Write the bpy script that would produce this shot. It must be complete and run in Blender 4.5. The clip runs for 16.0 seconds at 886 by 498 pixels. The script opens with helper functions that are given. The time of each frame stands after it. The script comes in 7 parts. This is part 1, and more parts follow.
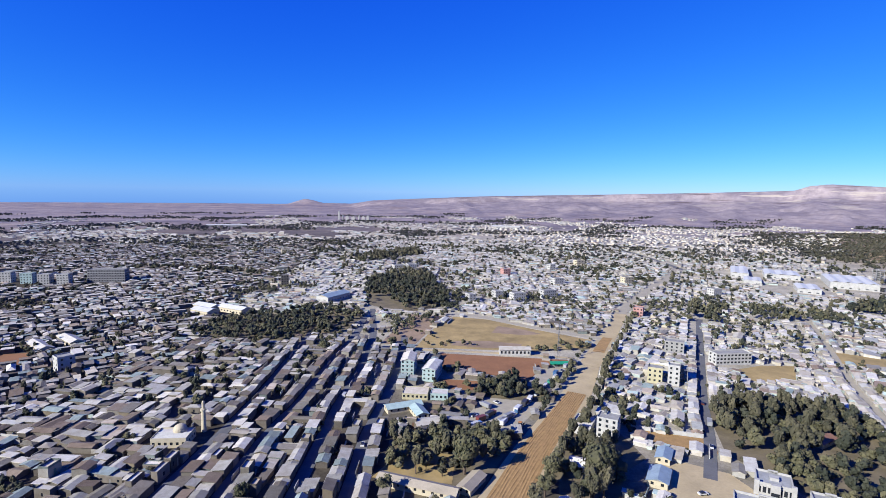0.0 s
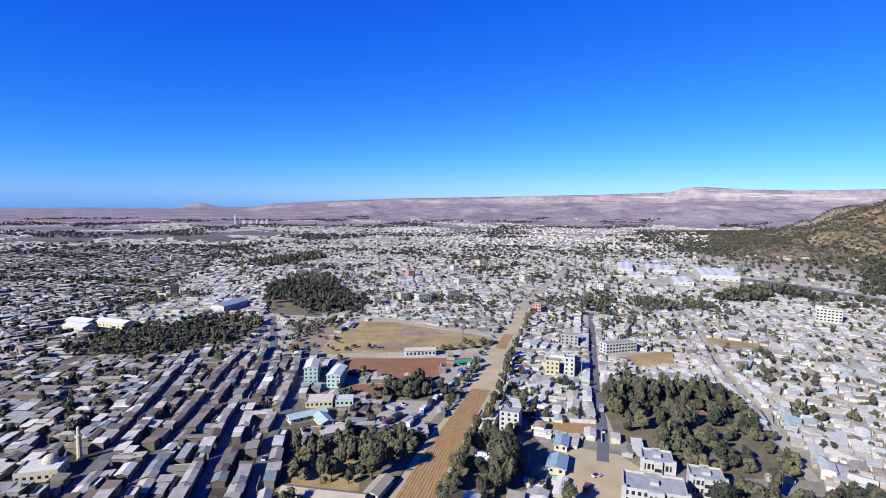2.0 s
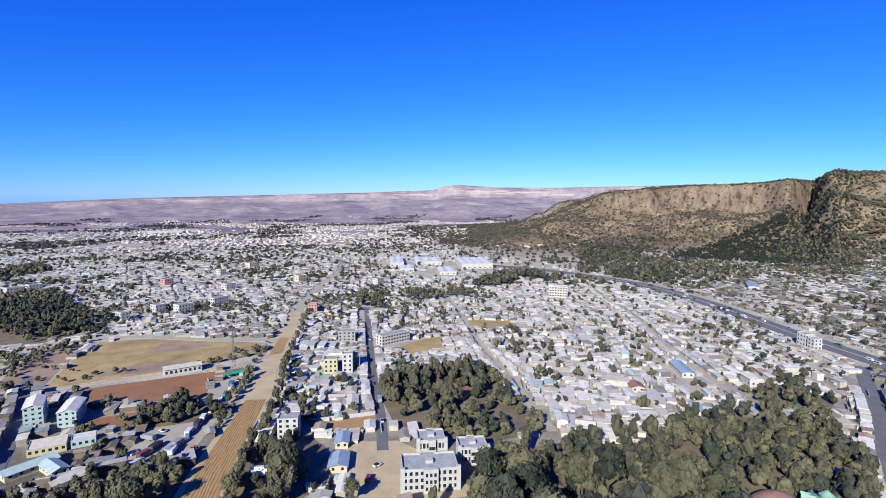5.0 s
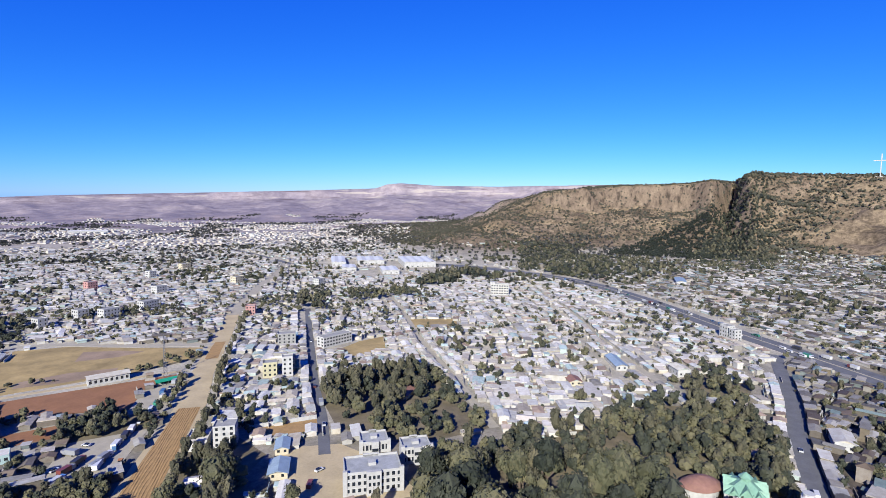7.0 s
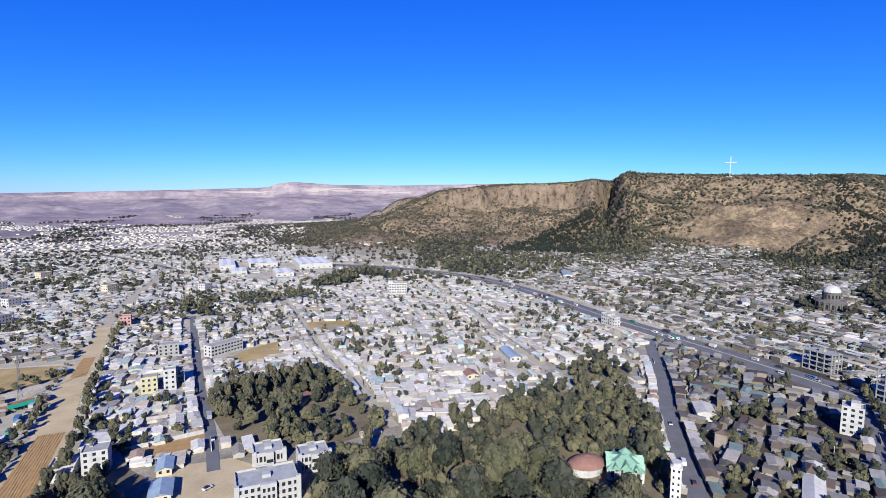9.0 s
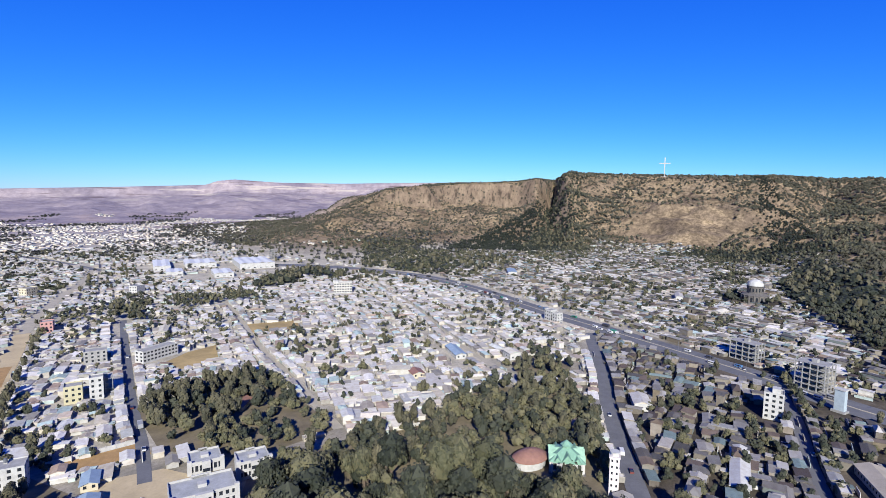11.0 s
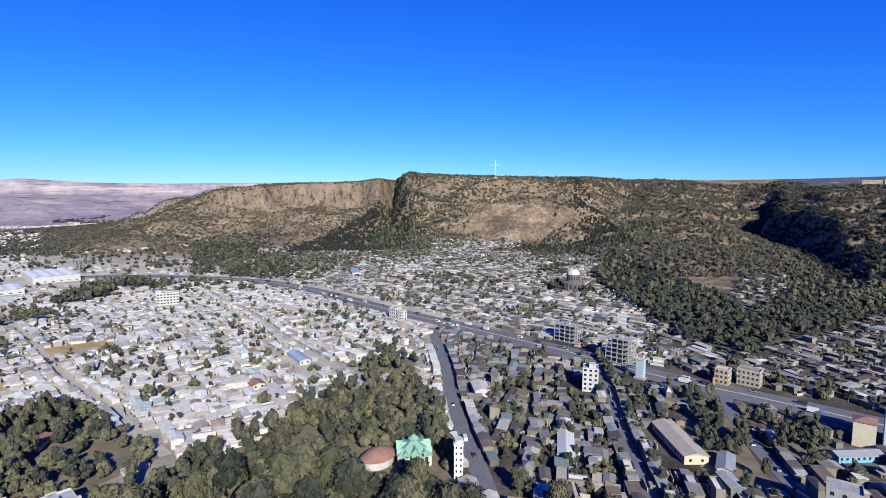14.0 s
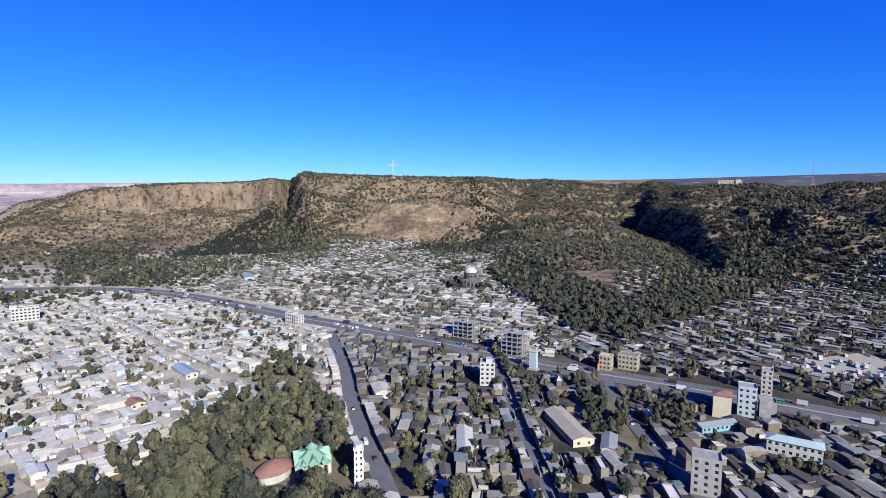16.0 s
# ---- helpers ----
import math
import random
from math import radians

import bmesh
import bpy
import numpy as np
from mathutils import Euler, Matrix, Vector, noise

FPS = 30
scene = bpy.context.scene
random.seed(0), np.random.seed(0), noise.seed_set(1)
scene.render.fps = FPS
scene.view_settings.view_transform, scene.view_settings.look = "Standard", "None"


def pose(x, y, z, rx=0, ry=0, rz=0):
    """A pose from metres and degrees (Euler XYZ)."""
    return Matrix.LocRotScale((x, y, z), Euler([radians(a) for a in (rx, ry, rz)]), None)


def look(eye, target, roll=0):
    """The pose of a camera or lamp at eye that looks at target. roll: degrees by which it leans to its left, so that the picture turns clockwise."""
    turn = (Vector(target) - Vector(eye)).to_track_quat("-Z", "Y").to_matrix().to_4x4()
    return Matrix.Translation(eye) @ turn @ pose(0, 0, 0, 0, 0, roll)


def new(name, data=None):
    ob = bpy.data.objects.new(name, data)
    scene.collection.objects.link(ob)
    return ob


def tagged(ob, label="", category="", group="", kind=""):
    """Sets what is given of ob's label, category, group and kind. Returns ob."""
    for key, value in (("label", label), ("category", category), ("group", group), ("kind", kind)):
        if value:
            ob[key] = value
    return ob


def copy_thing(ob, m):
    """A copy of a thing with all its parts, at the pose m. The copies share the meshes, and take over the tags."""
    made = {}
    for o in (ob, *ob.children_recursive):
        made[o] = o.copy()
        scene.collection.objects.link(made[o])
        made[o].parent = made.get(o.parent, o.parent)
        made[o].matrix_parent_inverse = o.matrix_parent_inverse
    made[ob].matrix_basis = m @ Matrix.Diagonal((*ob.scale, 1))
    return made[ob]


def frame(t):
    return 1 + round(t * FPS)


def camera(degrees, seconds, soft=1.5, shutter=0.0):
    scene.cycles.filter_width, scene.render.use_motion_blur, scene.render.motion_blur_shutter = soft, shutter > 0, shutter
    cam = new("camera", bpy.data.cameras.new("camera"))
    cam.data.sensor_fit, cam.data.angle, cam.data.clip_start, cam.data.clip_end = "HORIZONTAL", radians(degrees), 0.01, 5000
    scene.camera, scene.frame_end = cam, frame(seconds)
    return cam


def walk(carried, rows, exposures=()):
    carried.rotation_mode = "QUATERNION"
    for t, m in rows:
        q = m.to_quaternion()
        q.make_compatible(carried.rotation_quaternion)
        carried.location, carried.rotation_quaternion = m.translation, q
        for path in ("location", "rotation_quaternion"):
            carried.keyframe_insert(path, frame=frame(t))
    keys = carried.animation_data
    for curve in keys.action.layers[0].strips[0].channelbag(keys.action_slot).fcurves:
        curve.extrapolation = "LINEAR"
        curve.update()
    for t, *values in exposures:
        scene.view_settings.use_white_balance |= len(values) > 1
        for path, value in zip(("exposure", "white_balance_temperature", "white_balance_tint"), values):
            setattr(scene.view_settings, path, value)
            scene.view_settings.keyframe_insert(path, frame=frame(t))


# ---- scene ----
from mathutils.geometry import tessellate_polygon

cam = camera(79.8, 16.0, soft=0.6)
PATH = [
    (0.0, (-3.51, -0.88, 120.34), (-3.51, 98.57, 109.80), 1.03),
    (0.5, (-2.89, -0.86, 120.58), (6.01, 98.21, 110.26), 0.94),
    (1.0, (-2.54, -1.02, 120.47), (7.92, 97.92, 110.43), 0.90),
    (1.5, (-2.47, -0.88, 120.24), (10.01, 97.84, 110.33), 0.89),
    (2.0, (-2.27, -0.90, 120.23), (15.48, 97.02, 110.43), 0.84),
    (2.5, (-1.98, -0.96, 120.13), (21.41, 95.78, 110.45), 0.73),
    (3.0, (-1.35, -0.46, 119.83), (29.11, 94.30, 110.23), 0.64),
    (3.5, (-0.87, 0.02, 119.68), (34.48, 93.07, 110.08), 0.58),
    (4.0, (-0.39, 0.00, 119.41), (41.81, 90.16, 109.86), 0.46),
    (4.5, (-0.16, 0.11, 119.48), (48.71, 86.82, 109.86), 0.41),
    (5.0, (0.00, 0.00, 120.00), (56.13, 82.19, 110.29), 0.43),
    (5.2, (0.00, -0.18, 120.15), (58.58, 80.28, 110.41), 0.42),
    (7.3, (0.57, -0.66, 121.02), (67.28, 73.17, 111.09), 0.60),
    (7.5, (0.74, -0.81, 121.04), (69.39, 71.22, 111.11), 0.54),
    (8.0, (1.23, -1.04, 121.00), (73.30, 67.58, 111.07), 0.54),
    (8.5, (1.55, -1.06, 120.96), (75.26, 65.77, 111.00), 0.51),
    (9.0, (1.77, -1.13, 120.88), (79.65, 60.81, 110.94), 0.44),
    (9.2, (2.05, -1.15, 120.82), (81.89, 58.24, 110.87), 0.42),
    (11.3, (3.78, -1.56, 120.51), (88.84, 50.05, 110.42), 0.61),
    (11.5, (3.92, -1.55, 120.40), (90.36, 47.71, 110.36), 0.57),
    (12.0, (4.31, -1.54, 120.02), (94.27, 40.96, 110.06), 0.49),
    (12.5, (4.67, -1.76, 120.04), (96.51, 36.54, 110.13), 0.44),
    (13.0, (4.87, -1.89, 120.01), (97.68, 34.01, 110.14), 0.48),
    (13.5, (5.06, -2.07, 120.06), (98.86, 31.18, 110.24), 0.40),
    (14.0, (5.18, -2.12, 120.01), (100.89, 25.17, 110.21), 0.34),
    (14.5, (5.38, -2.47, 119.96), (102.74, 18.17, 110.22), 0.23),
    (15.0, (5.36, -3.09, 120.38), (103.84, 11.23, 110.58), 0.19),
    (15.5, (5.57, -3.72, 120.45), (104.67, 5.45, 110.66), 0.02),
    (16.0, (5.85, -3.98, 120.53), (104.97, 4.88, 110.76), 0.03),
]
walk(cam, [(t, look(eye, target, roll)) for t, eye, target, roll in PATH])

# ---- world, sun, exposure ----
SUN_AZ, SUN_EL = -123.0, 28.0          # degrees clockwise from +y, and above the horizon
SKY_R, SKY_G, SKY_B = (0.038, 1.9), (0.296, 1.20), (3.05, 0.38)   # gain and power of the sky's channels
world = bpy.data.worlds.new("sky")
world.use_nodes = True
scene.world = world
wn = world.node_tree.nodes
sky = wn.new("ShaderNodeTexSky")
sky.sky_type = "NISHITA"
sky.sun_disc = False
sky.sun_elevation = radians(SUN_EL)
sky.sun_rotation = radians(SUN_AZ)
sky.altitude = 2200
sky.air_density = 1.0
sky.dust_density = 0.3
sky.ozone_density = 2.0
# deep clear highland air: each channel falls off towards the zenith in its own way
split, join = wn.new("ShaderNodeSeparateColor"), wn.new("ShaderNodeCombineColor")
world.node_tree.links.new(sky.outputs[0], split.inputs[0])
for i, (gain, power) in enumerate(((SKY_R), (SKY_G), (SKY_B))):
    pw, ml = wn.new("ShaderNodeMath"), wn.new("ShaderNodeMath")
    pw.operation, ml.operation = "POWER", "MULTIPLY"
    pw.inputs[1].default_value, ml.inputs[1].default_value = power, gain
    world.node_tree.links.new(split.outputs[i], pw.inputs[0])
    world.node_tree.links.new(pw.outputs[0], ml.inputs[0])
    world.node_tree.links.new(ml.outputs[0], join.inputs[i])
world.node_tree.links.new(join.outputs[0], wn["Background"].inputs[0])
wn["Background"].inputs[1].default_value = 0.081
sun = new("sun", bpy.data.lights.new("sun", "SUN"))
sun.data.energy = 5.0
sun.data.angle = radians(0.53)
sun.data.color = (0.985, 0.97, 0.91)
sun_dir = Vector((math.sin(radians(SUN_AZ)) * math.cos(radians(SUN_EL)),
                  math.cos(radians(SUN_AZ)) * math.cos(radians(SUN_EL)), math.sin(radians(SUN_EL))))
sun.matrix_world = look(sun_dir * 300, (0, 0, 0))
scene.view_settings.exposure = 1.05

# ---- materials ----


def nodes_of(name):
    m = bpy.data.materials.new(name)
    m.use_nodes = True
    nt = m.node_tree
    return m, nt, nt.nodes["Principled BSDF"]


def link(nt, a, b):
    nt.links.new(a, b)


def noise_tex(nt, scale, detail=4.0, rough=0.6, vec=None):
    n = nt.nodes.new("ShaderNodeTexNoise")
    n.inputs["Scale"].default_value = scale
    n.inputs["Detail"].default_value = detail
    n.inputs["Roughness"].default_value = rough
    if vec is None:
        g = nt.nodes.new("ShaderNodeNewGeometry")
        vec = g.outputs["Position"]
    link(nt, vec, n.inputs["Vector"])
    return n


def ramp(nt, fac, stops, mode="LINEAR"):
    r = nt.nodes.new("ShaderNodeValToRGB")
    r.color_ramp.interpolation = mode
    el = r.color_ramp.elements
    while len(el) < len(stops):
        el.new(0.5)
    for e, (p, c) in zip(el, stops):
        e.position, e.color = p, (*c, 1)
    link(nt, fac, r.inputs[0])
    return r.outputs[0]


def mix(nt, fac, a, b, mode="MIX"):
    n = nt.nodes.new("ShaderNodeMix")
    n.data_type, n.blend_type = "RGBA", mode
    for sock, v in ((n.inputs[0], fac), (n.inputs[6], a), (n.inputs[7], b)):
        if isinstance(v, (int, float)):
            sock.default_value = v
        elif isinstance(v, tuple):
            sock.default_value = (*v, 1)
        else:
            link(nt, v, sock)
    return n.outputs[2]


def mth(nt, op, a, b=0.0):
    n = nt.nodes.new("ShaderNodeMath")
    n.operation = op
    for sock, v in zip(n.inputs, (a, b)):
        if isinstance(v, (int, float)):
            sock.default_value = v
        else:
            link(nt, v, sock)
    return n.outputs[0]


def bump(nt, bsdf, height, strength=0.3, dist=0.1):
    b = nt.nodes.new("ShaderNodeBump")
    b.inputs["Strength"].default_value = strength
    b.inputs["Distance"].default_value = dist
    link(nt, height, b.inputs["Height"])
    link(nt, b.outputs[0], bsdf.inputs["Normal"])


def rnd(nt):
    """One random value for each object and each loose piece of it."""
    o = nt.nodes.new("ShaderNodeObjectInfo")
    g = nt.nodes.new("ShaderNodeNewGeometry")
    return mth(nt, "FRACT", mth(nt, "ADD", o.outputs["Random"], g.outputs["Random Per Island"]))


COLOUR_SCALE = 0.66          # one factor on every paint colour, kept low to deepen the shade


def palette_mat(name, colours, rough=0.8, metal=0.0, grime=0.35, grain=1.2, corrugated=False, spec=0.3):
    """Paint that takes one colour of a palette for each piece, with stains and fine grain."""
    m, nt, b = nodes_of(name)
    n = len(colours)
    v = rnd(nt)
    col = ramp(nt, v, [(i / n, c) for i, c in enumerate(colours)], "CONSTANT")
    v2 = mth(nt, "FRACT", mth(nt, "MULTIPLY", v, 37.7))
    val = mth(nt, "ADD", mth(nt, "MULTIPLY", v2, 0.5 * COLOUR_SCALE), 0.72 * COLOUR_SCALE)
    hs = nt.nodes.new("ShaderNodeHueSaturation")
    link(nt, col, hs.inputs["Color"])
    link(nt, val, hs.inputs["Value"])
    st = ramp(nt, noise_tex(nt, 0.35, 5).outputs[0], [(0.35, (1, 1, 1)), (0.7, (0.55, 0.47, 0.38))])
    gr = ramp(nt, noise_tex(nt, grain * 3, 3).outputs[0], [(0.3, (0.78, 0.78, 0.78)), (0.7, (1, 1, 1))])
    c = mix(nt, grime, hs.outputs[0], st, "MULTIPLY")
    c = mix(nt, 0.6, c, gr, "MULTIPLY")
    link(nt, c, b.inputs["Base Color"])
    b.inputs["Roughness"].default_value = rough
    b.inputs["Metallic"].default_value = metal
    b.inputs["Specular IOR Level"].default_value = spec
    if corrugated:
        t = nt.nodes.new("ShaderNodeTexCoord")
        w = nt.nodes.new("ShaderNodeTexWave")
        w.inputs["Scale"].default_value = 1.6
        link(nt, t.outputs["Object"], w.inputs["Vector"])
        bump(nt, b, w.outputs[0], 0.35, 0.06)
    else:
        bump(nt, b, noise_tex(nt, 4, 3).outputs[0], 0.25, 0.05)
    return m


def plain_mat(name, col, rough=0.8, metal=0.0, var=0.25, scale=0.6, spec=0.3):
    m, nt, b = nodes_of(name)
    k = 1 - var
    col = tuple(x * COLOUR_SCALE for x in col)
    f = ramp(nt, noise_tex(nt, scale, 5).outputs[0], [(0.3, tuple(x * k for x in col)), (0.7, col)])
    g = ramp(nt, noise_tex(nt, scale * 9, 3).outputs[0], [(0.3, (0.8, 0.8, 0.8)), (0.7, (1, 1, 1))])
    link(nt, mix(nt, 0.7, f, g, "MULTIPLY"), b.inputs["Base Color"])
    b.inputs["Roughness"].default_value = rough
    b.inputs["Metallic"].default_value = metal
    b.inputs["Specular IOR Level"].default_value = spec
    bump(nt, b, noise_tex(nt, scale * 7, 3).outputs[0], 0.3, 0.06)
    return m


def leaf_mat(name, a, b_, c_):
    m, nt, b = nodes_of(name)
    o = nt.nodes.new("ShaderNodeObjectInfo")
    g = nt.nodes.new("ShaderNodeNewGeometry")
    n1 = noise_tex(nt, 0.09, 2)
    v = mth(nt, "ADD", mth(nt, "MULTIPLY", g.outputs["Random Per Island"], 0.35),
            mth(nt, "ADD", mth(nt, "MULTIPLY", o.outputs["Random"], 0.35), mth(nt, "MULTIPLY", n1.outputs[0], 0.45)))
    link(nt, ramp(nt, v, [(0.15, a), (0.5, b_), (0.95, c_)]), b.inputs["Base Color"])
    b.inputs["Roughness"].default_value = 0.75
    b.inputs["Specular IOR Level"].default_value = 0.15
    bump(nt, b, noise_tex(nt, 2.2, 3, 0.7).outputs[0], 0.8, 0.5)
    return m


TIN = palette_mat("tin_roof", [(0.632, 0.621, 0.575), (0.759, 0.724, 0.655), (0.414, 0.391, 0.345), (0.598, 0.540, 0.437), (0.851, 0.816, 0.747), (0.437, 0.333, 0.253),
                               (0.575, 0.575, 0.552), (0.690, 0.632, 0.540), (0.540, 0.483, 0.402), (0.782, 0.747, 0.678), (0.529, 0.655, 0.609), (0.724, 0.678, 0.564), (0.632, 0.644, 0.598)], 0.75, 0.0, 0.5, 1.2, True, 0.12)
PALE = palette_mat("pale_roof", [(0.793, 0.747, 0.655), (0.713, 0.678, 0.598), (0.655, 0.621, 0.552), (0.851, 0.805, 0.713),
                                 (0.690, 0.621, 0.506), (0.759, 0.724, 0.667), (0.690, 0.678, 0.632), (0.655, 0.552, 0.448),
                                 (0.805, 0.759, 0.644)], 0.85, 0.0, 0.5, 1.0, False, 0.12)
TIN_OLD = palette_mat("rusty_tin_roof", [(0.434, 0.417, 0.367), (0.572, 0.543, 0.486), (0.274, 0.252, 0.205), (0.343, 0.274, 0.205), (0.686, 0.653, 0.584), (0.252, 0.195, 0.148),
                                        (0.481, 0.463, 0.424), (0.367, 0.332, 0.286), (0.229, 0.200, 0.166), (0.527, 0.481, 0.412), (0.332, 0.400, 0.389)], 0.7, 0.0, 0.55, 1.2, True, 0.15)
TIN_DARK = palette_mat("dark_tin_roof", [(0.315, 0.302, 0.279), (0.460, 0.441, 0.407), (0.179, 0.165, 0.148), (0.209, 0.160, 0.121), (0.584, 0.560, 0.510), (0.137, 0.110, 0.093),
                                         (0.345, 0.340, 0.323), (0.251, 0.236, 0.213), (0.126, 0.121, 0.111), (0.409, 0.381, 0.333), (0.229, 0.302, 0.288)], 0.7, 0.0, 0.5, 1.2, True, 0.15)
BEIGEROOF = plain_mat("beige_sheet_roof", (0.52, 0.45, 0.34), 0.7, 0, 0.25, 0.2)
GREYROOF = plain_mat("grey_sheet_roof", (0.34, 0.36, 0.35), 0.6, 0, 0.25, 0.2)
WALL = palette_mat("plaster_wall", [(0.552, 0.535, 0.483), (0.483, 0.460, 0.414), (0.621, 0.609, 0.564), (0.414, 0.391, 0.345),
                                    (0.529, 0.483, 0.391), (0.483, 0.575, 0.540), (0.575, 0.540, 0.483), (0.540, 0.529, 0.494)],
                   0.9, 0.0, 0.5)
# brown stained plaster, darker than WALL because street shade is painted in
WALL_SHADED = palette_mat("stained_shaded_plaster", [(0.255, 0.230, 0.192), (0.194, 0.172, 0.140), (0.326, 0.306, 0.266), (0.163, 0.142, 0.118), (0.248, 0.207, 0.148), (0.216, 0.252, 0.244), (0.279, 0.245, 0.207)], 0.9, 0.0, 0.6)
GLASS = plain_mat("window_glass", (0.03, 0.035, 0.045), 0.15, 0.0, 0.3, 0.5, 0.5)
DOOR = palette_mat("door_paint", [(0.10, 0.16, 0.22), (0.18, 0.10, 0.06), (0.12, 0.22, 0.20), (0.25, 0.25, 0.25)], 0.6)
CONCRETE = plain_mat("raw_concrete", (0.42, 0.41, 0.39), 0.9, 0, 0.35, 0.4)
WHITE = plain_mat("white_paint", (0.60, 0.59, 0.56), 0.8, 0, 0.3, 0.35)
CREAM = plain_mat("cream_paint", (0.66, 0.58, 0.42), 0.8, 0, 0.2, 0.4)
YELLOW = plain_mat("yellow_paint", (0.58, 0.53, 0.34), 0.8, 0, 0.2, 0.4)
PINK = plain_mat("pink_paint", (0.55, 0.30, 0.27), 0.8, 0, 0.2, 0.4)
TEAL = plain_mat("pale_teal_paint", (0.46, 0.60, 0.58), 0.8, 0, 0.2, 0.4)
BLUE = plain_mat("blue_sheet", (0.05, 0.35, 0.62), 0.5, 0, 0.2, 0.5)
GREEN = plain_mat("green_sheet", (0.03, 0.42, 0.22), 0.5, 0, 0.3, 0.5)
CHURCHGREEN = plain_mat("green_church_roof", (0.26, 0.47, 0.34), 0.45, 0, 0.3, 0.5)
REDROOF = plain_mat("red_roof", (0.36, 0.19, 0.14), 0.7, 0, 0.3, 0.4)
ASPHALT = plain_mat("asphalt", (0.18, 0.18, 0.185), 0.85, 0, 0.3, 0.15)
DIRT = plain_mat("dirt_road", (0.60, 0.48, 0.285), 0.95, 0, 0.25, 0.08)
TRACK = plain_mat("graded_earth", (0.47, 0.29, 0.12), 0.95, 0, 0.3, 0.3)
REDSOIL = plain_mat("red_soil", (0.36, 0.17, 0.08), 0.95, 0, 0.3, 0.06)
DRYGRASS = plain_mat("dry_grass", (0.53, 0.385, 0.165), 0.95, 0, 0.5, 0.05)
BAREEARTH = plain_mat("bare_earth", (0.42, 0.30, 0.20), 0.95, 0, 0.4, 0.06)
LITTER = plain_mat("leaf_litter", (0.24, 0.195, 0.12), 0.95, 0, 0.45, 0.12)
PALESOIL = plain_mat("pale_gravel", (0.48, 0.43, 0.33), 0.95, 0, 0.2, 0.2)
BARK = plain_mat("bark", (0.16, 0.12, 0.09), 0.95, 0, 0.4, 2.0)
METAL = plain_mat("grey_steel", (0.35, 0.36, 0.38), 0.45, 0.7, 0.2, 2.0)
REDPAINT = plain_mat("red_steel_paint", (0.5, 0.06, 0.04), 0.5, 0.0, 0.2, 2.0)
LEAF = leaf_mat("dusty_foliage", (0.021, 0.023, 0.015), (0.056, 0.054, 0.035), (0.122, 0.107, 0.064))
OLIVE = leaf_mat("olive_foliage", (0.021, 0.025, 0.014), (0.054, 0.056, 0.032), (0.116, 0.105, 0.058))
DARKLEAF = leaf_mat("dark_foliage", (0.008, 0.011, 0.008), (0.020, 0.024, 0.017), (0.050, 0.053, 0.036))
# distant leaves greyed and paled, haze put into their colour
FARLEAF = leaf_mat("hazy_far_foliage", (0.045, 0.05, 0.05), (0.068, 0.07, 0.066), (0.10, 0.096, 0.085))
SCRUB = leaf_mat("scrub_foliage", (0.019, 0.021, 0.016), (0.034, 0.035, 0.026), (0.070, 0.063, 0.042))


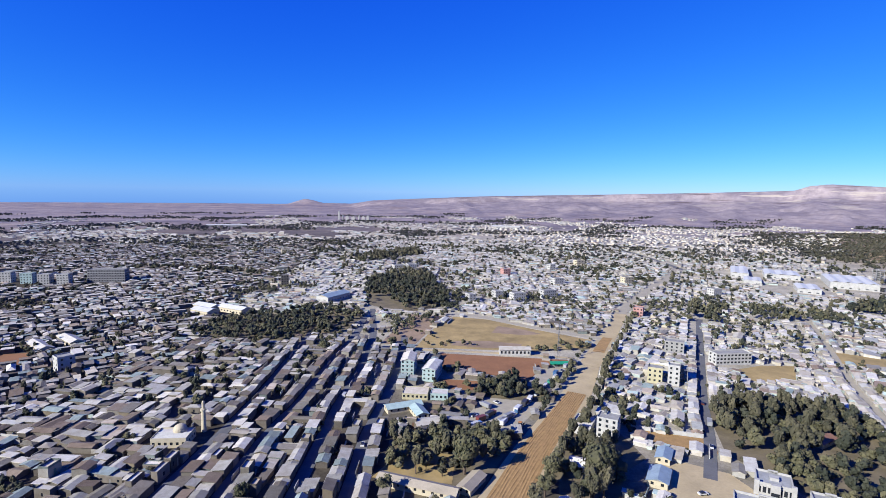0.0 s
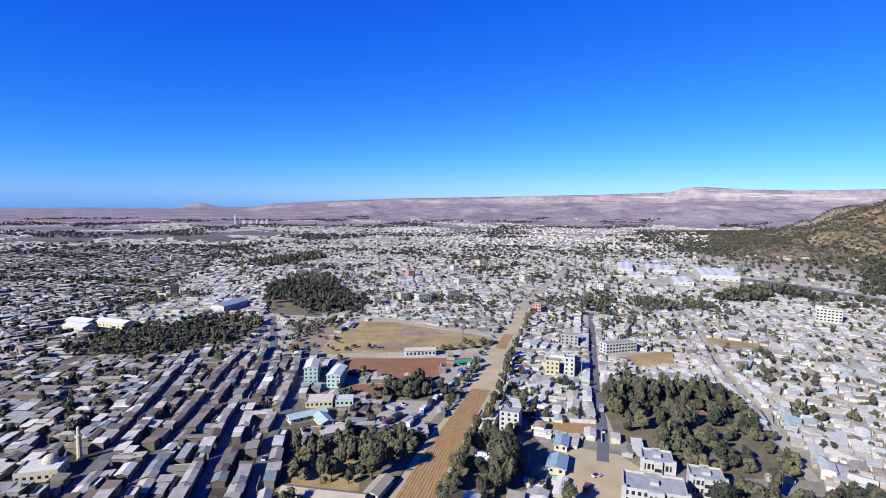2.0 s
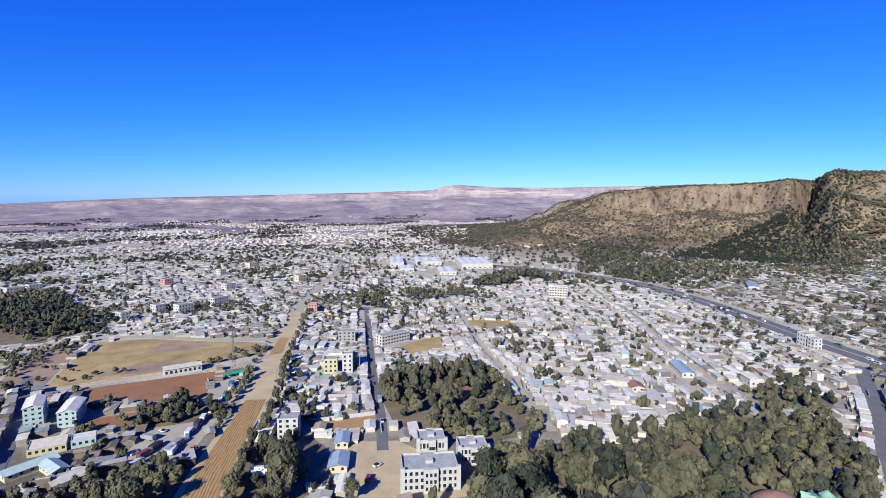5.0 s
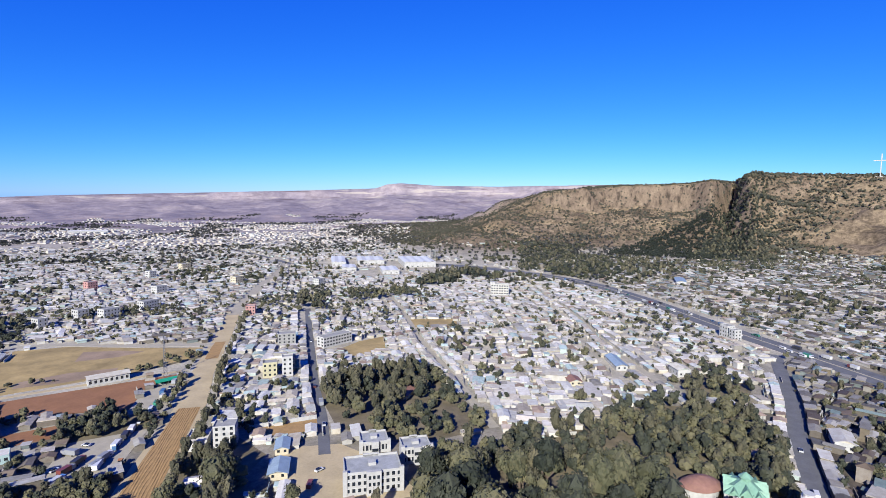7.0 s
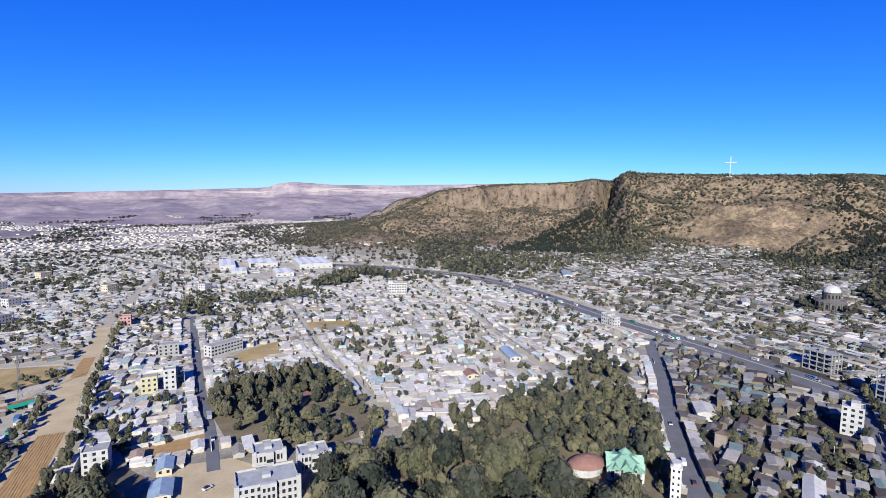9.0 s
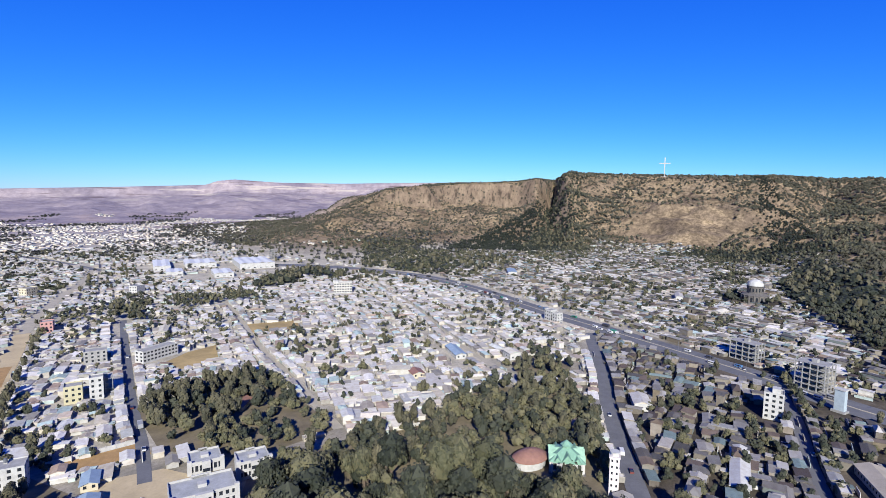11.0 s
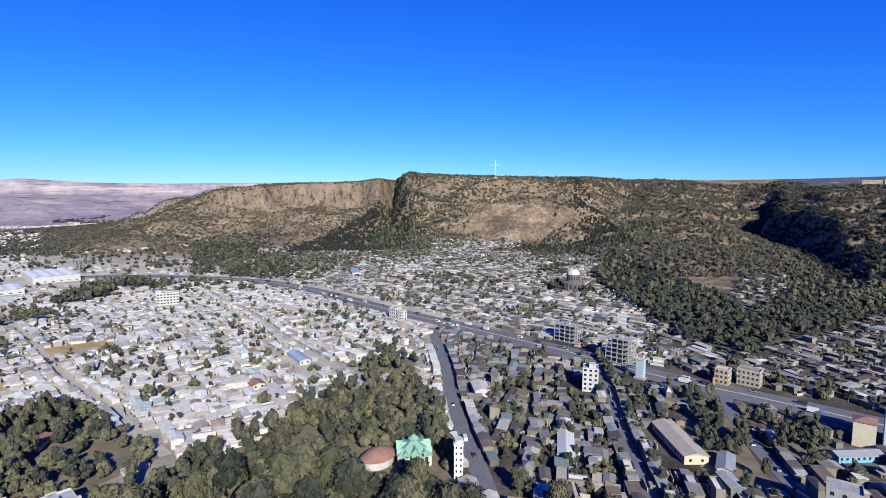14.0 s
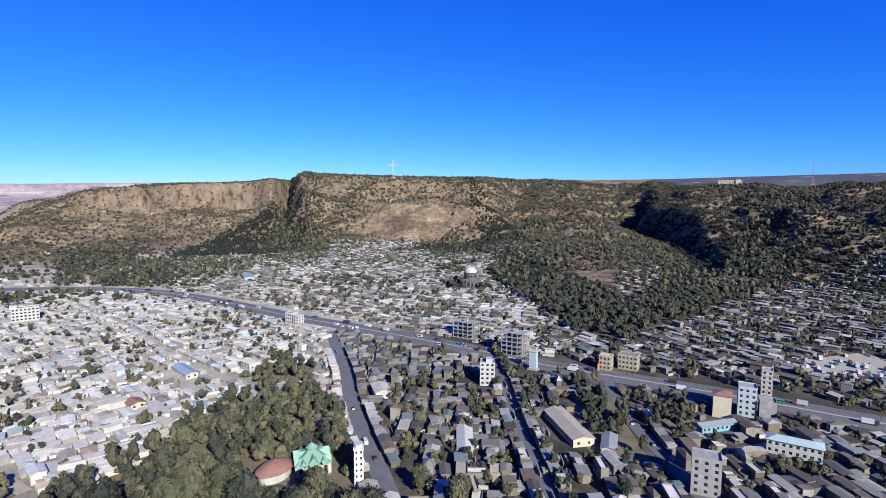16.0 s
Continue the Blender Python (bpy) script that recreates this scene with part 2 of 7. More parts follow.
def ground_material():
    """Dusty earth in the town, dry brown slopes, pale rock bands on steep faces and far plains tinted mauve-blue for
    haze.
    """
    m, nt, b = nodes_of("dry_earth")
    g = nt.nodes.new("ShaderNodeNewGeometry")
    sep = nt.nodes.new("ShaderNodeSeparateXYZ")
    link(nt, g.outputs["Position"], sep.inputs[0])
    ln = nt.nodes.new("ShaderNodeVectorMath")
    ln.operation = "LENGTH"
    link(nt, g.outputs["Position"], ln.inputs[0])
    big = noise_tex(nt, 0.004, 5, 0.6)
    mid = noise_tex(nt, 0.03, 5, 0.65)
    fine = noise_tex(nt, 0.5, 4, 0.7)
    town = ramp(nt, mid.outputs[0], [(0.3, (0.055, 0.047, 0.037)), (0.5, (0.10, 0.084, 0.062)), (0.72, (0.23, 0.19, 0.14))])
    # paler dust in the eastern quarters, lightened further for bright haze to the north
    pale = ramp(nt, mid.outputs[0], [(0.3, (0.36, 0.33, 0.26)), (0.5, (0.55, 0.50, 0.39)), (0.72, (0.72, 0.65, 0.51))])
    ctr = nt.nodes.new("ShaderNodeVectorMath")
    ctr.operation = "DISTANCE"
    ctr.inputs[1].default_value = (600.0, 1000.0, 0.0)
    link(nt, g.outputs["Position"], ctr.inputs[0])
    near_e = nt.nodes.new("ShaderNodeMapRange")
    near_e.inputs[1].default_value, near_e.inputs[2].default_value = 850.0, 980.0
    link(nt, ctr.outputs["Value"], near_e.inputs[0])
    town = mix(nt, near_e.outputs[0], pale, town)
    slope = ramp(nt, mid.outputs[0], [(0.3, (0.18, 0.142, 0.102)), (0.5, (0.31, 0.24, 0.162)), (0.72, (0.50, 0.39, 0.245))])
    patch = ramp(nt, noise_tex(nt, 0.011, 6, 0.7).outputs[0], [(0.38, (0.55, 0.52, 0.48)), (0.62, (1.25, 1.2, 1.1))])
    slope = mix(nt, 0.8, slope, patch, "MULTIPLY")
    small = ramp(nt, noise_tex(nt, 0.12, 4, 0.7).outputs[0], [(0.40, (0.45, 0.44, 0.40)), (0.56, (1.05, 1.05, 1.05))])
    slope = mix(nt, 0.7, slope, small, "MULTIPLY")
    # far earth and rock, with mauve-blue haze painted into the base colour
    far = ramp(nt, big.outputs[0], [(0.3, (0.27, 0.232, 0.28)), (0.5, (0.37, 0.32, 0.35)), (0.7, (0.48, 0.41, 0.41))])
    # pale level beds of rock high on the tableland
    sq = nt.nodes.new("ShaderNodeMapping")
    sq.inputs["Scale"].default_value = (0.0032, 0.0032, 0.055)
    link(nt, g.outputs["Position"], sq.inputs["Vector"])
    bed = noise_tex(nt, 1.0, 4, 0.6, sq.outputs[0])
    bedz = ramp(nt, mth(nt, "DIVIDE", sep.outputs[2], 300.0), [(0.12, (0, 0, 0)), (0.3, (1, 1, 1))])
    bedf = mix(nt, 1.0, bedz, ramp(nt, bed.outputs[0], [(0.575, (0, 0, 0)), (0.625, (1, 1, 1))]), "MULTIPLY")
    dark_bed = mix(nt, 1.0, bedz, ramp(nt, bed.outputs[0], [(0.34, (1, 1, 1)), (0.41, (0, 0, 0))]), "MULTIPLY")
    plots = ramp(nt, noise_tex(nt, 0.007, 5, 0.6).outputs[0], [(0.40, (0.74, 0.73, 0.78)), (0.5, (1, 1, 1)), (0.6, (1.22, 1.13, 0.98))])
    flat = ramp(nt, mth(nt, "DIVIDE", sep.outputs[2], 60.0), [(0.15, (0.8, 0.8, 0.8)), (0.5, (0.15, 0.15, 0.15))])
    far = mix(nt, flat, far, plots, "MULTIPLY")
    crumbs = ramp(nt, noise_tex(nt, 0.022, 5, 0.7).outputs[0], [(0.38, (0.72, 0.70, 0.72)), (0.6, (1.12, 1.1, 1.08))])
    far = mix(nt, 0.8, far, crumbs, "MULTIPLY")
    # southern hills turned blue-grey, their haze put into the colour too
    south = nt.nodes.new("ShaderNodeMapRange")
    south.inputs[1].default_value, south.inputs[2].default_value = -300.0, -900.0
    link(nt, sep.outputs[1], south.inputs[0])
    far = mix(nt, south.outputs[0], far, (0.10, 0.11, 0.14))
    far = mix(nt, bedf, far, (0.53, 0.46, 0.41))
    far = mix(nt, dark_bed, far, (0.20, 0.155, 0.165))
    mr = nt.nodes.new("ShaderNodeMapRange")
    mr.inputs[1].default_value, mr.inputs[2].default_value = 0.4, 6.0
    link(nt, sep.outputs[2], mr.inputs[0])
    c = mix(nt, mr.outputs[0], town, slope)
    # the haze-tinted colours come in with distance
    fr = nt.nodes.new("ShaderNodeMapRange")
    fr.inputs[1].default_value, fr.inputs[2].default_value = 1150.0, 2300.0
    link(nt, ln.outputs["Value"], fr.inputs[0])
    sn = nt.nodes.new("ShaderNodeSeparateXYZ")
    link(nt, g.outputs["Normal"], sn.inputs[0])
    # rock faces, fissured from top to bottom
    up = nt.nodes.new("ShaderNodeMapping")
    up.inputs["Scale"].default_value = (0.055, 0.055, 0.009)
    link(nt, g.outputs["Position"], up.inputs["Vector"])
    rock = ramp(nt, noise_tex(nt, 1.0, 5, 0.65, up.outputs[0]).outputs[0], [(0.36, (0.09, 0.068, 0.05)), (0.47, (0.23, 0.17, 0.12)), (0.7, (0.35, 0.265, 0.18))])
    steep = ramp(nt, sn.outputs[2], [(0.62, (1, 1, 1)), (0.86, (0, 0, 0))])
    c = mix(nt, steep, c, rock)
    # the near hills stay free of the haze tint
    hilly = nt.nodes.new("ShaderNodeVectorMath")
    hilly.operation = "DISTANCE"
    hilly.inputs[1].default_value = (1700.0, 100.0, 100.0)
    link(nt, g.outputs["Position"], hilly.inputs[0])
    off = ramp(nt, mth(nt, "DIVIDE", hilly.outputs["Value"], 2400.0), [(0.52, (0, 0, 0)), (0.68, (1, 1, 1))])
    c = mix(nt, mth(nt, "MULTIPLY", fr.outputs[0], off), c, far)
    gr = ramp(nt, fine.outputs[0], [(0.3, (0.38, 0.38, 0.38)), (0.7, (0.68, 0.68, 0.69))])
    c = mix(nt, 1.0, c, gr, "MULTIPLY")
    link(nt, c, b.inputs["Base Color"])
    b.inputs["Roughness"].default_value = 0.97
    b.inputs["Specular IOR Level"].default_value = 0.1
    bump(nt, b, fine.outputs[0], 0.4, 0.4)
    return m


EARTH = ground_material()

# ---- building helpers ----


def quick_mesh(name, verts, quads=(), tris=()):
    me = bpy.data.meshes.new(name)
    verts = np.asarray(verts, np.float32).reshape(-1, 3)
    quads = np.asarray(quads, np.int32).reshape(-1, 4)
    tris = np.asarray(tris, np.int32).reshape(-1, 3)
    me.vertices.add(len(verts))
    me.vertices.foreach_set("co", verts.ravel())
    me.loops.add(quads.size + tris.size)
    me.loops.foreach_set("vertex_index", np.concatenate([quads.ravel(), tris.ravel()]))
    me.polygons.add(len(quads) + len(tris))
    starts = np.concatenate([np.arange(len(quads)) * 4, quads.size + np.arange(len(tris)) * 3]).astype(np.int32)
    me.polygons.foreach_set("loop_start", starts)
    me.polygons.foreach_set("use_smooth", np.zeros(len(me.polygons), bool))
    me.update(calc_edges=True)
    me.validate()
    return me


class Shape:
    """Collects boxes and other solids into one mesh."""

    def __init__(self):
        self.v, self.q, self.t = [], [], []

    def add(self, verts, quads=(), tris=()):
        k = len(self.v)
        self.v += [tuple(p) for p in verts]
        self.q += [tuple(i + k for i in f) for f in quads]
        self.t += [tuple(i + k for i in f) for f in tris]
        return self

    def box(self, x0, y0, z0, x1, y1, z1):
        return self.add([(x0, y0, z0), (x1, y0, z0), (x1, y1, z0), (x0, y1, z0), (x0, y0, z1), (x1, y0, z1), (x1, y1, z1), (x0, y1, z1)],
                        [(0, 3, 2, 1), (4, 5, 6, 7), (0, 1, 5, 4), (1, 2, 6, 5), (2, 3, 7, 6), (3, 0, 4, 7)])

    def prism(self, pts, z0, z1):
        """A flat outline (anticlockwise) raised from z0 to z1."""
        n = len(pts)
        k = len(self.v)
        self.v += [(x, y, z0) for x, y in pts] + [(x, y, z1) for x, y in pts]
        for i in range(n):
            j = (i + 1) % n
            self.q.append((k + i, k + j, k + n + j, k + n + i))
        for i in range(1, n - 1):
            self.t += [(k + n, k + n + i, k + n + i + 1), (k, k + i + 1, k + i)]
        return self

    def cone(self, x, y, z0, z1, r0, r1, n=12):
        k = len(self.v)
        for z, r in ((z0, r0), (z1, r1)):
            self.v += [(x + r * math.cos(2 * math.pi * i / n), y + r * math.sin(2 * math.pi * i / n), z) for i in range(n)]
        for i in range(n):
            j = (i + 1) % n
            self.q.append((k + i, k + j, k + n + j, k + n + i))
        for i in range(1, n - 1):
            self.t += [(k + n, k + n + i, k + n + i + 1), (k, k + i + 1, k + i)]
        return self

    def dome(self, x, y, z, r, h, n=16, rings=5):
        for i in range(rings):
            a, b = math.pi / 2 * i / rings, math.pi / 2 * (i + 1) / rings
            self.cone(x, y, z + h * math.sin(a), z + h * math.sin(b), r * math.cos(a), max(r * math.cos(b), 0.02), n)
        return self

    def bar(self, a, b, w):
        """A square bar from a to b."""
        a, b = Vector(a), Vector(b)
        d = (b - a).normalized()
        s = d.orthogonal().normalized() * w / 2
        u = d.cross(s)
        k = [a + s + u, a - s + u, a - s - u, a + s - u, b + s + u, b - s + u, b - s - u, b + s - u]
        return self.add(k, [(0, 3, 2, 1), (4, 5, 6, 7), (0, 1, 5, 4), (1, 2, 6, 5), (2, 3, 7, 6), (3, 0, 4, 7)])

    def mesh(self, name):
        v = np.round(np.array(self.v, float), 4)
        u, inv = np.unique(v, axis=0, return_inverse=True)
        inv = inv.ravel()
        q = inv[np.array(self.q, int)] if self.q else ()
        t = inv[np.array(self.t, int)] if self.t else ()
        return quick_mesh(name, u, q, t)


def part(name, shape, material, parent, label="", at=None):
    me = shape.mesh(name) if isinstance(shape, Shape) else shape
    if not me.materials:
        me.materials.append(material)
    ob = new(name, me)
    ob.parent = parent
    if at is not None:
        ob.matrix_basis = at
    if label:
        ob["label"] = label
    return ob


def thing(name, label, category, at, group="", kind=""):
    ob = new(name)
    ob.empty_display_size = 1
    ob.matrix_basis = at
    return tagged(ob, label, category, group, kind)


def azim(deg):
    """Turns local +y to the compass direction deg (clockwise from +y)."""
    return -deg


def faced_wall(sh, x0, x1, z0, z1, y, holes, depth=0.22):
    """A wall in the plane y (outside towards -y) with recessed openings: holes of (xa, xb, za, zb)."""
    xs = sorted({x0, x1, *[h[0] for h in holes], *[h[1] for h in holes]})
    zs = sorted({z0, z1, *[h[2] for h in holes], *[h[3] for h in holes]})
    for a, b in zip(xs, xs[1:]):
        for c, d in zip(zs, zs[1:]):
            mx, mz = (a + b) / 2, (c + d) / 2
            if any(h[0] < mx < h[1] and h[2] < mz < h[3] for h in holes):
                continue
            sh.add([(a, y, c), (b, y, c), (b, y, d), (a, y, d)], [(0, 1, 2, 3)])
    for a, b, c, d in holes:
        sh.add([(a, y, c), (b, y, c), (b, y, d), (a, y, d), (a, y + depth, c), (b, y + depth, c), (b, y + depth, d), (a, y + depth, d)],
               [(0, 4, 5, 1), (1, 5, 6, 2), (2, 6, 7, 3), (3, 7, 4, 0)])


PANES = {}


def pane_mesh(w, h):
    key = (round(w, 2), round(h, 2))
    if key not in PANES:
        PANES[key] = Shape().box(-w / 2 - 0.01, 0.16, 0, w / 2 + 0.01, 0.24, h).mesh("window_pane")
        PANES[key].materials.append(GLASS)
    return PANES[key]


def block(parent, w, d, floors, wall_mat, nx=4, ny=3, floor_h=3.1, win=(1.3, 1.4), roof_mat=None, parapet=0.7, base=0.4,
          skip_sides=(), bands=None, name="wall"):
    """A storeyed block centred on the parent: a wall with real openings on its four sides, panes, a roof slab and a parapet."""
    h = floors * floor_h + base
    sh = Shape()
    panes = []
    for side, (wid, n, rot, off) in enumerate(((w, nx, 0, d / 2), (d, ny, 90, w / 2), (w, nx, 180, d / 2), (d, ny, 270, w / 2))):
        holes = []
        if n and side not in skip_sides:
            for fl in range(floors):
                for i in range(n):
                    cx = -wid / 2 + wid * (i + 0.5) / n
                    z = base + fl * floor_h + 0.95
                    holes.append((cx - win[0] / 2, cx + win[0] / 2, z, z + win[1]))
        tmp = Shape()
        faced_wall(tmp, -wid / 2, wid / 2, 0, h, -off, holes)
        m = Matrix.Rotation(radians(rot), 4, "Z")
        sh.add([m @ Vector(p) for p in tmp.v], tmp.q)
        panes += [m @ Matrix.Translation(((a + b) / 2, -off, c)) for a, b, c, _ in holes]
    body = part(name, sh, wall_mat, parent)
    for m in panes:
        part("window_pane", pane_mesh(*win), GLASS, body, "", m)
    top = Shape().box(-w / 2 + 0.2, -d / 2 + 0.2, h - 0.3, w / 2 - 0.2, d / 2 - 0.2, h)
    part("roof_slab", top, roof_mat or CONCRETE, parent)
    if parapet:
        p = Shape()
        for x0, y0, x1, y1 in ((-w / 2, -d / 2, w / 2, -d / 2 + 0.2), (-w / 2, d / 2 - 0.2, w / 2, d / 2),
                               (-w / 2, -d / 2 + 0.2, -w / 2 + 0.2, d / 2 - 0.2), (w / 2 - 0.2, -d / 2 + 0.2, w / 2, d / 2 - 0.2)):
            p.box(x0, y0, h, x1, y1, h + parapet)
        part("parapet", p, wall_mat, parent)
    if bands:
        for fl in range(1, floors + 1):
            z = base + fl * floor_h - 0.25
            s = Shape()
            o, i = (w / 2 + 0.12, d / 2 + 0.12), (w / 2 + 0.003, d / 2 + 0.003)
            sg = ((-1, -1), (1, -1), (1, 1), (-1, 1))
            s.add([(a * e[0], c * e[1], zz) for e in (o, i) for zz in (z, z + 0.3) for a, c in sg],
                  [f for k in range(4) for f in ((k, (k + 1) % 4, 4 + (k + 1) % 4, 4 + k), (4 + k, 4 + (k + 1) % 4, 12 + (k + 1) % 4, 12 + k),
                                                 (8 + k, 8 + (k + 1) % 4, (k + 1) % 4, k))])
            part("floor_band", s, bands, parent)
    return h


def gable(w, d, z, rise, over=0.5, t=0.12):
    """A pitched roof with its ridge along x."""
    s = Shape()
    x0, x1, y0, y1 = -w / 2 - over, w / 2 + over, -d / 2 - over, d / 2 + over
    zr = z + rise
    ze = z - over * rise / (d / 2)
    s.add([(x0, y0, ze), (x1, y0, ze), (x1, 0, zr), (x0, 0, zr), (x1, y1, ze), (x0, y1, ze),
           (x0, y0, ze - t), (x1, y0, ze - t), (x1, 0, zr - t), (x0, 0, zr - t), (x1, y1, ze - t), (x0, y1, ze - t)],
          [(0, 1, 2, 3), (3, 2, 4, 5), (7, 6, 9, 8), (8, 9, 11, 10), (1, 0, 6, 7), (5, 4, 10, 11),
           (2, 1, 7, 8), (4, 2, 8, 10), (0, 3, 9, 6), (3, 5, 11, 9)])
    return s


def hip(w, d, z, rise, over=0.5):
    s = Shape()
    x0, x1, y0, y1 = -w / 2 - over, w / 2 + over, -d / 2 - over, d / 2 + over
    k = max(0.0, w / 2 - d / 2)
    s.add([(x0, y0, z), (x1, y0, z), (x1, y1, z), (x0, y1, z), (-k - 0.01, 0, z + rise), (k + 0.01, 0, z + rise)],
          [(0, 1, 5, 4), (2, 3, 4, 5), (3, 2, 1, 0)], [(1, 2, 5), (3, 0, 4)])
    return s


def shed_roof(w, d, z, rise, over=0.4, t=0.12):
    s = Shape()
    x0, x1, y0, y1 = -w / 2 - over, w / 2 + over, -d / 2 - over, d / 2 + over
    v = [(x0, y0, z), (x1, y0, z), (x1, y1, z + rise), (x0, y1, z + rise)]
    s.add([*v, *[(x, y, zz + t) for x, y, zz in v]], [(0, 3, 2, 1), (4, 5, 6, 7), (0, 1, 5, 4), (1, 2, 6, 5), (2, 3, 7, 6), (3, 0, 4, 7)])
    return s

# ---- ground ----
# the near escarpment: compass degrees, foot, shoulder and crest (distance, height) of its slope
NEAR = np.array([(-180, 2400, 2600, 0, 2800, 0), (28, 1500, 1800, 0, 2000, 0), (36, 1080, 1600, 6, 1900, 8), (41, 1030, 1550, 14, 1900, 18),
                 (45, 1030, 1550, 28, 1900, 48), (47, 1040, 1600, 44, 1880, 90), (50, 1080, 1740, 70, 1810, 121),
                 (55, 1230, 1760, 78, 1820, 155), (63, 1250, 1800, 80, 1860, 167), (67.6, 1250, 1760, 98, 1830, 178),
                 (69, 1250, 1850, 55, 2050, 178), (70.6, 1230, 1620, 128, 1740, 192), (80, 1250, 1560, 108, 1780, 187),
                 (88, 1230, 1500, 88, 1860, 187), (93, 860, 1600, 58, 2200, 190), (100, 640, 1500, 58, 2300, 190),
                 (105.5, 700, 1500, 40, 2300, 188), (108.4, 900, 1450, 26, 2100, 165), (110.0, 830, 1330, 92, 1700, 142), (113, 830, 1300, 94, 1700, 141),
                 (117, 860, 1150, 96, 1700, 138), (125, 860, 1150, 100, 1600, 149), (140, 900, 1200, 92, 1450, 150), (180, 2400, 2600, 0, 2800, 0)])
# the distant tableland: compass degrees, foot, shoulder (distance, height), crest (distance, height)
FAR = np.array([(-180, 3000, 3600, -15, 4700, -25), (-42, 2600, 3600, -18, 4700, -30), (-25, 2600, 3700, -10, 4700, -12), (-10, 2600, 3700, -4, 4700, 10),
                (-8, 2700, 3860, 24, 3950, 40), (4.5, 2600, 3860, 58, 3950, 97), (13, 2500, 3860, 72, 3950, 120), (26, 2400, 3860, 91, 3950, 151), (33.2, 2400, 3860, 104, 3950, 173), (34.4, 2400, 3860, 121, 3950, 201), (36, 2400, 3860, 127, 3950, 212), (40, 2400, 3860, 118, 3950, 196), (46, 2500, 3860, 118, 3950, 196), (56, 2500, 3860, 127, 3950, 212),
                (108, 2500, 3500, 60, 4400, 258), (124, 2500, 3500, 60, 4400, 276),
                (150, 2500, 3500, 40, 4400, 240), (180, 3000, 3600, -15, 4700, -25)])


def skew(az, r):
    """The flank of the southern bluff runs slantwise: near on the right, farther off on the left."""
    return az + np.clip((az - 97) / 5, 0, 1) * np.clip((126 - az) / 5, 0, 1) * 0.013 * (np.clip(r, 1000, 1500) - 1250)


def layer(table, az, r, low=None):
    low = az if low is None else low
    c = [np.interp(low if i < 4 else az, table[:, 0], table[:, i]) for i in range(1, 6)]
    a = np.clip((r - c[0]) / (c[1] - c[0]), 0, 1)
    b = np.clip((r - c[1]) / (c[3] - c[1]), 0, 1)
    a, b = a ** 1.35, b * b * (3 - 2 * b)
    return c[2] * a + (c[4] - c[2]) * b


def waves(x, y, seed, base):
    """Smooth uneven relief between -1 and 1, from a sum of crossed sines."""
    g = np.random.RandomState(seed)
    s = np.zeros_like(x)
    for k in range(5):
        w = base * 1.9 ** k
        th, ph, ph2 = g.uniform(0, 6.28, 3)
        u = x * np.cos(th) + y * np.sin(th)
        v = -x * np.sin(th) + y * np.cos(th)
        s += np.sin(u / w * 1e0 * 6.28 + ph + 1.3 * np.sin(v / w * 4.1 + ph2)) * 0.5 ** (4 - k)
    return s / 1.9


def terrain(x, y):
    x, y = np.asarray(x, float), np.asarray(y, float)
    r = np.hypot(x, y)
    az = np.degrees(np.arctan2(x, y))
    n1 = waves(x, y, 3, 38.0)
    n2 = waves(x, y, 8, 90.0)
    n3 = waves(x, y, 14, 15.0)
    az1 = az + 0.6 * n1 * np.clip((r - 1000) / 500, 0, 1)
    near = layer(NEAR, az1, r * (1 + 0.02 * n1 + 0.008 * n3), skew(az1, r))
    far = layer(FAR, az + 0.25 * n2, r * (1 + 0.014 * n2))
    z = np.maximum(near, far)
    slope = np.clip(z / 40, 0, 1) * np.clip((185 - near) / 60, 0.12, 1) * np.clip((3800 - r) / 400, 0, 1)
    gully = np.abs(waves(x, y, 17, 55.0))
    z = z + slope * (5.0 * n1 + 5.0 * n2 + 1.6 * n3 + np.where(az > 86, 32.0, 24.0) * gully + 7.0 * np.abs(waves(x, y, 19, 24.0)) - 12.0)
    # old terraces on the hill's face
    face = np.exp(-((az - 80.5) / 6.5) ** 4) * np.clip((near - 12) / 20, 0, 1) * np.clip((165 - near) / 30, 0, 1)
    z = z + face * 5.0 * (np.abs((z / 13 + 0.35 * n3) % 1 - 0.35) - 0.3)
    # spurs and gullies run down the far tableland
    spur = np.abs(waves(az * 62, r * 0.10, 23, 62.0))
    z = z - 30 * (spur - 0.35) * np.clip(z / 60, 0, 1) * np.clip((r - 2600) / 500, 0, 1) * np.clip((3900 - r) / 160, 0, 1)
    # the small conical hill on the skyline
    d = np.hypot(x + 1155, y - 4420)
    z = z + 46 * np.clip(1 - d / 150, 0, 1) ** 1.15 + 14 * np.clip(1 - np.hypot(x + 1060, y - 4420) / 420, 0, 1)
    return z


def ground_z(x, y):
    return 0.0 if x * x + y * y < 360000 or x * x + y * y < 700000 and y > 0 else float(terrain(x, y))


